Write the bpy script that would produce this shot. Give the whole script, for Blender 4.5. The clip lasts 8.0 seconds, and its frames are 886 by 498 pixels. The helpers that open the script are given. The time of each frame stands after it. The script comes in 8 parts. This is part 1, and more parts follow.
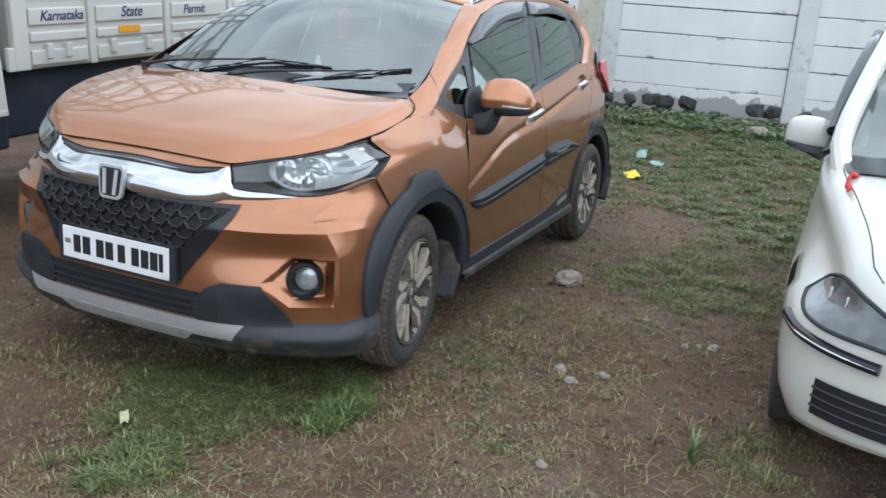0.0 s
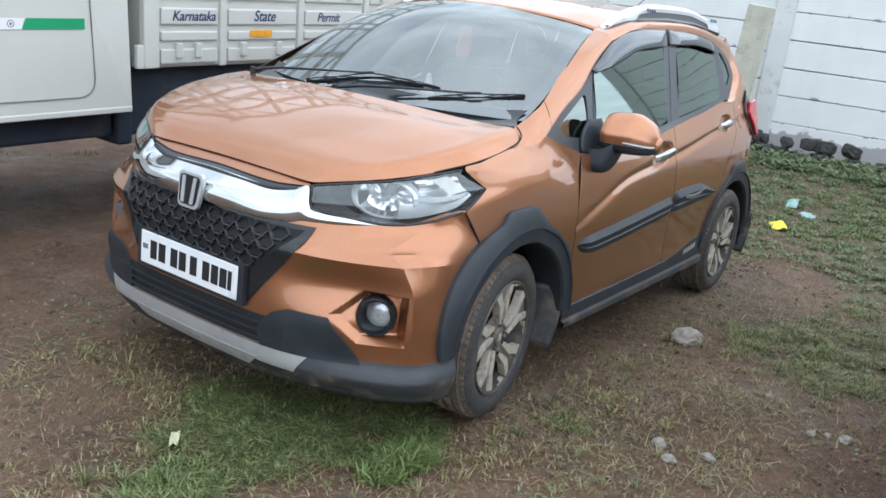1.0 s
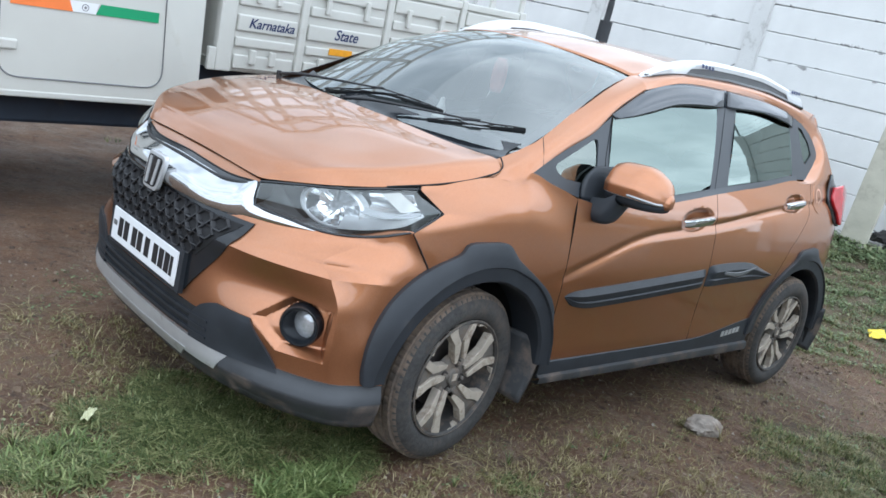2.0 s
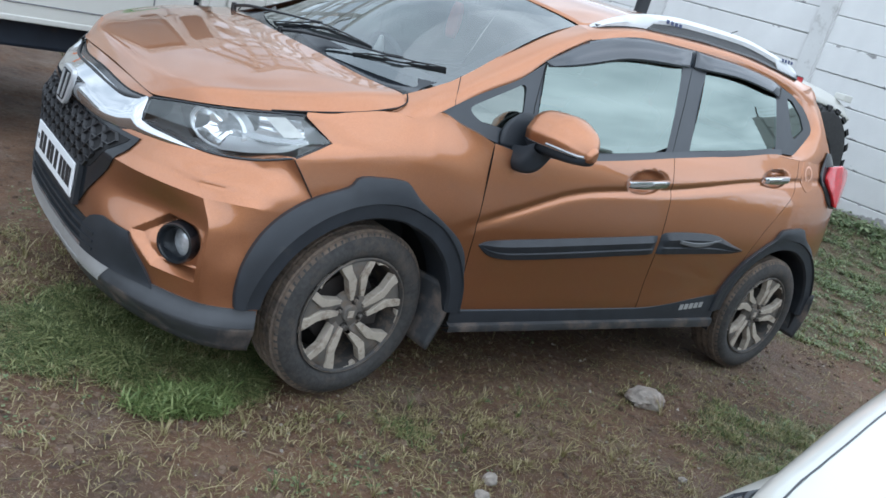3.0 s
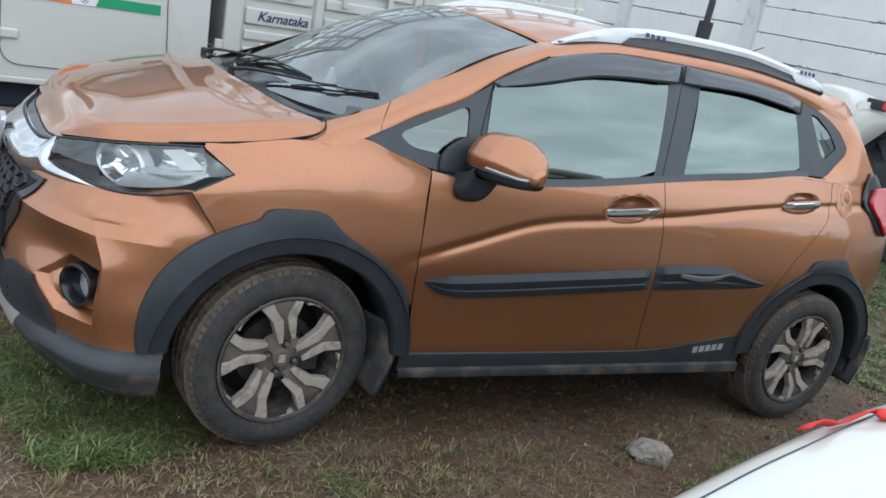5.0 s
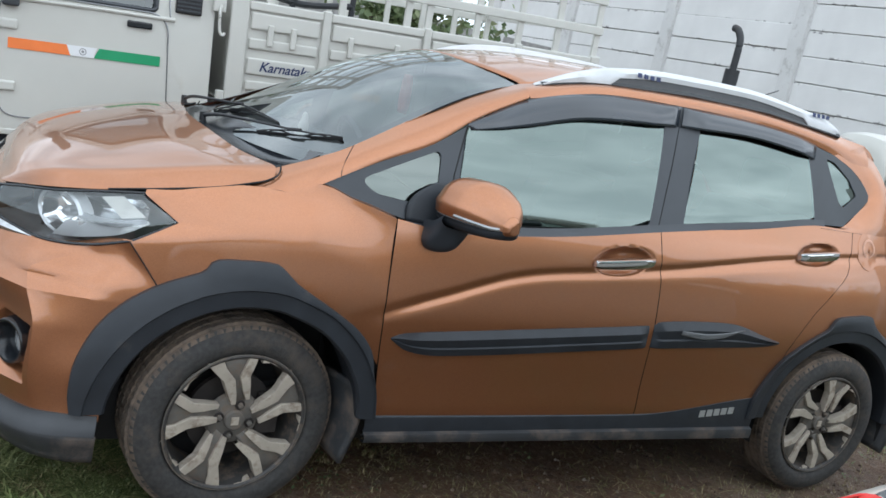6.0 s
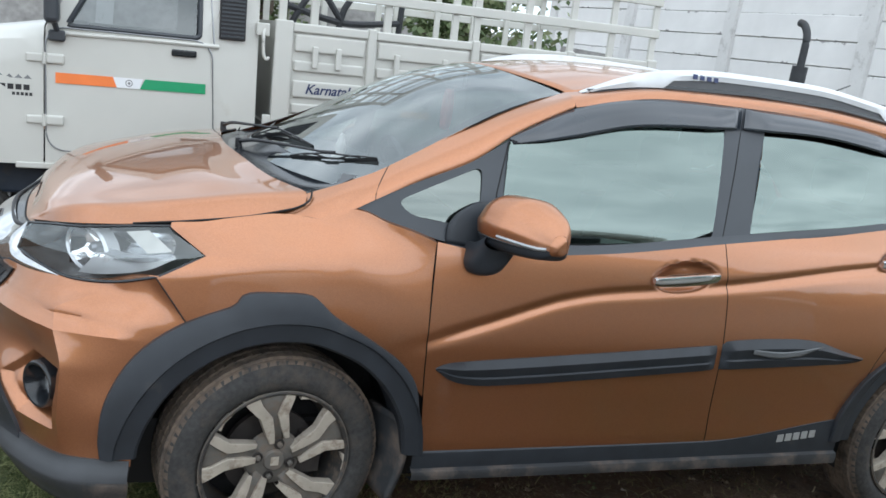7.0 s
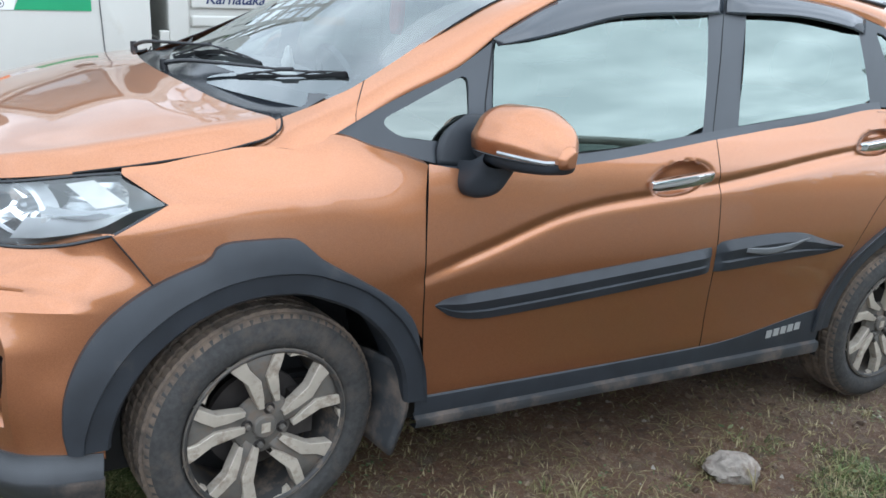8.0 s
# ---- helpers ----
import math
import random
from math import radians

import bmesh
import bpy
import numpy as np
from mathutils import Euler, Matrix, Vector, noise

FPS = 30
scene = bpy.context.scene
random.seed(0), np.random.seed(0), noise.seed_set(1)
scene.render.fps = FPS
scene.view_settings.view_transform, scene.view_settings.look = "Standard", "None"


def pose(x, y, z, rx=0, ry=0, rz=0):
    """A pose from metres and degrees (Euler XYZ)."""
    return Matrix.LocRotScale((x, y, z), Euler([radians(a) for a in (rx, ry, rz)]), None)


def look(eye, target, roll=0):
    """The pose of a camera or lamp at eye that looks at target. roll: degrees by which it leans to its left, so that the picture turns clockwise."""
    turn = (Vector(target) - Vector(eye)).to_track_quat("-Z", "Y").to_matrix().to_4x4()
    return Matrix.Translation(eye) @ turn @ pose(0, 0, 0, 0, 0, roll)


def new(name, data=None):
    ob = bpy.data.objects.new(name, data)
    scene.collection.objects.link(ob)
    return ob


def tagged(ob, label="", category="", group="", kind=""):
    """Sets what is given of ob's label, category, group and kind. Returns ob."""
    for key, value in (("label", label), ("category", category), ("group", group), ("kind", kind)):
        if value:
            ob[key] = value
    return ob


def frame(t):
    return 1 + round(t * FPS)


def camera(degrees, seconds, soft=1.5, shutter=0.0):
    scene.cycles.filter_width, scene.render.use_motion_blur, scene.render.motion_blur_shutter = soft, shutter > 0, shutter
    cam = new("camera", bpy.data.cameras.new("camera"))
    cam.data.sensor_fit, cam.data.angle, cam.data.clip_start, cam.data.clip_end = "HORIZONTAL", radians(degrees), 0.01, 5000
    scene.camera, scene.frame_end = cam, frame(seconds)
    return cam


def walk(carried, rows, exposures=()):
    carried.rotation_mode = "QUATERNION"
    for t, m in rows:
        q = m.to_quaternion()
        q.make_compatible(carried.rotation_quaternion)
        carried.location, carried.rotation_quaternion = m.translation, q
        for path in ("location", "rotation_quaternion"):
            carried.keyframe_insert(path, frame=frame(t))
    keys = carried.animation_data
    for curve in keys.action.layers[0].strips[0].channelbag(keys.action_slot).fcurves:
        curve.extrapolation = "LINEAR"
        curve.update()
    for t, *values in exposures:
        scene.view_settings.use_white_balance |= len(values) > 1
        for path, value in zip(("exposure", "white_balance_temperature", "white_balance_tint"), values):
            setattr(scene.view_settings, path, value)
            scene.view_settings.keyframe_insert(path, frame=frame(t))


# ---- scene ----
cam = camera(53.9, 8.0, soft=1.6)
PATH = [
    (0, (4.338, 2.28, 1.487), (2.582, 1.496, 0.937), 4.3),
    (0.3, (4.195, 2.272, 1.494), (2.522, 1.332, 0.938), 4.3),
    (0.5, (4.13, 2.256, 1.485), (2.486, 1.245, 0.959), 5.3),
    (0.7, (4.059, 2.262, 1.5), (2.46, 1.192, 0.964), 6.0),
    (1, (3.977, 2.275, 1.492), (2.372, 1.209, 0.954), 7.6),
    (1.2, (3.89, 2.356, 1.483), (2.305, 1.232, 1.01), 9.2),
    (2.3, (3.283, 2.776, 1.458), (1.922, 1.397, 0.961), 14.7),
    (2.5, (3.179, 2.857, 1.455), (1.823, 1.476, 0.951), 14.8),
    (2.8, (3.018, 3.01, 1.464), (1.698, 1.6, 0.935), 16.5),
    (3, (2.936, 3.072, 1.488), (1.681, 1.623, 0.917), 17.4),
    (3.3, (2.804, 3.106, 1.465), (1.611, 1.577, 0.972), 17.9),
    (3.5, (2.724, 3.085, 1.48), (1.506, 1.569, 1.012), 18.6),
    (3.8, (2.595, 3.088, 1.491), (1.347, 1.586, 1.063), 19.3),
    (4, (2.547, 3.106, 1.5), (1.289, 1.615, 1.061), 19.1),
    (4.3, (2.466, 3.183, 1.49), (1.255, 1.659, 1.022), 17.6),
    (4.5, (2.419, 3.22, 1.514), (1.245, 1.69, 0.982), 17.0),
    (4.7, (2.36, 3.278, 1.498), (1.285, 1.681, 0.951), 14.8),
    (5, (2.267, 3.246, 1.506), (1.261, 1.597, 0.989), 13.1),
    (5.2, (2.177, 3.213, 1.496), (1.189, 1.542, 1.016), 12.9),
    (6.3, (1.912, 3.18, 1.501), (1.029, 1.431, 1.095), 11.8),
    (6.5, (1.894, 3.175, 1.499), (1.019, 1.42, 1.105), 11.4),
    (7, (1.81, 3.059, 1.505), (1.053, 1.255, 1.089), 9.1),
    (7.2, (1.814, 2.977, 1.484), (1.101, 1.169, 1.009), 8.6),
    (7.5, (1.816, 2.863, 1.476), (0.955, 1.128, 0.976), 8.3),
    (7.7, (1.865, 2.782, 1.476), (0.912, 1.119, 0.903), 7.2),
    (8, (1.955, 2.67, 1.45), (0.959, 1.039, 0.861), 6.2),
]
walk(cam, [(t, look(eye, target, roll)) for t, eye, target, roll in PATH], [(0.0, 0.24, 6100, 10), (1.0, 0.44, 6050, 10), (2.5, 0.47, 5930, 10), (3.0, 0.27, 5900, 10), (3.5, -0.12, 6000, 10), (4.0, 0.04, 6050, 10), (4.5, 0.12, 6100, 10), (5.0, 0.08, 6100, 10), (6.5, 0.18, 6250, 10), (7.5, 0.44, 6200, 10), (8.0, 0.66, 6000, 10)])

# world and sun: a bright, thinly clouded afternoon
SUN_EL, SUN_AZ = radians(47), radians(98)
world = bpy.data.worlds.new("world")
scene.world = world
world.use_nodes = True
wn, wl = world.node_tree.nodes, world.node_tree.links
bg = wn["Background"]
sky = wn.new("ShaderNodeTexSky")
sky.sky_type = "NISHITA"
sky.sun_disc = False
sky.sun_elevation, sky.sun_rotation = SUN_EL, radians(90) - SUN_AZ
sky.air_density, sky.dust_density, sky.ozone_density = 1.0, 2.0, 1.0
tc = wn.new("ShaderNodeTexCoord")
sepw = wn.new("ShaderNodeSeparateXYZ")
wl.new(tc.outputs["Generated"], sepw.inputs[0])
# flat cloud layer: direction divided by its height
addz = wn.new("ShaderNodeMath"); addz.operation = "ADD"; addz.inputs[1].default_value = 0.22
wl.new(sepw.outputs["Z"], addz.inputs[0])
mxz = wn.new("ShaderNodeMath"); mxz.operation = "MAXIMUM"; mxz.inputs[1].default_value = 0.12
wl.new(addz.outputs[0], mxz.inputs[0])
dvx = wn.new("ShaderNodeMath"); dvx.operation = "DIVIDE"
dvy = wn.new("ShaderNodeMath"); dvy.operation = "DIVIDE"
wl.new(sepw.outputs["X"], dvx.inputs[0]); wl.new(mxz.outputs[0], dvx.inputs[1])
wl.new(sepw.outputs["Y"], dvy.inputs[0]); wl.new(mxz.outputs[0], dvy.inputs[1])
cmb = wn.new("ShaderNodeCombineXYZ")
wl.new(dvx.outputs[0], cmb.inputs[0]); wl.new(dvy.outputs[0], cmb.inputs[1])
cn = wn.new("ShaderNodeTexNoise")
cn.inputs["Scale"].default_value, cn.inputs["Detail"].default_value, cn.inputs["Roughness"].default_value = 1.6, 7, 0.62
wl.new(cmb.outputs[0], cn.inputs["Vector"])
cr = wn.new("ShaderNodeValToRGB")
cr.color_ramp.elements[0].position, cr.color_ramp.elements[1].position = 0.36, 0.62
cr.color_ramp.elements[0].color, cr.color_ramp.elements[1].color = (0.86, 0.86, 0.86, 1), (1, 1, 1, 1)
wl.new(cn.outputs["Fac"], cr.inputs[0])
cloud = wn.new("ShaderNodeValToRGB")
cloud.color_ramp.elements[0].color, cloud.color_ramp.elements[1].color = (6.5, 7.3, 7.9, 1), (10.2, 11.0, 11.7, 1)
cloud.color_ramp.elements[0].position, cloud.color_ramp.elements[1].position = 0.4, 0.68
cn2 = wn.new("ShaderNodeTexNoise")
cn2.inputs["Scale"].default_value, cn2.inputs["Detail"].default_value = 3.1, 6
wl.new(cmb.outputs[0], cn2.inputs["Vector"])
wl.new(cn2.outputs["Fac"], cloud.inputs[0])
mixw = wn.new("ShaderNodeMix"); mixw.data_type = "RGBA"
wl.new(cr.outputs[0], mixw.inputs["Factor"])
# thin cloud whitens towards the horizon
haze = wn.new("ShaderNodeMapRange")
haze.inputs["To Min"].default_value, haze.inputs["To Max"].default_value = 1.06, 0.8
wl.new(sepw.outputs["Z"], haze.inputs["Value"])
hz = wn.new("ShaderNodeVectorMath"); hz.operation = "SCALE"
wl.new(cloud.outputs[0], hz.inputs[0]); wl.new(haze.outputs[0], hz.inputs["Scale"])
# and brightens softly round the veiled sun
glow_dot = wn.new("ShaderNodeVectorMath"); glow_dot.operation = "DOT_PRODUCT"
glow_dot.inputs[1].default_value = (math.cos(SUN_EL) * math.cos(SUN_AZ), math.cos(SUN_EL) * math.sin(SUN_AZ), math.sin(SUN_EL))
wl.new(tc.outputs["Generated"], glow_dot.inputs[0])
glow = wn.new("ShaderNodeMapRange"); glow.interpolation_type = "SMOOTHSTEP"
glow.inputs["From Min"].default_value, glow.inputs["From Max"].default_value = -0.5, 1.0
glow.inputs["To Min"].default_value, glow.inputs["To Max"].default_value = 0.92, 1.5
wl.new(glow_dot.outputs["Value"], glow.inputs["Value"])
hg = wn.new("ShaderNodeVectorMath"); hg.operation = "SCALE"
wl.new(hz.outputs[0], hg.inputs[0]); wl.new(glow.outputs[0], hg.inputs["Scale"])
wl.new(sky.outputs[0], mixw.inputs["A"]); wl.new(hg.outputs[0], mixw.inputs["B"])
wl.new(mixw.outputs["Result"], bg.inputs["Color"])
bg.inputs["Strength"].default_value = 0.15
sun = new("sun", bpy.data.lights.new("sun", "SUN"))
sun.data.energy, sun.data.angle, sun.data.color = 0.7, radians(170), (1.0, 0.98, 0.95)
sun.matrix_world = look((30 * math.cos(SUN_EL) * math.cos(SUN_AZ), 30 * math.cos(SUN_EL) * math.sin(SUN_AZ), 30 * math.sin(SUN_EL)), (0, 0, 0))


# ---------- materials ----------
def node_mat(name, color, rough=0.5, metal=0.0, vary=0.0, scale=8.0, bump=0.0, bump_scale=60.0, coat=0.0, dirt=None, dirt_amount=0.0, dirt_scale=5.0, low_dirt=None, spec=0.5, rough_vary=0.0):
    """Principled material with colour variation, dirt patches and a fine relief, in metres."""
    m = bpy.data.materials.new(name)
    m.use_nodes = True
    n, l = m.node_tree.nodes, m.node_tree.links
    b = n["Principled BSDF"]
    b.inputs["Roughness"].default_value = rough
    b.inputs["Metallic"].default_value = metal
    b.inputs["Specular IOR Level"].default_value = spec
    b.inputs["Coat Weight"].default_value = coat
    b.inputs["Coat Roughness"].default_value = 0.03
    c = n.new("ShaderNodeTexCoord")
    out = None
    rgb = n.new("ShaderNodeRGB")
    rgb.outputs[0].default_value = (*color, 1)
    out = rgb.outputs[0]
    if vary:
        t = n.new("ShaderNodeTexNoise")
        t.inputs["Scale"].default_value, t.inputs["Detail"].default_value = scale, 6
        l.new(c.outputs["Object"], t.inputs["Vector"])
        mr = n.new("ShaderNodeMapRange")
        mr.inputs["From Min"].default_value, mr.inputs["From Max"].default_value = 0.25, 0.75
        mr.inputs["To Min"].default_value, mr.inputs["To Max"].default_value = 1 - vary, 1 + vary
        l.new(t.outputs["Fac"], mr.inputs["Value"])
        mu = n.new("ShaderNodeMix"); mu.data_type = "RGBA"; mu.blend_type = "MULTIPLY"
        mu.inputs["Factor"].default_value = 1
        l.new(out, mu.inputs["A"]); l.new(mr.outputs[0], mu.inputs["B"])
        out = mu.outputs["Result"]
    if dirt:
        t = n.new("ShaderNodeTexNoise")
        t.inputs["Scale"].default_value, t.inputs["Detail"].default_value, t.inputs["Roughness"].default_value = dirt_scale, 9, 0.68
        l.new(c.outputs["Object"], t.inputs["Vector"])
        mr = n.new("ShaderNodeMapRange")
        mr.inputs["From Min"].default_value, mr.inputs["From Max"].default_value = 0.62 - 0.3 * dirt_amount, 0.8 - 0.3 * dirt_amount
        l.new(t.outputs["Fac"], mr.inputs["Value"])
        mx = n.new("ShaderNodeMix"); mx.data_type = "RGBA"
        sc = n.new("ShaderNodeMath"); sc.operation = "MULTIPLY"; sc.inputs[1].default_value = 0.85
        l.new(mr.outputs[0], sc.inputs[0])
        l.new(sc.outputs[0], mx.inputs["Factor"])
        l.new(out, mx.inputs["A"]); mx.inputs["B"].default_value = (*dirt, 1)
        out = mx.outputs["Result"]
        rr = n.new("ShaderNodeMapRange")
        rr.inputs["To Min"].default_value, rr.inputs["To Max"].default_value = rough, min(1.0, rough + 0.4)
        l.new(sc.outputs[0], rr.inputs["Value"]); l.new(rr.outputs[0], b.inputs["Roughness"])
    l.new(out, b.inputs["Base Color"])
    if bump:
        t = n.new("ShaderNodeTexNoise")
        t.inputs["Scale"].default_value, t.inputs["Detail"].default_value = bump_scale, 5
        l.new(c.outputs["Object"], t.inputs["Vector"])
        bp = n.new("ShaderNodeBump")
        bp.inputs["Strength"].default_value, bp.inputs["Distance"].default_value = 0.6, bump
        l.new(t.outputs["Fac"], bp.inputs["Height"])
        l.new(bp.outputs[0], b.inputs["Normal"])
    return m


def flake_paint(name, base):
    """Metallic car paint: flakes of slightly different brightness under a clear coat."""
    m = node_mat(name, base, 0.36, 0.86, coat=1.0)
    m.node_tree.nodes["Principled BSDF"].inputs["Coat IOR"].default_value = 1.5
    m.node_tree.nodes["Principled BSDF"].inputs["Specular Tint"].default_value = (0.93, 0.8, 0.68, 1)
    n, l = m.node_tree.nodes, m.node_tree.links
    b = n["Principled BSDF"]
    c = n.new("ShaderNodeTexCoord")
    v = n.new("ShaderNodeTexVoronoi")
    v.inputs["Scale"].default_value = 900
    l.new(c.outputs["Object"], v.inputs["Vector"])
    mr = n.new("ShaderNodeMapRange")
    mr.inputs["To Min"].default_value, mr.inputs["To Max"].default_value = 0.86, 1.14
    sp = n.new("ShaderNodeSeparateColor")
    l.new(v.outputs["Color"], sp.inputs[0])
    l.new(sp.outputs[0], mr.inputs["Value"])
    t = n.new("ShaderNodeTexNoise")
    t.inputs["Scale"].default_value, t.inputs["Detail"].default_value = 5, 8
    l.new(c.outputs["Object"], t.inputs["Vector"])
    dm = n.new("ShaderNodeMapRange")
    dm.inputs["From Min"].default_value, dm.inputs["From Max"].default_value = 0.5, 0.8
    dm.inputs["To Max"].default_value = 0.35
    l.new(t.outputs["Fac"], dm.inputs["Value"])
    mu = n.new("ShaderNodeMix"); mu.data_type = "RGBA"; mu.blend_type = "MULTIPLY"; mu.inputs["Factor"].default_value = 1
    mu.inputs["A"].default_value = (*base, 1)
    l.new(mr.outputs[0], mu.inputs["B"])
    dx = n.new("ShaderNodeMix"); dx.data_type = "RGBA"
    l.new(dm.outputs[0], dx.inputs["Factor"])
    l.new(mu.outputs["Result"], dx.inputs["A"]); dx.inputs["B"].default_value = (0.34, 0.17, 0.09, 1)
    l.new(dx.outputs["Result"], b.inputs["Base Color"])
    rr = n.new("ShaderNodeMapRange")
    rr.inputs["To Min"].default_value, rr.inputs["To Max"].default_value = 0.01, 0.04
    l.new(t.outputs["Fac"], rr.inputs["Value"]); l.new(rr.outputs[0], b.inputs["Coat Roughness"])
    return m


def pane_mat(name, tint, mirror, rough=0.02, gloss=(0.93, 0.97, 0.96)):
    """Tinted glass: part of the light is mirrored, the rest passes, dimmed by the tint."""
    m = bpy.data.materials.new(name)
    m.use_nodes = True
    n, l = m.node_tree.nodes, m.node_tree.links
    n.remove(n["Principled BSDF"])
    g = n.new("ShaderNodeBsdfGlossy")
    g.inputs["Color"].default_value, g.inputs["Roughness"].default_value = (*gloss, 1), rough
    tr = n.new("ShaderNodeBsdfTransparent")
    tr.inputs["Color"].default_value = (*tint, 1)
    fr = n.new("ShaderNodeFresnel")
    fr.inputs["IOR"].default_value = 1.52
    mr = n.new("ShaderNodeMapRange")
    mr.inputs["To Min"].default_value, mr.inputs["To Max"].default_value = mirror, 1.0
    l.new(fr.outputs[0], mr.inputs["Value"])
    mx = n.new("ShaderNodeMixShader")
    l.new(mr.outputs[0], mx.inputs[0]); l.new(tr.outputs[0], mx.inputs[1]); l.new(g.outputs[0], mx.inputs[2])
    l.new(mx.outputs[0], n["Material Output"].inputs["Surface"])
    return m


MUD = (0.115, 0.072, 0.048)
ORANGE = flake_paint("orange_metallic_paint", (0.378, 0.159, 0.075))
BLACK_TRIM = node_mat("grained_black_plastic", (0.019, 0.0225, 0.028), 0.5, spec=0.4, vary=0.25, scale=12, bump=0.0006, bump_scale=500, dirt=(0.09, 0.075, 0.06), dirt_amount=0.05, dirt_scale=3)
# a lighter grey than the other black trim
BAND_GREY = node_mat("grey_band_plastic", (0.036, 0.039, 0.044), 0.5, vary=0.25, scale=10, bump=0.0006, bump_scale=400, dirt=(0.13, 0.11, 0.09), dirt_amount=0.12, dirt_scale=7)
BLACK_DIRTY = node_mat("dusty_black_plastic", (0.025, 0.027, 0.03), 0.55, vary=0.3, scale=10, bump=0.0008, bump_scale=300, dirt=(0.13, 0.1, 0.08), dirt_amount=0.42, dirt_scale=9)
GLOSS_BLACK = node_mat("gloss_black_plastic", (0.012, 0.014, 0.017), 0.18, vary=0.2, scale=6)
VISOR = node_mat("smoked_acrylic", (0.02, 0.026, 0.034), 0.09, spec=0.9, vary=0.2, scale=5)
SATIN_BLACK = node_mat("satin_black_film", (0.034, 0.039, 0.046), 0.42, vary=0.15, scale=6)
# near-black that stands in for deep shade in gaps, wells and hollows
CAVITY = node_mat("cavity_shade", (0.008, 0.008, 0.009), 0.8, vary=0.3, scale=9)
RUBBER = node_mat("muddy_tyre_rubber", (0.034, 0.033, 0.032), 0.82, vary=0.45, scale=60, bump=0.003, bump_scale=140, dirt=(0.075, 0.062, 0.052), dirt_amount=0.45, dirt_scale=16)
TREAD = node_mat("mud_caked_tread", (0.075, 0.06, 0.049), 0.9, vary=0.4, scale=45, bump=0.004, bump_scale=90, dirt=(0.17, 0.125, 0.092), dirt_amount=0.7, dirt_scale=14)
RIM_CUT = node_mat("machined_alloy", (0.45, 0.4, 0.335), 0.5, 0.3, vary=0.15, scale=20, dirt=(0.2, 0.15, 0.11), dirt_amount=0.4, dirt_scale=18)
RIM_GREY = node_mat("dusty_dark_alloy", (0.045, 0.043, 0.042), 0.55, 0.3, vary=0.2, scale=20, dirt=(0.2, 0.15, 0.11), dirt_amount=0.4, dirt_scale=22)
RIM_WEB = node_mat("dusty_grey_alloy", (0.12, 0.11, 0.098), 0.6, 0.2, vary=0.25, scale=22, dirt=(0.17, 0.13, 0.1), dirt_amount=0.5, dirt_scale=24)
BRAKE = node_mat("brake_steel", (0.035, 0.03, 0.028), 0.6, 0.3, vary=0.3, scale=25)
CHROME = node_mat("chrome", (0.57, 0.58, 0.59), 0.07, 1.0, vary=0.04, scale=9)
SILVER = node_mat("silver_painted_plastic", (0.52, 0.53, 0.54), 0.36, 0.6, vary=0.08, scale=14, dirt=(0.2, 0.16, 0.12), dirt_amount=0.1, dirt_scale=10)
SIDE_GLASS = pane_mat("sun_film_glass", (0.15, 0.195, 0.18), 0.16, gloss=(0.82, 0.97, 0.9))
SCREEN_GLASS = pane_mat("windscreen_glass", (0.7, 0.75, 0.75), 0.17)
LAMP_GLASS = pane_mat("lamp_lens", (0.9, 0.92, 0.93), 0.05)
HAZY_LENS = node_mat("hazy_lamp_lens", (0.13, 0.138, 0.145), 0.1, spec=0.8, vary=0.5, scale=9, coat=0.6)
LAMP_WELL = node_mat("lamp_housing", (0.27, 0.275, 0.28), 0.22, 0.5, vary=0.15, scale=18)
REFLECTOR = node_mat("lamp_reflector", (0.85, 0.86, 0.87), 0.25, 0.35, vary=0.05, scale=20)
LAMP_MIRROR = node_mat("lamp_mirror", (0.9, 0.91, 0.92), 0.16, 0.9, vary=0.04, scale=20)
FOG_GLASS = node_mat("fog_lens", (0.48, 0.5, 0.52), 0.14, 0.5, vary=0.3, scale=60, coat=0.6)
LAMP_GREY = node_mat("lamp_bezel_grey", (0.3, 0.31, 0.32), 0.25, 0.5, vary=0.1, scale=20)
RED_LENS = node_mat("red_lamp_lens", (0.46, 0.014, 0.022), 0.12, coat=0.5, vary=0.3, scale=18)
AMBER = node_mat("amber_reflector", (0.75, 0.33, 0.02), 0.3, vary=0.1, scale=40)
PLATE_WHITE = node_mat("plate_white", (0.72, 0.73, 0.74), 0.4, vary=0.05, scale=10, dirt=(0.35, 0.3, 0.25), dirt_amount=0.05)
INK = node_mat("black_ink", (0.012, 0.012, 0.014), 0.5, vary=0.1, scale=20)
SEAT = node_mat("dark_seat_fabric", (0.03, 0.03, 0.033), 0.85, vary=0.2, scale=20, bump=0.001, bump_scale=300)
DASH = node_mat("grey_dashboard", (0.07, 0.072, 0.075), 0.7, vary=0.15, scale=12, bump=0.0006, bump_scale=400)
PINK_CLOTH = node_mat("red_tassel_cloth", (0.4, 0.09, 0.07), 0.8, vary=0.2, scale=30)
TOY_WHITE = node_mat("white_ornament", (0.7, 0.68, 0.63), 0.5, vary=0.1, scale=30)
RAIL_WHITE = node_mat("pale_silver_rail", (0.58, 0.59, 0.6), 0.35, 0.2, vary=0.06, scale=14, dirt=(0.4, 0.36, 0.3), dirt_amount=0.08, dirt_scale=10)
TRUCK_WHITE = node_mat("cream_truck_paint", (0.53, 0.525, 0.485), 0.34, vary=0.04, scale=3, coat=0.25, dirt=(0.45, 0.41, 0.34), dirt_amount=0.03, dirt_scale=4)
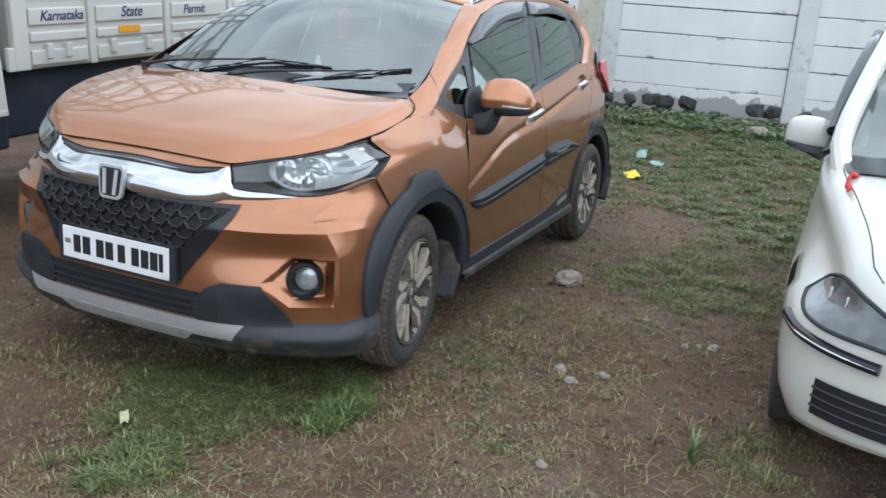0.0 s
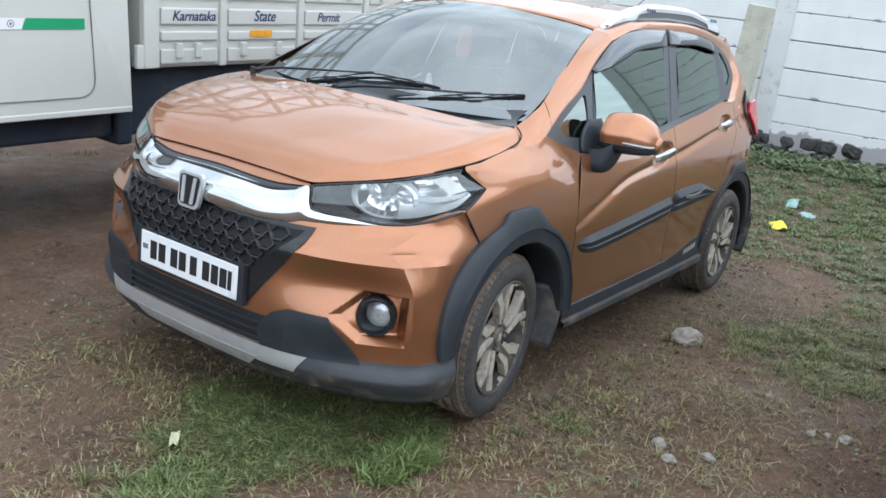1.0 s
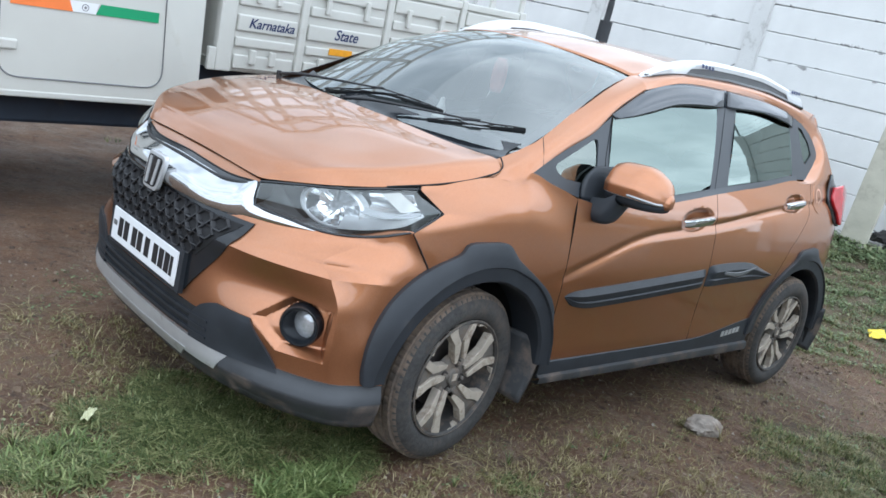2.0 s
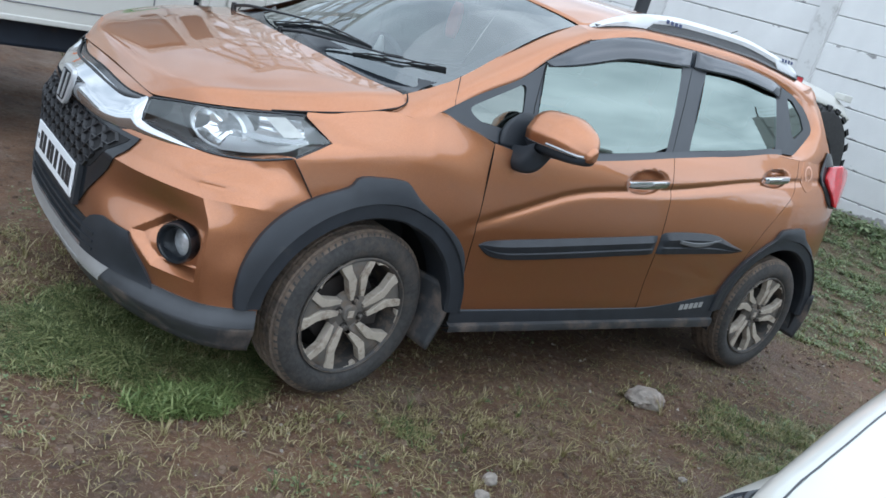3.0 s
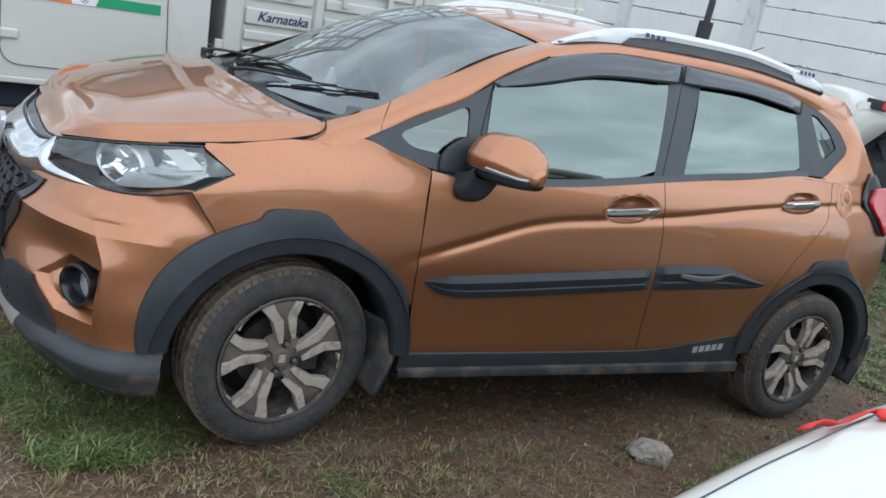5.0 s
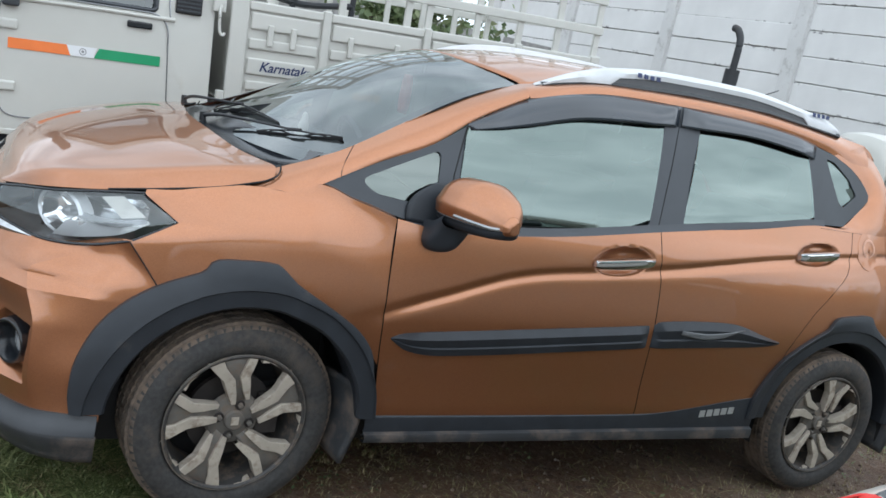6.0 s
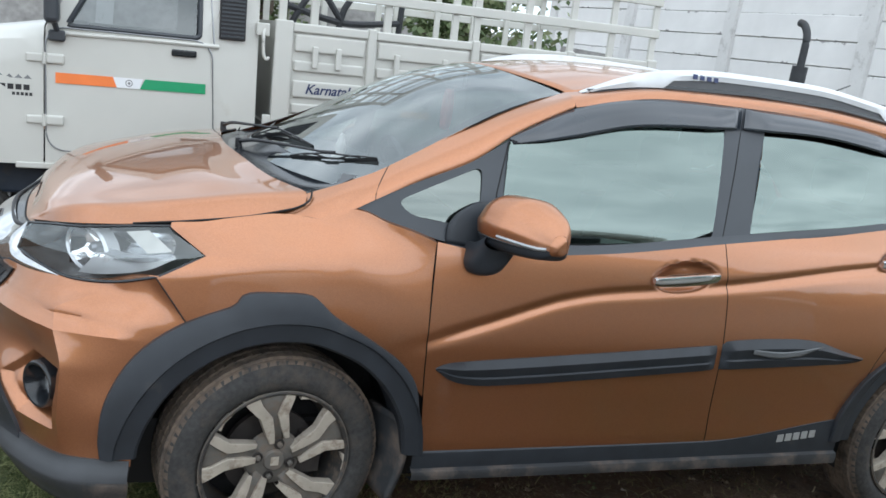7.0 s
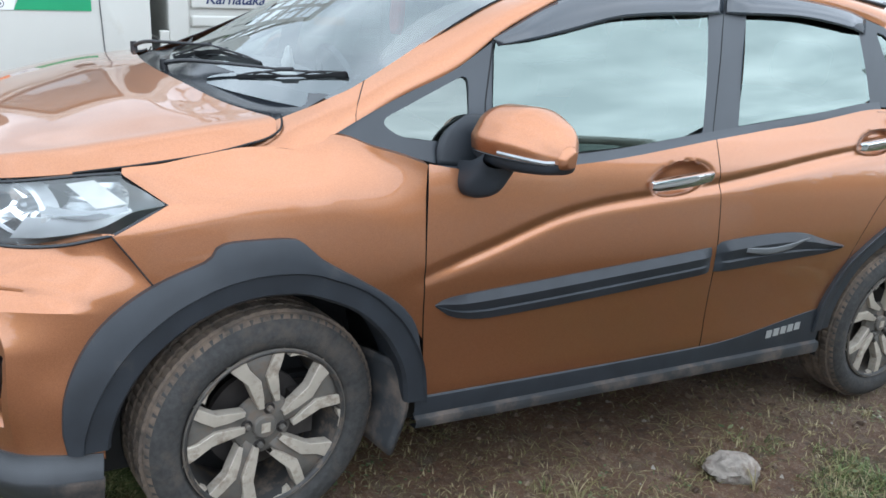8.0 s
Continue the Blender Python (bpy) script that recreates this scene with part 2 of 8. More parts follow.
CAR_WHITE = node_mat("white_car_paint", (0.6, 0.595, 0.55), 0.28, vary=0.03, scale=4, coat=0.6, dirt=(0.5, 0.46, 0.38), dirt_amount=0.02, dirt_scale=5)
CHASSIS = node_mat("dark_blue_chassis", (0.012, 0.02, 0.034), 0.6, vary=0.3, scale=7, dirt=(0.07, 0.06, 0.05), dirt_amount=0.2)
FLAG_ORANGE = node_mat("saffron_sticker", (0.82, 0.2, 0.045), 0.45, vary=0.05, scale=12)
FLAG_GREEN = node_mat("green_sticker", (0.01, 0.28, 0.115), 0.45, vary=0.05, scale=12)
NAVY_INK = node_mat("navy_lettering", (0.012, 0.025, 0.09), 0.5, vary=0.1, scale=20)
RED_CLOTH = node_mat("red_ribbon", (0.55, 0.03, 0.025), 0.75, vary=0.2, scale=30)
PALE_RIBBON = node_mat("faded_orange_ribbon", (0.6, 0.34, 0.24), 0.75, vary=0.15, scale=30)
TRACTOR_BLACK = node_mat("black_exhaust_paint", (0.02, 0.022, 0.026), 0.55, vary=0.3, scale=15, dirt=(0.08, 0.06, 0.05), dirt_amount=0.2)
TRACTOR_RUBBER = node_mat("black_tractor_rubber", (0.022, 0.022, 0.023), 0.8, vary=0.3, scale=30, bump=0.002, bump_scale=90)
ROCK = node_mat("pale_rock", (0.3, 0.265, 0.23), 0.9, vary=0.5, scale=16, bump=0.03, bump_scale=26, dirt=MUD, dirt_amount=0.42, dirt_scale=12)
BASALT = node_mat("dark_basalt_stone", (0.045, 0.042, 0.042), 0.9, vary=0.5, scale=8, bump=0.02, bump_scale=22)
YELLOW = node_mat("yellow_plastic_wrapper", (0.8, 0.6, 0.03), 0.35, vary=0.1, scale=40)
CYAN = node_mat("pale_plastic_scrap", (0.26, 0.4, 0.37), 0.4, vary=0.1, scale=40)
PAPER = node_mat("paper_scrap", (0.48, 0.48, 0.3), 0.7, vary=0.2, scale=40)
TWIG = node_mat("dry_twig", (0.2, 0.14, 0.09), 0.9, vary=0.3, scale=40)


# ---------- mesh helpers ----------
def part(name, bm, material, parent=None, label="", smooth=True, angle=35.0):
    me = bpy.data.meshes.new(name)
    bmesh.ops.recalc_face_normals(bm, faces=bm.faces) if len(bm.faces) < 60000 else None
    bm.to_mesh(me)
    bm.free()
    if isinstance(material, (list, tuple)):
        for mm in material:
            me.materials.append(mm)
    else:
        me.materials.append(material)
    ob = new(name, me)
    if smooth:
        me.shade_smooth()
        me.set_sharp_from_angle(angle=radians(angle))
    if parent is not None:
        ob.parent = parent
    if label:
        ob["label"] = label
    return ob


def thing(name, label, category, group="", at=(0, 0, 0)):
    e = new(name)
    e.empty_display_size = 0.1
    e.location = at
    return tagged(e, label, category, group)


def outward(ob, d):
    """Turns a pane's faces to the outside, which lies towards d."""
    if sum((p.normal.dot(Vector(d)) * p.area for p in ob.data.polygons), 0.0) < 0:
        ob.data.flip_normals()
    return ob


def solid(ob, t, offset=-1.0):
    s = ob.modifiers.new("shell", "SOLIDIFY")
    s.thickness, s.offset = t, offset
    return ob


def dark_rim(ob):
    """Colours the cut edge of a body panel near-black, as the shade of its gap."""
    bm = bmesh.new()
    bm.from_mesh(ob.data)
    for e in bm.edges:
        if e.is_boundary:
            e.smooth = False
    bm.to_mesh(ob.data)
    bm.free()
    ob.data.materials.append(CAVITY)
    ob.modifiers["shell"].material_offset_rim = 1
    return ob


def rounded(ob, w, seg=2):
    b = ob.modifiers.new("edge", "BEVEL")
    b.width, b.segments, b.limit_method, b.angle_limit = w, seg, "ANGLE", radians(35)
    return ob


def interp(pts, x):
    """Piecewise-linear table, softened by a cubic between its points."""
    pts = sorted(pts)
    if x <= pts[0][0]:
        return pts[0][1]
    if x >= pts[-1][0]:
        return pts[-1][1]
    for i in range(len(pts) - 1):
        if x <= pts[i + 1][0]:
            break
    x0, y0 = pts[i]
    x1, y1 = pts[i + 1]
    h = x1 - x0
    d = (y1 - y0) / h
    dl = (y0 - pts[i - 1][1]) / (x0 - pts[i - 1][0]) if i else d
    dr = (pts[i + 2][1] - y1) / (pts[i + 2][0] - x1) if i + 2 < len(pts) else d
    m0 = 0 if dl * d <= 0 else 2 * dl * d / (dl + d)
    m1 = 0 if dr * d <= 0 else 2 * dr * d / (dr + d)
    u = (x - x0) / h
    return (2 * u**3 - 3 * u**2 + 1) * y0 + (u**3 - 2 * u**2 + u) * h * m0 + (-2 * u**3 + 3 * u**2) * y1 + (u**3 - u**2) * h * m1


def spline(pts, n, even=True):
    """n points along a centripetal curve through pts."""
    P = [Vector(p) for p in pts]
    if len(P) == 1:
        return [P[0].copy() for _ in range(n)]
    k = [0.0]
    for a, b in zip(P, P[1:]):
        k.append(k[-1] + max((b - a).length, 1e-5) ** (1.0 if even else 0.5))
    out = []
    for j in range(n):
        s = k[-1] * j / (n - 1)
        i = 0
        while i < len(P) - 2 and s > k[i + 1]:
            i += 1
        h = k[i + 1] - k[i]
        u = (s - k[i]) / h
        d = (P[i + 1] - P[i]) / h
        m0 = d if i == 0 else (P[i + 1] - P[i - 1]) / (k[i + 1] - k[i - 1])
        m1 = d if i + 2 >= len(P) else (P[i + 2] - P[i]) / (k[i + 2] - k[i])
        out.append((2 * u**3 - 3 * u**2 + 1) * P[i] + (u**3 - 2 * u**2 + u) * h * m0 + (-2 * u**3 + 3 * u**2) * P[i + 1] + (u**3 - u**2) * h * m1)
    return out


def sheet(rows, bm=None):
    """A grid of faces over rows of points."""
    bm = bm or bmesh.new()
    V = [[bm.verts.new(p) for p in r] for r in rows]
    for a, b in zip(V, V[1:]):
        for i in range(len(a) - 1):
            q = [a[i], a[i + 1], b[i + 1], b[i]]
            try:
                bm.faces.new(q)
            except ValueError:
                pass
    bmesh.ops.remove_doubles(bm, verts=bm.verts, dist=1e-5)
    return bm


def loft(curves, nu, nv):
    """Smooth sheet through curves: nu points along each, nv rows across."""
    S = [spline(c, nu) for c in curves]
    cols = [spline([r[i] for r in S], nv) for i in range(nu)]
    return sheet([[cols[i][j] for i in range(nu)] for j in range(nv)])


def both_sides(curves, nu, nv):
    """As loft, for curves that run from the middle (y = 0) outwards, mirrored into a full panel."""
    S = []
    for c in curves:
        half = [Vector(p) for p in c]
        full = [Vector((p.x, -p.y, p.z)) for p in reversed(half[1:])] + half if abs(half[0].y) < 1e-6 else half
        S.append(full)
    return loft(S, nu, nv)


def flipped(bm):
    b2 = bm.copy()
    for v in b2.verts:
        v.co.y = -v.co.y
    bmesh.ops.reverse_faces(b2, faces=b2.faces)
    return b2


def pair(name, bm, material, parent, label="", thick=0.0, **kw):
    """The same panel on both flanks of a car."""
    b2 = flipped(bm)
    a = part(name, bm, material, parent, label, **kw)
    b = part(name, b2, material, parent, label, **kw)
    if thick:
        solid(a, thick, 0.0), solid(b, thick, 0.0)
        if material is ORANGE:
            dark_rim(a), dark_rim(b)
    return a, b


def box_bm(x0, x1, y0, y1, z0, z1, bm=None):
    bm = bm or bmesh.new()
    m = Matrix.LocRotScale(((x0 + x1) / 2, (y0 + y1) / 2, (z0 + z1) / 2), None, (abs(x1 - x0), abs(y1 - y0), abs(z1 - z0)))
    bmesh.ops.create_cube(bm, size=1, matrix=m)
    return bm


def tube(pts, r, bm=None, seg=8, closed_ends=True, taper=1.0):
    bm = bm or bmesh.new()
    P = [Vector(p) for p in pts]
    rings = []
    up = Vector((0, 0, 1))
    for i, p in enumerate(P):
        d = (P[min(i + 1, len(P) - 1)] - P[max(i - 1, 0)]).normalized()
        a = d.cross(up)
        a = d.cross(Vector((1, 0, 0))) if a.length < 0.05 else a
        a.normalize()
        b = d.cross(a)
        rr = r * (1 + (taper - 1) * i / max(1, len(P) - 1))
        rings.append([bm.verts.new(p + rr * (a * math.cos(t) + b * math.sin(t))) for t in (2 * math.pi * k / seg for k in range(seg))])
    for A, B in zip(rings, rings[1:]):
        for k in range(seg):
            bm.faces.new([A[k], A[(k + 1) % seg], B[(k + 1) % seg], B[k]])
    if closed_ends:
        bm.faces.new(rings[0]), bm.faces.new(rings[-1])
    return bm


def lathe(profile, seg=64, bm=None, centre=(0, 0, 0), cap=False):
    """Turns (radius, y) pairs round the y axis."""
    bm = bm or bmesh.new()
    c = Vector(centre)
    rings = [[bm.verts.new(c + Vector((r * math.cos(2 * math.pi * k / seg), y, r * math.sin(2 * math.pi * k / seg)))) for k in range(seg)] for r, y in profile]
    for A, B in zip(rings, rings[1:]):
        for k in range(seg):
            bm.faces.new([A[k], A[(k + 1) % seg], B[(k + 1) % seg], B[k]])
    if cap:
        bm.faces.new(rings[-1])
    return bm


def prism(poly, depth, place, bm=None):
    """A flat outline given thickness; place maps (u, v, w) to the world."""
    bm = bm or bmesh.new()
    A = [bm.verts.new(place(u, v, 0.0)) for u, v in poly]
    B = [bm.verts.new(place(u, v, depth)) for u, v in poly]
    bm.faces.new(A)
    bm.faces.new(list(reversed(B)))
    for i in range(len(poly)):
        j = (i + 1) % len(poly)
        bm.faces.new([A[i], A[j], B[j], B[i]])
    return bm


def holed(outline, holes, place):
    """A flat outline with openings, filled with triangles and laid on a surface."""
    bm = bmesh.new()
    for loop in [outline] + holes:
        vs = [bm.verts.new((u, v, 0)) for u, v in loop]
        for i in range(len(vs)):
            bm.edges.new((vs[i], vs[(i + 1) % len(vs)]))
    bmesh.ops.triangle_fill(bm, use_beauty=True, use_dissolve=False, edges=bm.edges)
    for v in bm.verts:
        v.co = place(v.co.x, v.co.y)
    return bm


def corner_loop(pts, r, seg=4):
    """A closed outline with its corners rounded by r."""
    P = [Vector((p[0], p[1])) for p in pts]
    out = []
    for i in range(len(P)):
        a, b, c = P[i - 1], P[i], P[(i + 1) % len(P)]
        ra = min(r, (a - b).length * 0.45)
        rc = min(r, (c - b).length * 0.45)
        s, e = b + (a - b).normalized() * ra, b + (c - b).normalized() * rc
        for k in range(seg + 1):
            u = k / seg
            q = (1 - u) ** 2 * s + 2 * u * (1 - u) * b + u * u * e
            out.append((q.x, q.y))
    return out


# ---------- ground ----------
def ground_height(x, y):
    """The yard: nearly level under the cars, rising gently towards the wall."""
    rise = 0.26 * max(0.0, min(1.0, (-2.6 - x) / 4.2)) ** 1.4 if x < -2.6 else 0.0
    far = max(abs(x), abs(y))
    fade = 1.0 if far < 9 else max(0.0, 1 - (far - 9) / 10)
    bump = 0.018 * noise.noise((x * 0.9, y * 0.9, 0.3)) + 0.012 * noise.noise((x * 3.1, y * 3.1, 4.0)) + 0.009 * noise.noise((x * 8, y * 8, 8.0))
    keep = min(1.0, min(math.hypot(x - cx, y - cy) for cx in (1.28, -1.28) for cy in (0.74, -0.74)) / 0.35)
    return rise * fade + (bump * (0.3 + 0.7 * keep) - 0.012) * fade


def grassiness(x, y):
    """Share of the ground that is grown over: a tuft bed before the car's nose, the yard's far end, the edges."""
    n = 0.5 * noise.noise((x * 1.7, y * 1.7, 2.0)) + 0.3 * noise.noise((x * 5.0, y * 5.0, 7.0))
    nose = 1.1 - math.hypot((x - 1.83 + 0.2 * (y - 0.4)) / 0.56, (y - 0.38) / 0.46) ** 2
    nose = max(nose, 0.95 - math.hypot((x - 2.48) / 0.19, (y - 0.42) / 0.17) ** 2)
    back = min(1.0, max(0.0, (-0.9 - x + 0.45 * (y - 1.5)) / 1.6))
    back = max(back, 1.0 - math.hypot((x + 0.75) / 0.75, (y - 1.55) / 0.62) ** 2 + 0.1) if y > 0.9 else back * 0.8
    track = math.exp(-(((y - 1.05) / 0.35) ** 2) - ((x + 2.0) / 1.3) ** 2)
    strip = 0.55 - abs(y - 1.0) * 2.2 if -0.6 < x < 1.6 else -1
    edge = 0.42 - math.hypot((x - 1.3) / 0.8, (y - 2.25) / 0.5) ** 2
    truckside = 0.85 - math.hypot((x + 1.0) / 2.2, (y + 5.6) / 1.2) ** 2
    return max(nose, back - 0.9 * track, 0.3 * strip, edge, truckside) + 0.75 * n - 0.12


def build_ground():
    m = bpy.data.materials.new("damp_earth")
    m.use_nodes = True
    n, l = m.node_tree.nodes, m.node_tree.links
    b = n["Principled BSDF"]
    c = n.new("ShaderNodeTexCoord")

    def nz(scale, detail=6, rough=0.6):
        t = n.new("ShaderNodeTexNoise")
        t.inputs["Scale"].default_value, t.inputs["Detail"].default_value, t.inputs["Roughness"].default_value = scale, detail, rough
        l.new(c.outputs["Object"], t.inputs["Vector"])
        return t.outputs["Fac"]

    def rng(v, a, bb, lo=0.0, hi=1.0):
        r = n.new("ShaderNodeMapRange")
        r.inputs["From Min"].default_value, r.inputs["From Max"].default_value = a, bb
        r.inputs["To Min"].default_value, r.inputs["To Max"].default_value = lo, hi
        l.new(v, r.inputs["Value"])
        return r.outputs[0]

    def mix(f, a, bb, mode="MIX"):
        x = n.new("ShaderNodeMix"); x.data_type = "RGBA"; x.blend_type = mode
        l.new(f, x.inputs["Factor"])
        for k, v in (("A", a), ("B", bb)):
            if isinstance(v, tuple):
                x.inputs[k].default_value = (*v, 1)
            else:
                l.new(v, x.inputs[k])
        return x.outputs["Result"]

    col = mix(rng(nz(1.3, 8), 0.35, 0.65), (0.088, 0.044, 0.022), (0.172, 0.091, 0.049))
    col = mix(rng(nz(0.55, 7), 0.52, 0.7, 0, 0.22), col, (0.14, 0.1, 0.073))
    col = mix(rng(nz(42, 3), 0.52, 0.66, 0, 0.45), col, (0.25, 0.17, 0.118))
    col = mix(rng(nz(120, 2), 0.6, 0.7, 0, 0.6), col, (0.32, 0.26, 0.21))
    grit = n.new("ShaderNodeMath"); grit.operation = "MULTIPLY"
    l.new(rng(nz(260, 2), 0.5, 0.6, 0, 0.75), grit.inputs[0])
    l.new(rng(nz(1.0, 8, 0.68), 0.5, 0.6), grit.inputs[1])
    col = mix(grit.outputs[0], col, (0.33, 0.28, 0.235))
    col = mix(rng(nz(17, 4), 0.56, 0.7, 0, 0.85), col, (0.05, 0.032, 0.023))
    col = mix(rng(nz(5.5, 8, 0.7), 0.5, 0.68, 0, 0.65), col, (0.066, 0.04, 0.026))
    col = mix(rng(nz(11, 7, 0.7), 0.55, 0.7, 0, 0.45), col, (0.25, 0.19, 0.14))
    at = n.new("ShaderNodeAttribute"); at.attribute_name = "grown"
    gcol = mix(rng(nz(24, 4), 0.4, 0.65), (0.045, 0.052, 0.02), (0.1, 0.085, 0.042))
    gf = n.new("ShaderNodeMath"); gf.operation = "MULTIPLY_ADD"; gf.inputs[1].default_value = 1.6
    l.new(at.outputs["Fac"], gf.inputs[0])
    l.new(rng(nz(9, 6), 0.3, 0.7, -0.75, 0.35), gf.inputs[2])
    cl = n.new("ShaderNodeClamp"); l.new(gf.outputs[0], cl.inputs[0])
    sc = n.new("ShaderNodeMath"); sc.operation = "MULTIPLY"; sc.inputs[1].default_value = 0.65
    l.new(cl.outputs[0], sc.inputs[0])
    col = mix(sc.outputs[0], col, gcol)
    l.new(col, b.inputs["Base Color"])
    l.new(rng(nz(2.1, 6), 0.35, 0.7, 0.62, 0.95), b.inputs["Roughness"])
    bp = n.new("ShaderNodeBump"); bp.inputs["Strength"].default_value, bp.inputs["Distance"].default_value = 1.0, 0.026
    l.new(nz(34, 9, 0.7), bp.inputs["Height"])
    bp3 = n.new("ShaderNodeBump"); bp3.inputs["Strength"].default_value, bp3.inputs["Distance"].default_value = 0.8, 0.06
    l.new(nz(8, 6, 0.6), bp3.inputs["Height"]); l.new(bp3.outputs[0], bp.inputs["Normal"])
    bp2 = n.new("ShaderNodeBump"); bp2.inputs["Strength"].default_value, bp2.inputs["Distance"].default_value = 0.7, 0.004
    l.new(nz(160, 4), bp2.inputs["Height"]); l.new(bp.outputs[0], bp2.inputs["Normal"])
    l.new(bp2.outputs[0], b.inputs["Normal"])

    def axis(lo, hi):
        near = list(np.arange(lo, hi + 1e-6, 0.05))
        far = [hi + d for d in (0.3, 0.8, 1.6, 3, 5, 8, 14, 30, 80, 250, 900)]
        return [lo - (f - hi) for f in reversed(far)] + near + far
    X, Y = axis(-7.6, 4.2), axis(-4.5, 5.0)
    verts = [(x, y, ground_height(x, y)) for y in Y for x in X]
    w = len(X)
    faces = [(j * w + i, j * w + i + 1, (j + 1) * w + i + 1, (j + 1) * w + i) for j in range(len(Y) - 1) for i in range(w - 1)]
    me = bpy.data.meshes.new("ground")
    me.from_pydata(verts, [], faces)
    me.materials.append(m)
    a = me.attributes.new("grown", "FLOAT", "POINT")
    a.data.foreach_set("value", [max(0.0, min(1.0, grassiness(v[0], v[1]))) for v in verts])
    me.shade_smooth()
    ob = new("ground", me)
    return tagged(ob, "damp brown earth yard with stony and grassy patches", "ground", kind="structure")


build_ground()

# ---------- precast compound wall ----------
WALL_JOINT = node_mat("grey_mortar", (0.3, 0.295, 0.285), 0.9, vary=0.3, scale=9, bump=0.004, bump_scale=60)
WALL_POST = node_mat("whitewashed_post", (0.58, 0.58, 0.57), 0.85, vary=0.07, scale=3.0, bump=0.004, bump_scale=45, dirt=(0.3, 0.29, 0.275), dirt_amount=0.24, dirt_scale=7)
WALL_RAW = node_mat("bare_concrete", (0.2, 0.19, 0.18), 0.9, vary=0.25, scale=6, bump=0.006, bump_scale=40)


def wear_paint():
    """Flaking along the panels' edges, where the whitewash has come off."""
    m = node_mat("flaking_whitewash", (0.66, 0.66, 0.65), 0.85, vary=0.07, scale=2.4, bump=0.004, bump_scale=45)
    n, l = m.node_tree.nodes, m.node_tree.links
    b = n["Principled BSDF"]
    c = n.new("ShaderNodeTexCoord")
    inf = n.new("ShaderNodeObjectInfo")
    add = n.new("ShaderNodeVectorMath"); add.operation = "ADD"
    mul = n.new("ShaderNodeMath"); mul.operation = "MULTIPLY"; mul.inputs[1].default_value = 40
    l.new(inf.outputs["Random"], mul.inputs[0])
    l.new(c.outputs["Object"], add.inputs[0]); l.new(mul.outputs[0], add.inputs[1])
    t = n.new("ShaderNodeTexNoise")
    t.inputs["Scale"].default_value, t.inputs["Detail"].default_value, t.inputs["Roughness"].default_value = 4.5, 10, 0.72
    l.new(add.outputs[0], t.inputs["Vector"])
    sep = n.new("ShaderNodeSeparateXYZ"); l.new(c.outputs["Object"], sep.inputs[0])
    ab = n.new("ShaderNodeMath"); ab.operation = "ABSOLUTE"; l.new(sep.outputs["Z"], ab.inputs[0])
    edge = n.new("ShaderNodeMapRange")
    edge.inputs["From Min"].default_value, edge.inputs["From Max"].default_value = 0.08, 0.17
    edge.inputs["To Min"].default_value, edge.inputs["To Max"].default_value = -0.12, 0.1
    l.new(ab.outputs[0], edge.inputs["Value"])
    sm = n.new("ShaderNodeMath"); sm.operation = "ADD"
    l.new(t.outputs["Fac"], sm.inputs[0]); l.new(edge.outputs[0], sm.inputs[1])
    th = n.new("ShaderNodeMapRange")
    th.inputs["From Min"].default_value, th.inputs["From Max"].default_value = 0.632, 0.67
    l.new(sm.outputs[0], th.inputs["Value"])
    mx = n.new("ShaderNodeMix"); mx.data_type = "RGBA"
    old = b.inputs["Base Color"].links[0].from_socket
    l.new(th.outputs[0], mx.inputs["Factor"]); l.new(old, mx.inputs["A"])
    mx.inputs["B"].default_value = (0.27, 0.265, 0.26, 1)
    l.new(mx.outputs["Result"], b.inputs["Base Color"])
    return m


WALL_WORN = wear_paint()


def torn_base():
    """Lowest course: the whitewash has come away from its lower part in a ragged line."""
    m = wear_paint()
    m.name = "torn_whitewash"
    n, l = m.node_tree.nodes, m.node_tree.links
    b = n["Principled BSDF"]
    c = n.new("ShaderNodeTexCoord")
    sep = n.new("ShaderNodeSeparateXYZ"); l.new(c.outputs["Object"], sep.inputs[0])
    t = n.new("ShaderNodeTexNoise")
    t.inputs["Scale"].default_value, t.inputs["Detail"].default_value, t.inputs["Roughness"].default_value = 4.0, 9, 0.65
    l.new(c.outputs["Object"], t.inputs["Vector"])
    k = n.new("ShaderNodeMath"); k.operation = "MULTIPLY_ADD"; k.inputs[1].default_value = -0.42; k.inputs[2].default_value = 0.13
    l.new(t.outputs["Fac"], k.inputs[0])
    s = n.new("ShaderNodeMath"); s.operation = "ADD"; l.new(sep.outputs["Z"], s.inputs[0]); l.new(k.outputs[0], s.inputs[1])
    th = n.new("ShaderNodeMapRange")
    th.inputs["From Min"].default_value, th.inputs["From Max"].default_value = -0.02, -0.035
    l.new(s.outputs[0], th.inputs["Value"])
    mx = n.new("ShaderNodeMix"); mx.data_type = "RGBA"
    old = b.inputs["Base Color"].links[0].from_socket
    l.new(th.outputs[0], mx.inputs["Factor"]); l.new(old, mx.inputs["A"])
    mx.inputs["B"].default_value = (0.33, 0.325, 0.32, 1)
    l.new(mx.outputs["Result"], b.inputs["Base Color"])
    return m


def panel_mesh(w, h, t, name, mat=None):
    bm = box_bm(-w / 2, w / 2, -t / 2, t / 2, -h / 2, h / 2)
    bmesh.ops.bevel(bm, geom=[e for e in bm.edges], offset=0.008, segments=1, affect="EDGES")
    me = bpy.data.meshes.new(name)
    bm.to_mesh(me); bm.free()
    me.materials.append(mat or WALL_WORN)
    return me


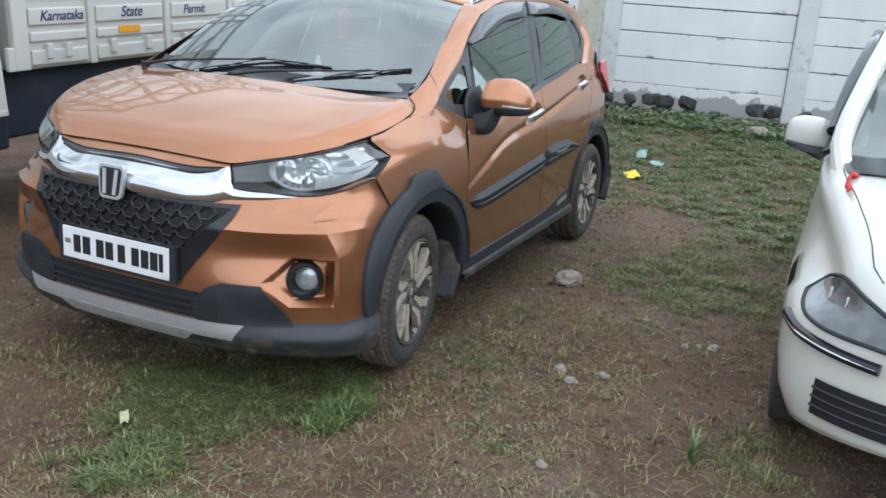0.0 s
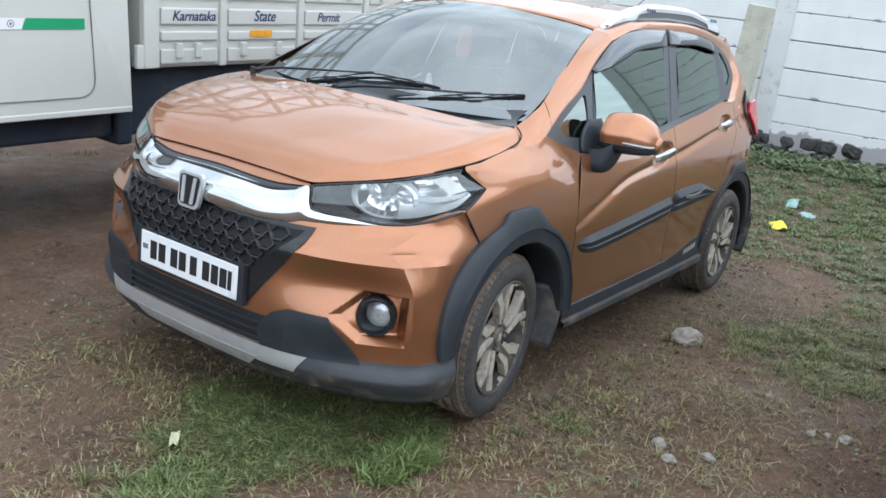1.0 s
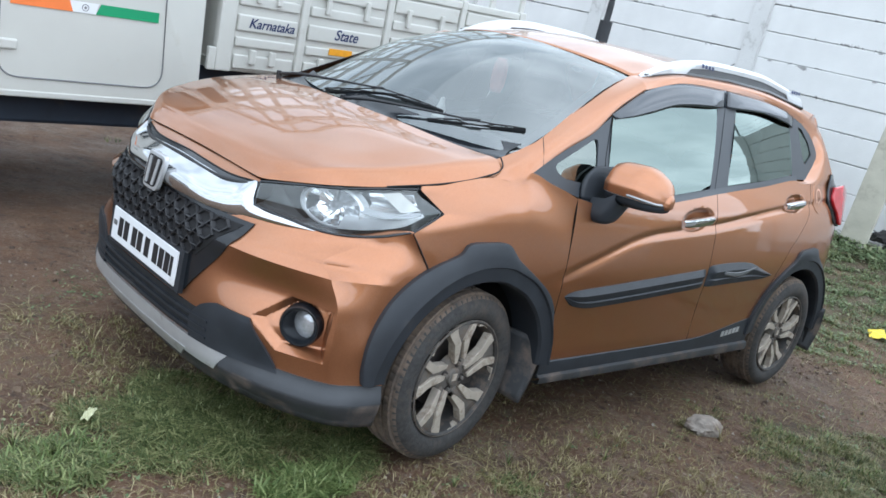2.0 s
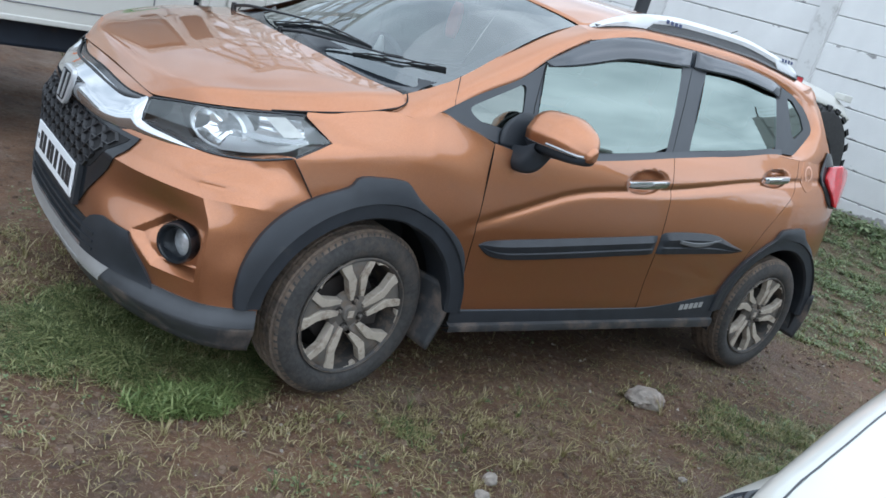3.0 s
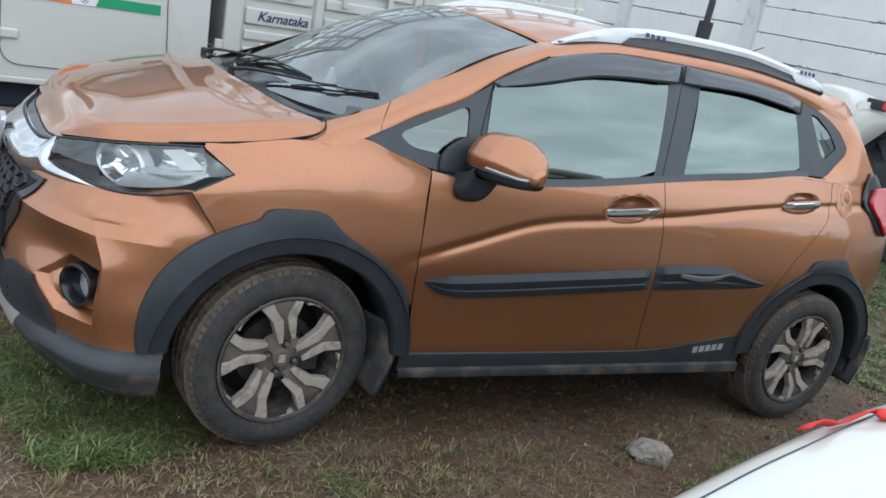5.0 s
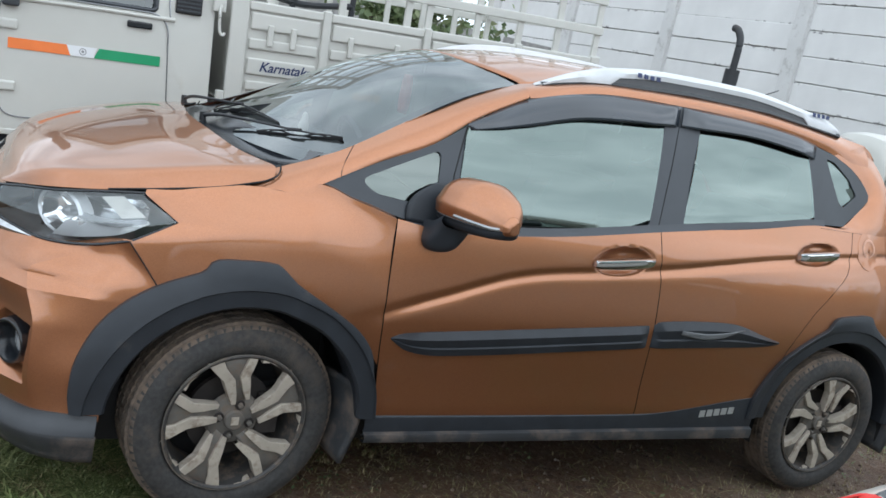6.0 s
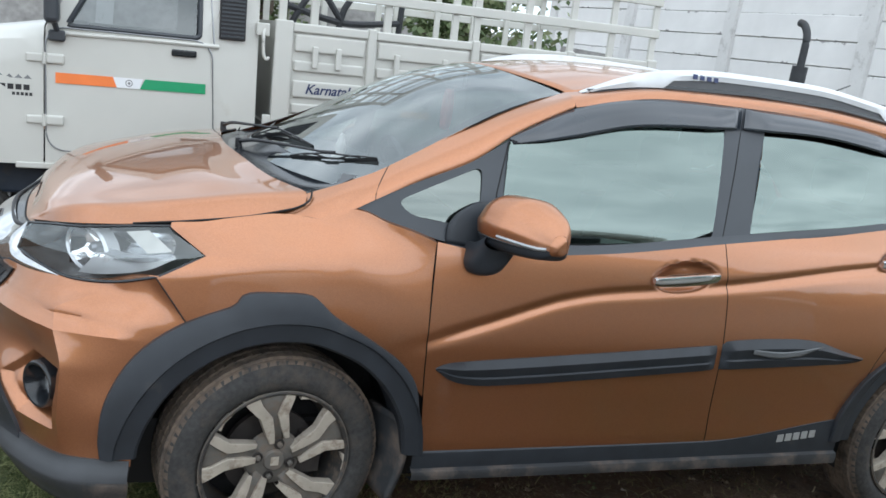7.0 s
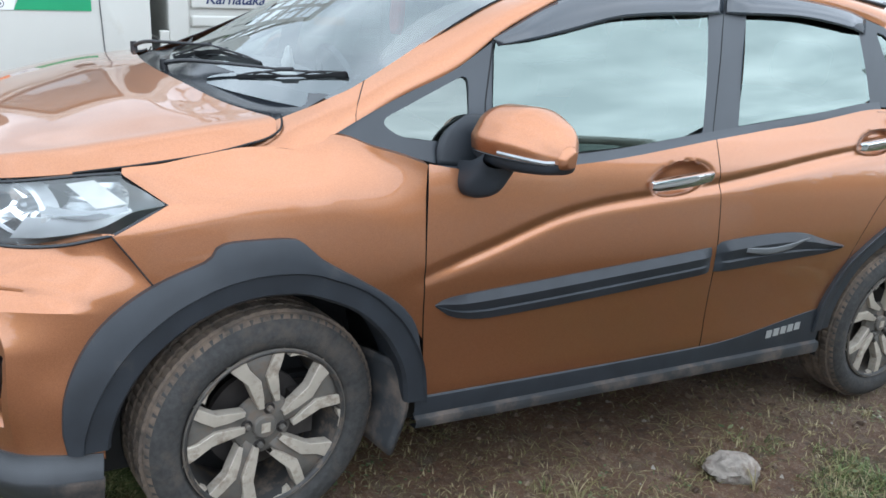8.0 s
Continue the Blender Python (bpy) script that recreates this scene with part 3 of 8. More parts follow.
def compound_wall(name, origin, turn, first, last, bay, courses, course, base, label, drop=lambda i: 0.0, wires=False):
    """Posts with planks of concrete slid between them; origin is post 0. drop says how much lower a bay stands."""
    plinth = box_bm(bay * first - 0.1, bay * last + 0.1, -0.11, 0.06, base - 0.8, base - 0.2)
    for i in range(first, last):
        box_bm(bay * i, bay * (i + 1), 0.008, 0.03, base - drop(i) - 0.3, base - drop(i) + courses * course - 0.01, plinth)
    wall = part(name, plinth, WALL_JOINT, None, smooth=False)
    wall.matrix_world = pose(*origin, 0, 0, turn)
    tagged(wall, label, "wall", kind="structure")
    post = box_bm(-0.12, 0.12, -0.1, 0.08, 0, courses * course + 0.02)
    bmesh.ops.bevel(post, geom=[e for e in post.edges], offset=0.012, segments=2, affect="EDGES")
    pme = bpy.data.meshes.new("post"); post.to_mesh(pme); post.free(); pme.materials.append(WALL_POST)
    qme = panel_mesh(bay - 0.225, course - 0.007, 0.05, "panel")
    bme = panel_mesh(bay - 0.225, course - 0.007, 0.05, "panel", torn_base())
    rnd = random.Random(5)
    for i in range(first, last + 1):
        dz = drop(i)
        o = new("post", pme); o.parent = wall; o.location = (i * bay, 0, base - dz)
        if wires:
            top = base - dz + courses * course
            arm = part("wire_arm", box_bm(-0.02, 0.02, -0.004, 0.004, -0.15, 0.5), TRACTOR_BLACK, wall, smooth=False)
            arm.location, arm.rotation_euler = (i * bay, -0.02, top), (radians(-24), 0, 0)
        if i < last:
            for k in range(courses):
                q = new("panel", bme if k == 0 else qme); q.parent = wall
                q.location = ((i + 0.5) * bay - 0.012, rnd.uniform(-0.008, 0.008) - 0.02, base - dz + (k + 0.5) * course + rnd.uniform(-0.004, 0.004))
                q.rotation_euler = (rnd.uniform(-0.014, 0.014), rnd.uniform(-0.0035, 0.0035), 0)
            if wires:
                for h in (0.12, 0.28, 0.44):
                    pts = [Vector(((i + u) * bay, 0.02 + 0.42 * h, base - dz * (1 - u) - drop(i + 1) * u + courses * course + h * 0.9 - 0.05 * u * (1 - u))) for u in np.linspace(0, 1, 9)]
                    part("barbed_wire", tube(pts, 0.003, seg=4), LAMP_GREY, wall)
    return wall


# post 0 stands at (-7.3, -5.75); the wall runs past the tail of the parked cars, its bays stepping with the ground
compound_wall("wall_west", (-7.302, -5.75, 0), 95.4, -3, 4, 2.46, 10, 0.342, 0.24, "tall whitewashed precast concrete panel wall with flaking paint", drop=lambda i: (0.07 if i < 0 else 0.13 if i == 0 else 0.175) if i < 2 else 0.0, wires=True)
compound_wall("wall_south", (-8.0, -11.0, 0), 0, 0, 9, 2.446, 6, 0.342, 0.05, "low whitewashed precast concrete panel wall behind the truck")


# ---------- the orange hatchback: front towards +x, origin under its middle ----------
CREASE = [(-1.5, 1.075), (-1.33, 1.063), (-0.8, 1.013), (-0.15, 0.925), (0.13, 0.897), (0.3, 0.88), (0.44, 0.855), (0.55, 0.822), (0.66, 0.784), (0.785, 0.743), (0.89, 0.706), (1.0, 0.65)]
PLAN = [(-1.92, 0.58), (-1.84, 0.66), (-1.7, 0.74), (-1.5, 0.784), (-1.2, 0.806), (-0.8, 0.815), (0.0, 0.825), (0.85, 0.832), (1.2, 0.832), (1.45, 0.818), (1.6, 0.803), (1.75, 0.775), (1.9, 0.7)]
LEAN_IN = [(0.2, -0.03), (0.3, -0.022), (0.4, -0.004), (0.47, -0.006), (0.55, -0.004), (0.7, 0.002), (0.85, -0.008), (0.95, -0.022), (1.05, -0.05), (1.12, -0.078), (1.2, -0.112)]


def flank(x, z):
    """Half width of the body below the windows."""
    y = interp(PLAN, x) + interp(LEAN_IN, z)
    d = z - interp(CREASE, x)
    strength = max(0.0, min(1.0, (1.0 - x) / 0.25)) * max(0.0, min(1.0, (x + 1.6) / 0.2))
    if d >= 0:
        y += strength * (-0.0085 * math.exp(-((d / 0.017) ** 2)))
    else:
        y += strength * (-0.0085 * math.exp(-((d / 0.019) ** 2)))
    return y


# bowls pressed into the doors behind the handles: middle, half length, half height, slope
BOWLS = [(0.0, 0.948, 0.136, 0.052, -0.105), (-0.986, 1.052, 0.122, 0.046, -0.105)]


def door_skin(x, z):
    """The flank with the handle bowls."""
    y = flank(x, z)
    for cx, cz, a, b, sl in BOWLS:
        r = math.hypot((x - cx) / a, (z - cz - sl * (x - cx)) / b)
        if r < 1:
            y -= 0.027 * (1 - r ** 4) ** 1.2
    return y


def glass_y(x, z):
    """Half width at the side windows."""
    return 0.767 - 0.33 * (z - 1.03) - interp([(-1.8, 0.12), (-1.4, 0.05), (-1.0, 0.018), (-0.4, 0.0), (1.2, 0.0)], x)


DLO = [(1.137, 1.079), (1.03, 1.04), (0.86, 1.002), (0.67, 0.982), (0.36, 1.003), (-0.21, 1.073), (-0.7, 1.131), (-1.03, 1.168), (-1.15, 1.171), (-1.25, 1.236), (-1.316, 1.286), (-1.322, 1.31), (-1.291, 1.345), (-1.2, 1.405), (-1.08, 1.447), (-0.88, 1.483), (-0.53, 1.508), (-0.2, 1.507), (0.14, 1.489), (0.43, 1.425), (0.62, 1.332), (0.665, 1.298), (0.77, 1.233), (0.95, 1.155), (1.08, 1.103)]
BELT = [(-1.5, 1.16), (-1.3, 1.163), (-1.03, 1.168), (-0.7, 1.131), (-0.21, 1.073), (0.36, 1.003), (0.67, 0.984), (0.86, 1.004), (1.03, 1.042), (1.137, 1.081)]
FRONT_X, REAR_X, HUB_Z = 1.2775, -1.2775, 0.32


def arch(x, cx, r):
    d = r * r - (x - cx) ** 2
    return HUB_Z + math.sqrt(d) if d > 0 else -1


def sill(x):
    return interp([(-0.9, 0.455), (-0.8, 0.447), (-0.21, 0.372), (0.85, 0.36)], x)


def skin(xl, xr, zb, zt, nx, nz, extra=0.0):
    """A panel of the flank between two seams (functions of z) and two lines (functions of x), with rows on the crease."""
    rows = []
    for j in range(nz + 1):
        row = []
        for i in range(nx + 1):
            u, v = i / nx, j / nz
            x = xl(0.7) + (xr(0.7) - xl(0.7)) * u
            for _ in range(3):
                a, b = zb(x), zt(x)
                c = min(max(interp(CREASE, x), a + 0.04), b - 0.04)
                k = 0.62
                vs = v / k
                if v <= k:
                    e = vs
                    z = a + (c - a) * (1 - (1 - e) ** 1.6)
                else:
                    z = c + (b - c) * (((v - k) / (1 - k)) ** 1.5)
                x = xl(z) + (xr(z) - xl(z)) * u
            row.append(Vector((x, door_skin(x, z) + extra, z)))
        rows.append(row)
    return sheet(rows)


car = thing("hatchback_car", "metallic copper-orange crossover hatchback with black cladding, parked on earth", "car")
G = 0.0019
seam_a = lambda z: interp([(0.3, 0.84), (0.366, 0.845), (0.7, 0.878), (0.9, 0.884), (1.03, 0.882)], z)
seam_b = lambda z: interp([(0.34, -0.214), (0.38, -0.212), (0.83, -0.184), (1.09, -0.151)], z)
seam_c = lambda z: interp([(0.45, -0.87), (0.62, -0.9), (0.8, -1.0), (0.9, -1.09), (1.0, -1.17), (1.17, -1.2)], z)
belt = lambda x: interp(BELT, x)

# doors, wings and quarters
fd = skin(lambda z: seam_b(z) + G, lambda z: seam_a(z) - G, sill, lambda x: belt(x) - 0.004, 110, 64)
front_doors = pair("front_door", fd, ORANGE, car, thick=0.003)
rd = skin(lambda z: seam_c(z) + G, lambda z: seam_b(z) - G, lambda x: max(sill(x), arch(x, REAR_X, 0.45)), lambda x: belt(x) - 0.004, 90, 64)
rear_doors = pair("rear_door", rd, ORANGE, car, thick=0.003)


def rear_edge(z):
    return interp([(0.4, -1.82), (0.6, -1.86), (0.78, -1.87), (0.92, -1.8), (1.0, -1.76), (1.05, -1.7), (1.15, -1.61), (1.25, -1.5)], z)


q = skin(rear_edge, lambda z: seam_c(z) - G, lambda x: max(0.5, arch(x, REAR_X, 0.45)), lambda x: interp([(-1.9, 1.2), (-1.5, 1.165), (-1.3, 1.163), (-1.0, 1.168)], x), 36, 48)
pair("rear_quarter_panel", q, ORANGE, car, thick=0.003)

# rear shoulder above the belt, round the last window up to the roof
sh = []
for (x0, z0), (x1, y1, z1) in zip([(-1.0, 1.168), (-1.15, 1.169), (-1.25, 1.234), (-1.318, 1.287), (-1.292, 1.346), (-1.2, 1.406), (-1.08, 1.448)],
                                  [(-1.6, 0.672, 1.163), (-1.53, 0.68, 1.205), (-1.475, 0.663, 1.27), (-1.43, 0.637, 1.34), (-1.395, 0.6, 1.41), (-1.365, 0.568, 1.457), (-1.3, 0.56, 1.51)]):
    a = Vector((x0, glass_y(x0, z0), z0))
    b = Vector((x1, y1, z1))
    m = a.lerp(b, 0.5) + Vector((0, 0.012, 0.006))
    if not sh:
        a, m, b = (Vector((x, flank(x, 1.15), 1.155)) for x in (-1.0, -1.3, -1.6))
    sh.append([a, m, b])
pair("rear_pillar", loft(sh, 14, 30), ORANGE, car, thick=0.003)

# front wing: from the door seam to the lamp, over the arch, rolled towards the bonnet
top_line = [(0.884, 1.001), (0.95, 1.022), (1.03, 1.042), (1.1, 1.066), (1.135, 1.07), (1.16, 1.05), (1.2, 1.041), (1.27, 1.04), (1.33, 1.036), (1.37, 1.027), (1.42, 1.0145), (1.48, 0.9985), (1.54, 0.99), (1.6, 0.978)]
# its front edge: bumper seam, then the lamp's pointed rear end, then the bonnet
EDGE_Z, EDGE_X = (0.68, 0.742, 0.8, 0.85, 0.915, 0.95, 0.979, 1.0), (1.54, 1.556, 1.598, 1.636, 1.517, 1.568, 1.61, 1.606)
wing = []
for i in range(45):
    u = i / 44
    xn = 0.884 + (1.536 - 0.884) * u
    zt = interp(top_line, xn)
    zb = max(arch(xn, FRONT_X, 0.45), 0.42)
    yt = interp([(0.884, flank(0.884, 0.99)), (0.95, flank(0.95, 1.022) - 0.001), (1.03, 0.779), (1.1, 0.766), (1.135, 0.764), (1.16, 0.767), (1.2, 0.766), (1.25, 0.763), (1.33, 0.754), (1.45, 0.754), (1.6, 0.735)], xn)
    col = []
    for j in range(61):
        v = j / 60
        z = zb + (zt - zb) * v
        x = xn + (float(np.interp(z, EDGE_Z, EDGE_X)) - 1.536) * max(0.0, (u - 0.55) / 0.45) + (seam_a(z) + G - 0.884) * max(0.0, 1 - u / 0.3) ** 2
        w = max(0.0, (v - 0.45) / 0.55) ** 2.2
        col.append(Vector((x, flank(x, z) * (1 - w) + yt * w, z)))
    col.append(Vector((col[-1].x, glass_y(xn, zt) - 0.008, zt + 0.006)) if xn < 1.14 else Vector((xn, yt - 0.012, zt - 0.004)))
    wing.append(col)
pair("front_wing", sheet(wing), ORANGE, car, thick=0.003)

# shut line between wing and bumper
seam_line = []
for k in range(15):
    z = 0.7 + 0.15 * k / 14
    x = float(np.interp(z, EDGE_Z, EDGE_X))
    seam_line.append(Vector((x + 0.001, flank(x, z) + 0.0008, z)))
pair("bumper_seam", tube(seam_line, 0.0022, seg=6), CAVITY, car)

# windscreen pillar, flowing out of the wing's top behind the bonnet corner
PILLAR = [[(1.335, 0.748, 1.027), (1.333, 0.738, 1.035), (1.325, 0.722, 1.045), (1.315, 0.69, 1.058)],
          [(1.262, 0.764, 1.038), (1.261, 0.751, 1.05), (1.255, 0.728, 1.068), (1.245, 0.69, 1.09)],
          [(1.19, 0.7678, 1.031), (1.19, 0.7612, 1.055), (1.178, 0.737, 1.094), (1.15, 0.69, 1.128)],
          [(1.16, 0.7682, 1.044), (1.158, 0.7605, 1.066), (1.145, 0.735, 1.106), (1.11, 0.688, 1.146)],
          [(1.135, 0.7645, 1.066), (1.13, 0.754, 1.09), (1.1, 0.725, 1.128), (1.06, 0.686, 1.168)],
          [(0.95, 0.729, 1.157), (0.955, 0.729, 1.166), (0.96, 0.71, 1.194), (0.95, 0.662, 1.226)],
          [(0.77, 0.702, 1.235), (0.775, 0.703, 1.244), (0.79, 0.684, 1.275), (0.8, 0.624, 1.308)],
          [(0.62, 0.669, 1.335), (0.622, 0.67, 1.343), (0.625, 0.65, 1.369), (0.62, 0.58, 1.397)],
          [(0.43, 0.637, 1.428), (0.43, 0.64, 1.436), (0.43, 0.618, 1.456), (0.42, 0.542, 1.468)]]
pair("windscreen_pillar", loft(PILLAR, 14, 60), ORANGE, car, thick=0.003, angle=60)

# roof with its side rails
ROOF_X = [(0.42, 1.468), (0.14, 1.522), (-0.2, 1.547), (-0.62, 1.556), (-1.05, 1.53), (-1.3, 1.51)]
edge = [[Vector((x, 0.555 if x < 0.3 else 0.542, z)) for x, z in ROOF_X]]
side = []
for x, z in ROOF_X:
    tz = interp([(-1.3, 1.37), (-1.2, 1.406), (-1.08, 1.449), (-0.88, 1.485), (-0.53, 1.51), (-0.2, 1.509), (0.14, 1.491), (0.43, 1.427)], x)
    side.append(((x, glass_y(x, tz) - 0.002, tz), (x, 0.6 if x < 0.3 else 0.595, (z + tz) / 2 + 0.008), (x, 0.555 if x < 0.3 else 0.542, z)))
pair("roof_side", loft([[s[k] for s in side] for k in range(3)], 40, 8), ORANGE, car, thick=0.003)
rc = []
for x, z in ROOF_X:
    crown = interp([(-1.3, 0.028), (-0.6, 0.05), (0.14, 0.05), (0.42, 0.045)], x)
    front = 0.1 if x > 0.4 else (0.05 if x > 0.1 else 0.0)
    rc.append([(x + front, 0, z + crown), (x + front * 0.9, 0.2, z + crown * 0.9), (x + front * 0.5, 0.4, z + crown * 0.52), (x, 0.5, z + crown * 0.16), (x, 0.555 if x < 0.3 else 0.542, z)])
roof = part("roof", both_sides(rc, 41, 40), ORANGE, car)
solid(roof, 0.003, 0.0)

# windscreen with its black band, and the cowl below it
ws = [[(1.3, 0, 1.11), (1.25, 0.3, 1.106), (1.195, 0.52, 1.104), (1.15, 0.655, 1.116)],
      [(1.2, 0, 1.167), (1.16, 0.3, 1.16), (1.1, 0.51, 1.158), (1.055, 0.668, 1.17)],
      [(1.0, 0, 1.296), (0.965, 0.3, 1.29), (0.9, 0.48, 1.284), (0.85, 0.63, 1.284)],
      [(0.74, 0, 1.438), (0.72, 0.3, 1.43), (0.69, 0.46, 1.405), (0.66, 0.584, 1.379)],
      [(0.525, 0, 1.512), (0.51, 0.2, 1.508), (0.47, 0.4, 1.49), (0.425, 0.537, 1.467)]]


def smooth_rows(rows, nv, nu):
    """One clean curved pane through rows of edge points: squares and cubes up the pane, even powers across."""
    V, U, P = [], [], []
    foot = rows[0][0]
    run = [math.hypot(r[0][0] - foot[0], r[0][2] - foot[2]) for r in rows]
    for r, d in zip(rows, run):
        for p in r:
            V.append(d / run[-1]); U.append(p[1] / r[-1][1]); P.append(p)
    V, U, P = np.array(V), np.array(U), np.array(P)
    basis = lambda v, u: np.stack([v ** a * u ** b for a in range(3) for b in (0, 2)] + [v ** 3], -1)
    cx, cz = (np.linalg.lstsq(basis(V, U), P[:, k], rcond=None)[0] for k in (0, 2))
    cy = np.polyfit(np.array(run) / run[-1], [r[-1][1] + 0.01 for r in rows], 2)
    return [[(float(basis(v, u) @ cx), float(u * np.polyval(cy, v)), float(basis(v, u) @ cz)) for u in np.linspace(0, 1, nu)] for v in np.linspace(0, 1, nv)]


screen = part("windscreen", both_sides(smooth_rows(ws, 9, 8), 61, 36), SCREEN_GLASS, car, "clear windscreen mirroring the sky and truck rails")
screen.visible_shadow = False
# black band printed inside the glass along the pillars
band = [[Vector(r[0]).lerp(Vector(r[1]), k / 3) - Vector((0.003, 0, 0.004)) for k in range(4)] for r in ([row[-1], row[-2]] for row in smooth_rows(ws, 20, 16))]
pair("glass_band", sheet(band), INK, car, "black printed edge of the windscreen")
outward(screen, (0.6, 0, 0.8))
cowl = [[(1.40, 0, 1.108), (1.37, 0.3, 1.104), (1.3, 0.55, 1.092), (1.243, 0.69, 1.09)],
        [(1.36, 0, 1.094), (1.32, 0.3, 1.09), (1.25, 0.54, 1.084), (1.2, 0.68, 1.098)],
        [(1.295, 0, 1.112), (1.246, 0.3, 1.108), (1.192, 0.52, 1.106), (1.15, 0.652, 1.118)],
        [(1.245, 0, 1.146), (1.2, 0.3, 1.14), (1.145, 0.515, 1.136), (1.1, 0.66, 1.15)]]
part("cowl", both_sides(cowl, 41, 14), GLOSS_BLACK, car, "black plastic cowl under the wipers")

# dark trim on the inside of the windscreen pillars
rim_in = [Vector(r[-1]) + Vector((-0.01, -0.004, -0.012)) for r in ws]
pair("pillar_trim", loft([rim_in, [p + Vector((-0.035, -0.055, -0.015)) for p in rim_in], [p + Vector((-0.09, -0.06, -0.04)) for p in rim_in]], 30, 8), SEAT, car, "dark inner pillar trim")

# bonnet: flat middle, a ridge on each side, a flange falling to the lamps
BON = []
BON.append([(1.965, 0.0, 0.902), (1.966, 0.2, 0.9), (1.965, 0.33, 0.897), (1.962, 0.385, 0.896), (1.958, 0.4, 0.896), (1.953, 0.412, 0.897), (1.945, 0.43, 0.9)])
BON.append([(1.935, 0, 0.951), (1.927, 0.2, 0.953), (1.902, 0.4, 0.961), (1.868, 0.515, 0.969), (1.858, 0.542, 0.97), (1.854, 0.556, 0.963), (1.845, 0.588, 0.935)])
BON.append([(1.82, 0, 1.009), (1.812, 0.25, 1.009), (1.775, 0.47, 1.009), (1.72, 0.612, 1.011), (1.71, 0.64, 1.0105), (1.707, 0.654, 1.003), (1.7, 0.69, 0.967)])
BON.append([(1.68, 0, 1.055), (1.67, 0.28, 1.053), (1.63, 0.52, 1.049), (1.575, 0.66, 1.0455), (1.566, 0.688, 1.044), (1.565, 0.701, 1.036), (1.56, 0.738, 0.996)])
BON.append([(1.54, 0, 1.091), (1.53, 0.3, 1.089), (1.49, 0.54, 1.081), (1.434, 0.672, 1.074), (1.426, 0.7, 1.0715), (1.424, 0.712, 1.064), (1.42, 0.748, 1.021)])
BON.append([(1.46, 0, 1.106), (1.44, 0.3, 1.102), (1.39, 0.54, 1.093), (1.338, 0.676, 1.0885), (1.33, 0.703, 1.086), (1.328, 0.714, 1.079), (1.325, 0.748, 1.045)])
# rear edge under the wipers, its corner rounded up to the windscreen pillar
BON.append([(1.395, 0, 1.121), (1.37, 0.3, 1.116), (1.33, 0.52, 1.104), (1.28, 0.64, 1.098), (1.263, 0.685, 1.098), (1.254, 0.707, 1.092), (1.262, 0.737, 1.066)])
bonnet = part("bonnet", both_sides(BON, 97, 40), ORANGE, car, angle=50)
dark_rim(solid(bonnet, 0.007, -1.0))
# near-black tube laid along the bonnet gap in place of its shade
shut = spline([BON[2][-1], BON[3][-1], BON[4][-1], BON[5][-1], (1.285, 0.745, 1.057), (1.254, 0.733, 1.073), (1.243, 0.716, 1.088), (1.241, 0.701, 1.1)], 60)
pair("bonnet_shut_line", tube([p + Vector((0, 0.003, 0.002)) for p in shut], 0.0028, seg=6), CAVITY, car)
# joint between wing and pillar
p3, p4 = [Vector(p) for p in PILLAR[4]], [Vector(p) for p in PILLAR[5]]
pair("pillar_joint", tube(spline([a.lerp(b, 0.36) + Vector((0.0, 0.0006, 0.0006)) for a, b in zip(p3, p4)], 16), 0.0019, seg=6), CAVITY, car)

# inner body, a finger's width inside the skin, coloured near-black as the gaps' shade
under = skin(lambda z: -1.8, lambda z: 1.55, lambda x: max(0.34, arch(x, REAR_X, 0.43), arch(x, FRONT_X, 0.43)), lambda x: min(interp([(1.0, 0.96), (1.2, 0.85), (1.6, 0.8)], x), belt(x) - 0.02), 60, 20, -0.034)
pair("body_gap_shade", under, CAVITY, car)
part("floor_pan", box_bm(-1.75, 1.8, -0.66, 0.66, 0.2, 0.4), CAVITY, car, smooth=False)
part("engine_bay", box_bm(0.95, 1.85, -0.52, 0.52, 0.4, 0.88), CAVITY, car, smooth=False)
part("tail_end", both_sides([[(-1.86, 0, 0.3), (-1.84, 0.4, 0.3), (-1.74, 0.66, 0.3)], [(-1.91, 0, 0.55), (-1.9, 0.4, 0.55), (-1.84, 0.64, 0.55)], [(-1.92, 0, 0.78), (-1.91, 0.4, 0.78), (-1.85, 0.64, 0.78)], [(-1.87, 0, 0.95), (-1.86, 0.4, 0.95), (-1.8, 0.66, 0.95)], [(-1.83, 0, 1.15), (-1.79, 0.4, 1.15), (-1.6, 0.665, 1.165)], [(-1.74, 0, 1.28), (-1.7, 0.4, 1.275), (-1.474, 0.656, 1.27)], [(-1.62, 0, 1.42), (-1.58, 0.4, 1.41), (-1.395, 0.595, 1.41)], [(-1.5, 0, 1.53), (-1.46, 0.35, 1.515), (-1.364, 0.565, 1.458)]], 25, 24), ORANGE, car)
spoiler = part("roof_spoiler", both_sides([[(-1.29, 0, 1.54), (-1.29, 0.35, 1.532), (-1.29, 0.555, 1.512)], [(-1.45, 0, 1.545), (-1.42, 0.35, 1.533), (-1.34, 0.563, 1.49)], [(-1.6, 0, 1.52), (-1.55, 0.35, 1.505), (-1.372, 0.57, 1.459)]], 25, 8), ORANGE, car)
solid(spoiler, 0.02, -1.0)

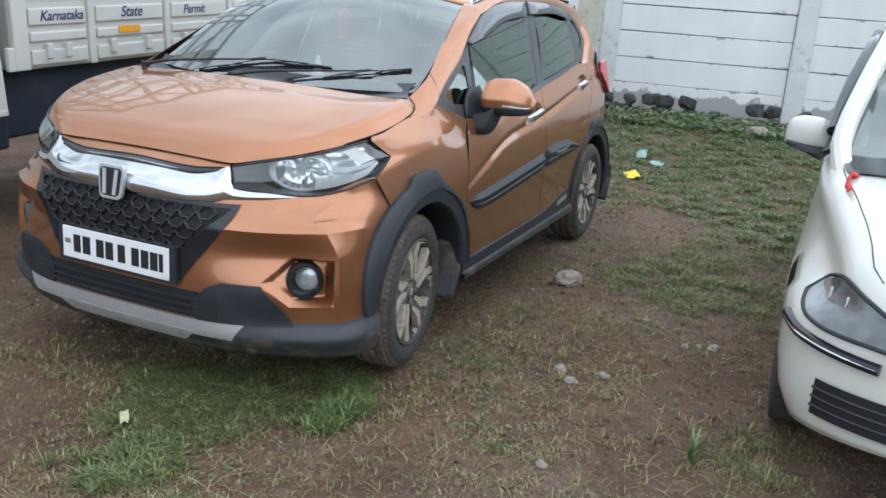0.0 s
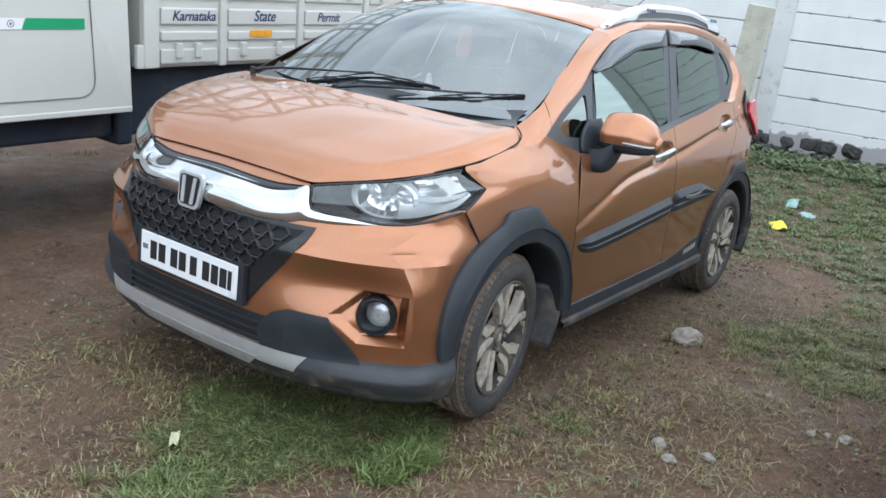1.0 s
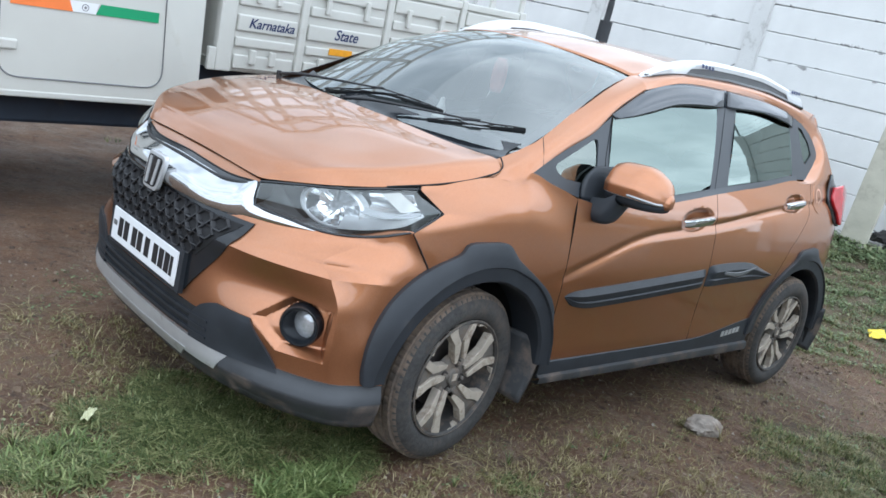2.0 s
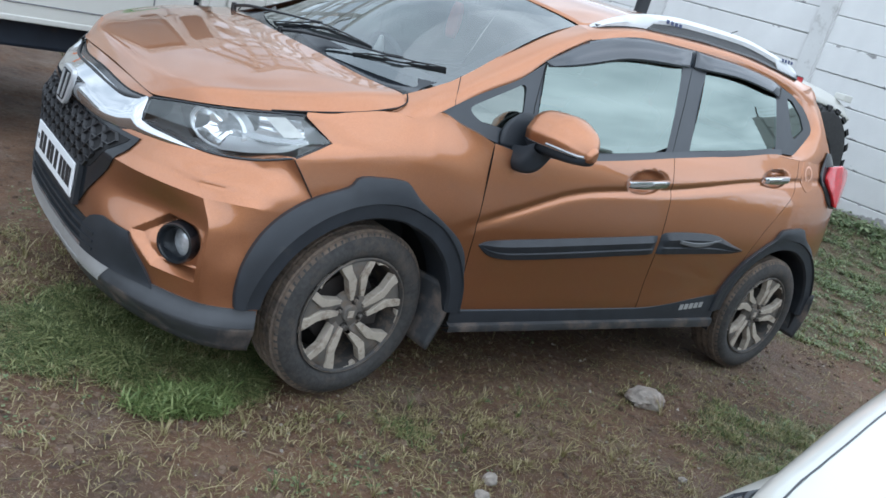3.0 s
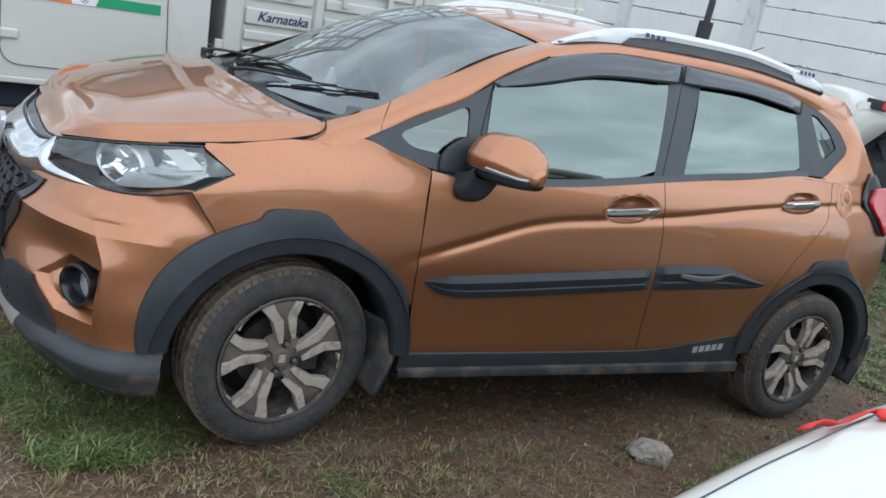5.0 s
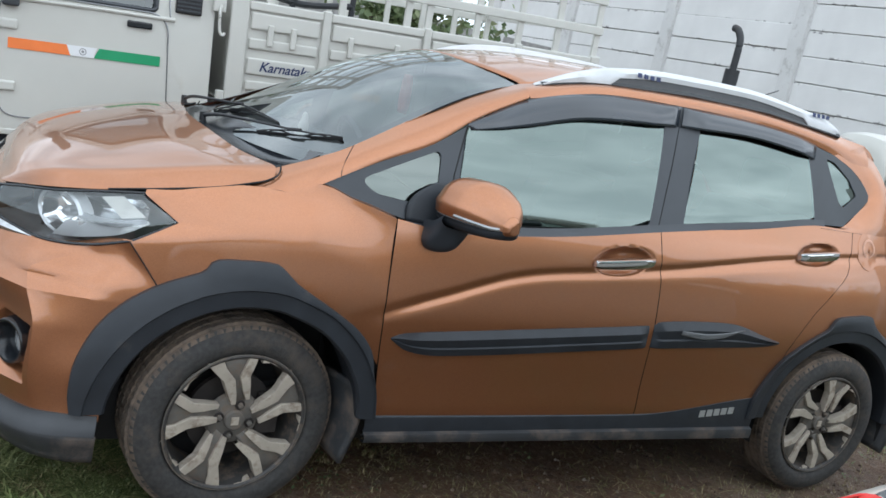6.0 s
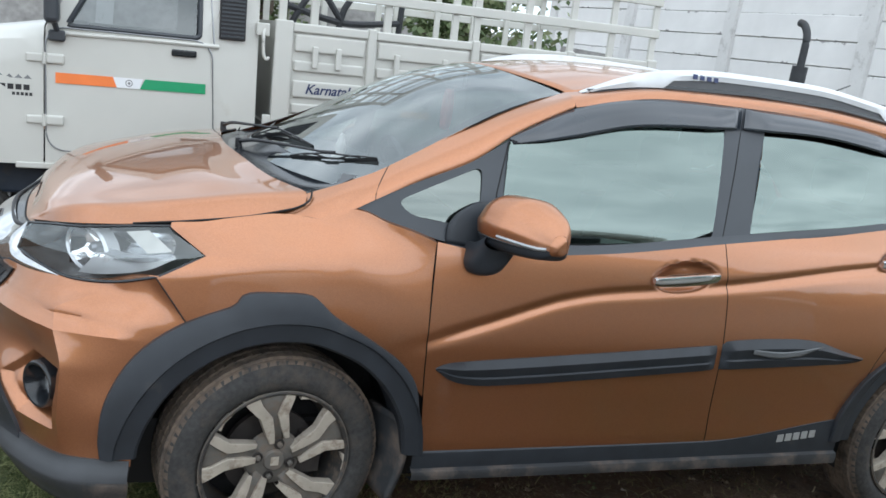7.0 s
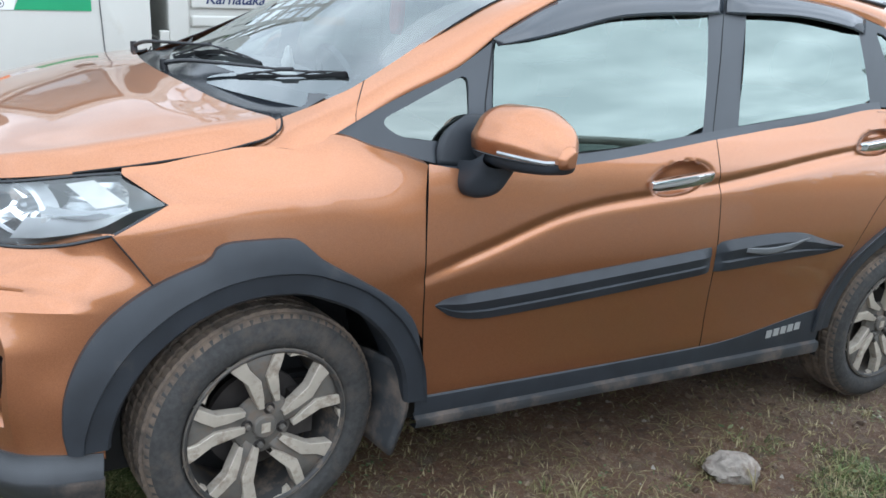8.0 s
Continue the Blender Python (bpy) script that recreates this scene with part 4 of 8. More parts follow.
# side windows: black surround with four openings, panes behind it
ON_GLASS = lambda u, v: Vector((u, glass_y(u, v) + 0.001, v))
Q_HOLE = corner_loop([(1.005, 1.1), (0.737, 1.224), (0.745, 1.09), (0.8, 1.05), (0.95, 1.062)], 0.035)
F_HOLE = corner_loop([(0.655, 1.3), (0.63, 1.325), (0.43, 1.415), (0.14, 1.472), (-0.165, 1.485), (-0.107, 1.079), (0.3, 1.024), (0.65, 1.008), (0.672, 1.1)], 0.012)
R_HOLE = corner_loop([(-0.335, 1.485), (-0.6, 1.484), (-0.915, 1.452), (-0.97, 1.178), (-0.265, 1.096)], 0.012)
C_HOLE = corner_loop([(-1.03, 1.428), (-1.085, 1.418), (-1.18, 1.362), (-1.235, 1.3), (-1.15, 1.246), (-1.118, 1.262)], 0.014)


def pane(outline, bulge, n=16):
    """Glass in an opening: level strips between its sides, bowed outwards."""
    zs = [v for _, v in outline]
    z0, z1 = min(zs) + 1e-4, max(zs) - 1e-4
    rows = []
    for j in range(n + 1):
        z = z0 + (z1 - z0) * j / n
        cuts = []
        for (ua, va), (ub, vb) in zip(outline, outline[1:] + outline[:1]):
            if (va - z) * (vb - z) <= 0 and va != vb:
                cuts.append(ua + (ub - ua) * (z - va) / (vb - va))
        a, b = min(cuts), max(cuts)
        out = bulge * (1 - (2 * j / n - 1) ** 2) - 0.004
        rows.append([Vector((a + (b - a) * i / 10, glass_y(a + (b - a) * i / 10, z) + out, z)) for i in range(11)])
    return sheet(rows)


fr = pair("window_surround", holed(DLO, [Q_HOLE, F_HOLE, R_HOLE, C_HOLE], ON_GLASS), SATIN_BLACK, car, "satin black window pillars", thick=0.006, smooth=False)
for nm, hole, grow in (("quarter_window", Q_HOLE, 0.0), ("front_window", F_HOLE, 0.0), ("rear_window", R_HOLE, 0.0), ("rear_quarter_window", C_HOLE, 0.0)):
    bmw = pane(hole, 0.013 if nm in ("front_window", "rear_window") else 0.004)
    for w in pair(nm, bmw, SIDE_GLASS if nm != "quarter_window" else pane_mat("quarter_glass", (0.4, 0.45, 0.42), 0.15, gloss=(0.86, 0.95, 0.88)), car, "glass with greenish sun film" if nm != "quarter_window" else ""):
        w.visible_shadow = False
        outward(w, (0, 1 if w.data.vertices[0].co.y > 0 else -1, 0))
# weather strip along the belt, door split in the black pillar
bs = []
for k in range(40):
    x = 0.85 - 1.88 * k / 39
    z = belt(x)
    bs.append([Vector((x, flank(x, z - 0.008) + 0.001, z - 0.009)), Vector((x, glass_y(x, z) + 0.009, z - 0.001)), Vector((x, glass_y(x, z + 0.02) + 0.005, z + 0.02))])
pair("belt_strip", sheet(bs), SATIN_BLACK, car)
pair("pillar_split", tube([(-0.151, glass_y(-0.151, 1.085) + 0.004, 1.083), (-0.2, glass_y(-0.2, 1.3) + 0.004, 1.3), (-0.235, glass_y(-0.235, 1.5) + 0.004, 1.497)], 0.0022, seg=5), CAVITY, car)
pair("pillar_split", tube([(0.7, glass_y(0.7, 1.0) + 0.004, 1.0), (0.69, glass_y(0.69, 1.15) + 0.004, 1.15), (0.655, glass_y(0.655, 1.305) + 0.004, 1.305)], 0.0022, seg=5), CAVITY, car)


def visor(top, low, bulge):
    rows = []
    n = 30
    T, B = spline([(x, 0, z) for x, z in top], n), spline([(x, 0, z) for x, z in low], n)
    for i in range(n):
        e = min(i, n - 1 - i) / (n * 0.12)
        e = min(1.0, e)
        a, b = T[i], B[i]
        row = []
        for j in range(7):
            v = j / 6
            p = a.lerp(b, v)
            out = bulge * (0.25 + 0.75 * e) * math.sin(min(1.0, v * 1.25 + 0.08) * math.pi / 2) + 0.003
            row.append(Vector((p.x, glass_y(p.x, p.z) + out, p.z)))
        rows.append(row)
    return sheet(rows)


for w in pair("window_visor", visor([(0.655, 1.313), (0.43, 1.424), (0.14, 1.49), (-0.228, 1.508)], [(0.64, 1.296), (0.428, 1.343), (0.2, 1.398), (-0.215, 1.435)], 0.022), VISOR, car, "smoked acrylic wind visor", thick=0.004):
    pass
pair("window_visor", visor([(-0.243, 1.508), (-0.55, 1.51), (-0.84, 1.494), (-0.965, 1.47)], [(-0.23, 1.437), (-0.57, 1.45), (-0.83, 1.433), (-0.95, 1.415)], 0.022), VISOR, car, "smoked acrylic wind visor", thick=0.004)

# roof rails
rl, rail_base = [], []
for k in range(46):
    u = k / 45
    x = 0.375 - 1.5 * u
    top = interp([(-1.13, 1.55), (-1.05, 1.578), (-0.86, 1.605), (-0.57, 1.628), (-0.17, 1.618), (0.07, 1.59), (0.21, 1.552), (0.375, 1.481)], x)
    base = interp([(x0, z0) for x0, z0 in ROOF_X], x) + 0.004
    gap = 0.0 if u < 0.2 or u > 0.86 else 0.012 * min(1.0, (u - 0.2) / 0.06, (0.86 - u) / 0.06)
    low = min(top - 0.012, base + gap)
    if 0.2 < u < 0.86:
        low = max(low, top - 0.034)
    rail_base.append([Vector((x, 0.552 + 0.017, base - 0.004)), Vector((x, 0.552 + 0.017, low + 0.004)), Vector((x, 0.552 - 0.02, low + 0.004)), Vector((x, 0.552 - 0.02, base - 0.004))])
    w = 0.03 if 0.02 < u < 0.98 else 0.012
    rl.append([Vector((x, 0.552 - w, low)), Vector((x, 0.552 - w * 0.55, top - 0.004)), Vector((x, 0.552, top)), Vector((x, 0.552 + w * 0.5, top - 0.006)), Vector((x, 0.552 + w * 0.8, (low + top) / 2)), Vector((x, 0.552 + w * 0.75, low)), Vector((x, 0.552 - w, low))])
pair("rail_base", sheet(rail_base), node_mat("slate_grey_plastic", (0.085, 0.09, 0.096), 0.45, vary=0.15), car, "slate-grey base of the roof rail")
rails = pair("roof_rail", sheet(rl), RAIL_WHITE, car, "silver roof rail")
for rail in rails:
    s = 1 if rail is rails[0] else -1
    for x, wdt, z0 in ((-0.03, 0.11, 1.574), (-0.93, 0.1, 1.578)):
        for k in range(4):
            bar = prism([(0, 0), (wdt * 0.17, 0), (wdt * 0.17, 0.016), (0, 0.016)], 0.001, lambda u, v, w, k=k, x=x, wdt=wdt, z0=z0: Vector((x - k * wdt * 0.26 - u, s * (0.5785 + w - v * 0.25), z0 + 0.004 + v + 0.0 * k)))
            part("badge_bar", bar, NAVY_INK, rail, smooth=False)
pair("rail_gasket", tube([(0.35, 0.563, 1.482), (0.1, 0.563, 1.53), (-0.3, 0.566, 1.554), (-0.7, 0.566, 1.556), (-1.12, 0.566, 1.526)], 0.011, seg=6), GLOSS_BLACK, car)

# aerial
part("aerial", tube([(-1.1, 0.03, 1.585), (-1.18, 0.03, 1.64), (-1.27, 0.03, 1.68)], 0.004, lathe([(0.001, 0.0), (0.022, 0.0), (0.02, 0.02), (0.006, 0.03)], 12, centre=(-1.1, 0.03, 1.56)), taper=0.6), GLOSS_BLACK, car)


# ---------- car front: bumper, grille, lamps ----------
NOSE = [(0.23, [(2.03, 0), (2.02, 0.3), (1.985, 0.48), (1.915, 0.65), (1.82, 0.782), (1.74, 0.83), (1.664, 0.842)]),
        (0.305, [(2.075, 0), (2.065, 0.3), (2.035, 0.48), (1.955, 0.668), (1.85, 0.803), (1.755, 0.846), (1.664, 0.856)]),
        (0.36, [(2.08, 0), (2.07, 0.3), (2.032, 0.48), (1.941, 0.652), (1.84, 0.784), (1.75, 0.824), (1.664, 0.842)]),
        (0.47, [(2.085, 0), (2.075, 0.3), (2.035, 0.5), (1.97, 0.632), (1.852, 0.787), (1.76, 0.815), (1.68, 0.83)]),
        (0.59, [(2.085, 0), (2.075, 0.3), (2.0, 0.5), (1.921, 0.635), (1.852, 0.778), (1.74, 0.804), (1.6, 0.82)]),
        (0.685, [(2.085, 0), (2.078, 0.3), (2.032, 0.49), (1.967, 0.62), (1.875, 0.743), (1.73, 0.795), (1.55, 0.814)]),
        (0.72, [(2.075, 0), (2.066, 0.28), (2.005, 0.48), (1.938, 0.6), (1.876, 0.69), (1.71, 0.787), (1.545, 0.812)]),
        (0.80, [(2.055, 0), (2.045, 0.25), (1.99, 0.44), (1.865, 0.625), (1.75, 0.715), (1.67, 0.765), (1.6, 0.795)]),
        (0.88, [(2.03, 0), (2.02, 0.25), (1.95, 0.43), (1.8, 0.64), (1.73, 0.715), (1.68, 0.752), (1.648, 0.782)])]
NS, CORNER = 121, 91
RIDGE = 0.685


def nose_row(z, row):
    """Samples of one level line, with the knuckle always at the same place and sharp beside the fog lamps."""
    pts = [(x, y, z) for x, y in row]
    if 0.45 < z < 0.75:
        return spline(pts[:5], CORNER + 1) + spline(pts[4:], NS - CORNER)[1:]
    full = spline(pts, 481)
    k = min(range(481), key=lambda i: (full[i] - Vector(pts[4])).length)
    return [full[round(k * i / CORNER)] for i in range(CORNER + 1)] + [full[round(k + (480 - k) * i / (NS - 1 - CORNER))] for i in range(1, NS - CORNER)]


NOSE_ROWS = [(z, nose_row(z, row)) for z, row in NOSE]


def nose_at(s, z):
    """A point of the bumper skin, s from the middle (0) to the wing seam (1)."""
    i = s * (NS - 1)
    a = min(NS - 2, int(i))
    f = i - a
    part_rows = [q for q in NOSE_ROWS if (q[0] <= RIDGE if z <= RIDGE else q[0] >= RIDGE)]
    tabx = [(zz, r[a].x * (1 - f) + r[a + 1].x * f) for zz, r in part_rows]
    taby = [(zz, r[a].y * (1 - f) + r[a + 1].y * f) for zz, r in part_rows]
    return Vector((interp(tabx, z), interp(taby, z), z))


def nose_y(y, z):
    """The bumper skin at a distance y from the middle."""
    lo, hi = 0.0, 1.0
    for _ in range(22):
        m = (lo + hi) / 2
        if nose_at(m, z).y < abs(y):
            lo = m
        else:
            hi = m
    p = nose_at(lo, z)
    return Vector((p.x, y, z))


def nose_normal(y, z):
    a, b = nose_y(y - 0.01, z), nose_y(y + 0.01, z)
    c, d = nose_y(y, z - 0.01), nose_y(y, z + 0.01)
    return (b - a).cross(d - c).normalized()


TOP = [(0.0, 0.8), (0.446, 0.79), (0.553, 0.798), (0.696, 0.808), (0.79, 0.832), (0.903, 0.85), (1.0, 0.854)]
rows = []
for j in range(83):
    half = [nose_at(i / 240, 0.347 + (RIDGE - 0.347) * j / 64 if j <= 64 else RIDGE + 1e-5 + (interp(TOP, i / 240) - RIDGE) * (j - 64) / 18) for i in range(241)]
    rows.append([Vector((p.x, -p.y, p.z)) for p in reversed(half[1:])] + half)
FOG_Y, FOG_Z, FOG_N = 0.69, 0.507, Vector((0.80, 0.58, -0.05)).normalized()
fog_at = nose_y(FOG_Y, FOG_Z)


def pocket(p):
    """The faceted hollow round each fog lamp."""
    sgn = 1 if p.y > 0 else -1
    d = Vector((p.x, abs(p.y), p.z)) - fog_at
    d -= FOG_N * d.dot(FOG_N)
    h = Vector((0, 0, 1)).cross(FOG_N).normalized()
    u, v = d.dot(h), d.z
    # flat walls, pointed towards the grille; the floor turns to the front, deepest beside the knuckle
    q = max(v / 0.082, -v / 0.085, u / 0.1, (-0.62 * u + 0.785 * v) / 0.092, (-0.62 * u - 0.785 * v) / 0.1)
    k = max(0.0, min(1.0, (1.0 - q) / 0.26))
    depth = k * (0.018 + 0.042 * max(0.0, min(1.0, (u + 0.09) / 0.17)))
    # the well that takes the lamp
    if math.hypot(u, v) < 0.056:
        depth += 0.055
    return p - Vector((FOG_N.x, FOG_N.y * sgn, FOG_N.z)) * depth


rows = [[pocket(p) for p in r] for r in rows]
bumper = part("front_bumper", sheet(rows), ORANGE, car, angle=17)
solid(bumper, 0.004, -1.0)


def nose_patch(y_in, y_out, z0, z1, lift, ny=40, nz=10, mirror=False, edge=0.006):
    """A piece lying on the bumper between y_in(z) and y_out(z), its rim turned back to the skin."""
    rows = []
    for j in range(-1, nz + 2):
        jj = min(max(j, 0), nz)
        z = z0 + (z1 - z0) * jj / nz
        row = []
        for i in range(-1, ny + 2):
            ii = min(max(i, 0), ny)
            y = y_in(z) + (y_out(z) - y_in(z)) * ii / ny
            p = nose_y(y, z)
            rim = j < 0 or j > nz or i < 0 or i > ny
            d = nose_normal(y, z)
            d = d if d.x > 0 else -d
            row.append(p + d * (-0.003 if rim else lift))
        rows.append(row)
    bm = sheet(rows)
    return bm


half_w = lambda z: interp([(0.475, 0.275), (0.6, 0.372), (0.7, 0.445), (0.76, 0.468)], z)
grille_panel = part("grille_panel", nose_patch(lambda z: -half_w(z), half_w, 0.478, 0.765, 0.006, 60, 20), GLOSS_BLACK, car, "gloss black grille surround")
# honeycomb: six-sided rings over a near-black patch painted as the hollow's shade
well = nose_patch(lambda z: -interp([(0.61, 0.31), (0.745, 0.44)], z), lambda z: interp([(0.61, 0.31), (0.745, 0.44)], z), 0.61, 0.75, 0.008, 40, 8)
part("grille_shade", well, CAVITY, grille_panel)
HEX = []
for r in range(4):
    for k in range(-6, 7):
        y = k * 0.068 + (0.034 if r % 2 else 0)
        z = 0.625 + r * 0.036
        if abs(y) < interp([(0.61, 0.3), (0.745, 0.42)], z):
            HEX.append((y, z))
for y, z in HEX:
    bmh = bmesh.new()
    ring = []
    for lift, sc in ((0.010, 1.0), (0.020, 0.97), (0.018, 0.78), (0.008, 0.7)):
        vs = []
        for a in range(6):
            yy = y + 0.036 * sc * (1, 0.5, -0.5, -1, -0.5, 0.5)[a]
            zz = z + 0.0215 * sc * (0, 1, 1, 0, -1, -1)[a]
            p = nose_y(yy, zz)
            vs.append(bmh.verts.new(p + Vector((lift, 0, 0))))
        ring.append(vs)
    for A, B in zip(ring, ring[1:]):
        for a in range(6):
            bmh.faces.new([A[a], A[(a + 1) % 6], B[(a + 1) % 6], B[a]])
    part("grille_cell", bmh, INK, grille_panel, smooth=False)
# lower opening: another near-black patch for the shade behind the slats
lower_well = part("lower_grille", nose_patch(lambda z: -0.43, lambda z: 0.43, 0.352, 0.447, 0.003, 50, 6), CAVITY, car)
for k in range(3):
    part("slat", nose_patch(lambda z: -0.42, lambda z: 0.42, 0.366 + 0.027 * k, 0.374 + 0.027 * k, 0.014, 40, 2), BLACK_TRIM, lower_well)
part("number_plate_holder", box_bm(2.082, 2.1, -0.275, 0.275, 0.462, 0.608), BLACK_TRIM, car, smooth=False)
plate = rounded(part("number_plate", box_bm(2.1, 2.106, -0.25, 0.25, 0.476, 0.594), PLATE_WHITE, car, "white number plate with black characters", smooth=False), 0.004)
for y0, w in [(-0.195, 0.034), (-0.15, 0.036), (-0.085, 0.036), (-0.04, 0.036), (0.018, 0.034), (0.082, 0.034), (0.126, 0.034), (0.168, 0.034), (0.208, 0.018)]:
    part("character_bar", box_bm(2.1062, 2.1075, y0, y0 + w, 0.502, 0.568), INK, plate, smooth=False)
part("emblem_mark", box_bm(2.1062, 2.107, -0.238, -0.21, 0.53, 0.548), LAMP_GREY, plate, smooth=False)

# chrome wing over the grille, and the black gap under the bonnet
C_TOP = [(2.022, 0, 0.868), (2.018, 0.15, 0.863), (2.0, 0.28, 0.856), (1.978, 0.365, 0.87), (1.968, 0.4, 0.884), (1.985, 0.432, 0.82), (1.935, 0.54, 0.806), (1.845, 0.645, 0.797)]
C_MID = [(2.09, 0, 0.815), (2.083, 0.15, 0.812), (2.062, 0.28, 0.806), (2.03, 0.365, 0.812), (2.012, 0.4, 0.826), (2.005, 0.435, 0.797), (1.945, 0.54, 0.793), (1.848, 0.646, 0.795)]
C_LOW = [(2.092, 0, 0.768), (2.085, 0.15, 0.768), (2.068, 0.28, 0.767), (2.036, 0.36, 0.766), (2.016, 0.4, 0.766), (1.99, 0.44, 0.768), (1.932, 0.54, 0.778), (1.844, 0.645, 0.793)]
C_BACK = [(x - 0.03, y, z + 0.004) for x, y, z in C_LOW]
chrome = part("grille_bar", both_sides([C_TOP, C_MID, C_LOW, C_BACK], 91, 18), CHROME, car, "broad chrome grille bar")
BROW = [[(1.955, 0, 0.9), (1.955, 0.25, 0.897), (1.95, 0.39, 0.888)], [(1.992, 0, 0.874), (1.982, 0.25, 0.866), (1.955, 0.395, 0.878)], [(2.03, 0, 0.86), (2.01, 0.25, 0.85), (1.965, 0.4, 0.866)]]
part("nose_panel", both_sides(BROW[:2], 31, 5), ORANGE, car)
part("nose_infill", both_sides(BROW[1:], 31, 5), GLOSS_BLACK, car)
nose_seam = [(x, -y, z) for x, y, z in reversed(BROW[1][1:])] + BROW[1]
part("bonnet_seam", tube(spline([Vector(p) for p in nose_seam], 40), 0.0032, seg=6), CAVITY, car)
under_lip = BROW[2]
under_lip = [(x, -y, z + 0.003) for x, y, z in reversed(under_lip[1:])] + [(x, y, z + 0.003) for x, y, z in under_lip]
part("grille_edge", tube(spline([Vector(p) for p in under_lip], 40), 0.006, seg=8), INK, car)
# maker's emblem as a plain shield: chrome rim and dark field
EM = lambda u, v, w: Vector((2.094 + w - (v - 0.793) * 0.12, u, v))
RIM = corner_loop([(-0.062, 0.855), (0.062, 0.855), (0.05, 0.732), (-0.05, 0.732)], 0.022)
emblem = rounded(part("emblem", prism(RIM, 0.018, EM), SILVER, car, "chrome-rimmed shield emblem", smooth=False), 0.004)
FIELD = corner_loop([(-0.05, 0.843), (0.05, 0.843), (0.04, 0.744), (-0.04, 0.744)], 0.018)
part("emblem_field", prism(FIELD, 0.0205, EM), GLOSS_BLACK, emblem, smooth=False)
for sx in (-1, 1):
    part("emblem_bar", prism([(sx * 0.036, 0.838), (sx * 0.02, 0.838), (sx * 0.014, 0.75), (sx * 0.03, 0.75)], 0.023, EM), SILVER, emblem, smooth=False)

# skid strip, corner blocks and the lower apron
skid = part("skid_plate", nose_patch(lambda z: -interp([(0.29, 0.47), (0.345, 0.51)], z), lambda z: interp([(0.29, 0.47), (0.345, 0.51)], z), 0.288, 0.345, 0.009, 50, 5), SILVER, car, "silver skid strip")
part("skid_step", nose_patch(lambda z: -interp([(0.25, 0.27), (0.3, 0.33)], z), lambda z: interp([(0.25, 0.27), (0.3, 0.33)], z), 0.252, 0.3, 0.01, 40, 4), SILVER, skid)
apron = part("apron", sheet([[Vector((p.x + 0.003, math.copysign(p.y + 0.002, q), p.z)) for q in np.linspace(-1, 1, 121) for p in [nose_at(abs(q), z)]] for z in np.linspace(0.222, 0.307, 7)]), BLACK_DIRTY, car, "mud-splashed black apron")
solid(apron, 0.006, -1.0)
for sgn in (1, -1):
    out = lambda z: interp([(0.345, 0.665), (0.42, 0.62), (0.492, 0.565)], z)
    inn = lambda z: interp([(0.345, 0.34), (0.4, 0.33), (0.47, 0.38), (0.495, 0.44)], z)
    b1 = nose_patch(inn, out, 0.346, 0.494, 0.01, 24, 12)
    b2 = nose_patch(lambda z: 0.46, lambda z: nose_at(1.0, z).y - 0.0006, 0.306, 0.362, 0.007, 40, 5)
    if sgn < 0:
        b1, b2 = (flipped(b1), flipped(b2))
    part("corner_block", b1, BLACK_TRIM, car, "black corner block of the bumper")
    part("apron_band", b2, BAND_GREY, car, "lighter grey band along the apron")
    # fog lamp: faceted collar, black ring, clear lens
    nv = FOG_N
    base = fog_at - nv * 0.036
    tx = Vector((0, 0, 1)).cross(nv).normalized()
    tz = nv.cross(tx)
    fwd = Vector((0.96, 0.27, -0.04)).normalized()
    fx = Vector((0, 0, 1)).cross(fwd).normalized()
    fz = fwd.cross(fx)
    at = lambda r, a, h: base + (tx * math.cos(a) + tz * math.sin(a)) * r + nv * h
    deep = lambda r, a, h: base + (fx * math.cos(a) + fz * math.sin(a)) * r + fwd * h
    bk = bmesh.new()
    rings = [[bk.verts.new(at(rad, 2 * math.pi * k / 32, h)) for k in range(32)] for rad, h in ((0.068, -0.02), (0.066, 0.014), (0.062, 0.02), (0.056, 0.019), (0.052, 0.012))]
    rings += [[bk.verts.new(deep(rad, 2 * math.pi * k / 32, h)) for k in range(32)] for rad, h in ((0.045, -0.008), (0.043, -0.022))]
    for A, B in zip(rings, rings[1:]):
        for k in range(32):
            bk.faces.new([A[k], A[(k + 1) % 32], B[(k + 1) % 32], B[k]])
    bl = bmesh.new()
    rings = [[bl.verts.new(deep(rad, 2 * math.pi * k / 24, h)) for k in range(24)] for rad, h in ((0.044, -0.02), (0.03, -0.012), (0.014, -0.009))]
    for A, B in zip(rings, rings[1:]):
        for k in range(24):
            bl.faces.new([A[k], A[(k + 1) % 24], B[(k + 1) % 24], B[k]])
    bl.faces.new(rings[-1])
    if sgn < 0:
        bk, bl = flipped(bk), flipped(bl)
    ringob = part("fog_lamp", bk, GLOSS_BLACK, car, "round fog lamp in a black ring")
    part("lens", bl, FOG_GLASS, ringob)

# headlamps
L_TOP = [(1.962, 0.41, 0.886), (1.9, 0.51, 0.91), (1.82, 0.622, 0.935), (1.7, 0.698, 0.963), (1.61, 0.735, 0.978), (1.519, 0.78, 0.918)]
L_LOW = [(1.985, 0.436, 0.818), (1.93, 0.54, 0.808), (1.845, 0.646, 0.8), (1.735, 0.728, 0.817), (1.63, 0.782, 0.852), (1.519, 0.781, 0.914)]
L_MID = [tuple((Vector(a) + Vector(b)) / 2 + Vector((0.014, 0.012, 0.002)) * k) for (a, b), k in zip(zip(L_TOP, L_LOW), (0.6, 1, 1, 1, 1, 0))]


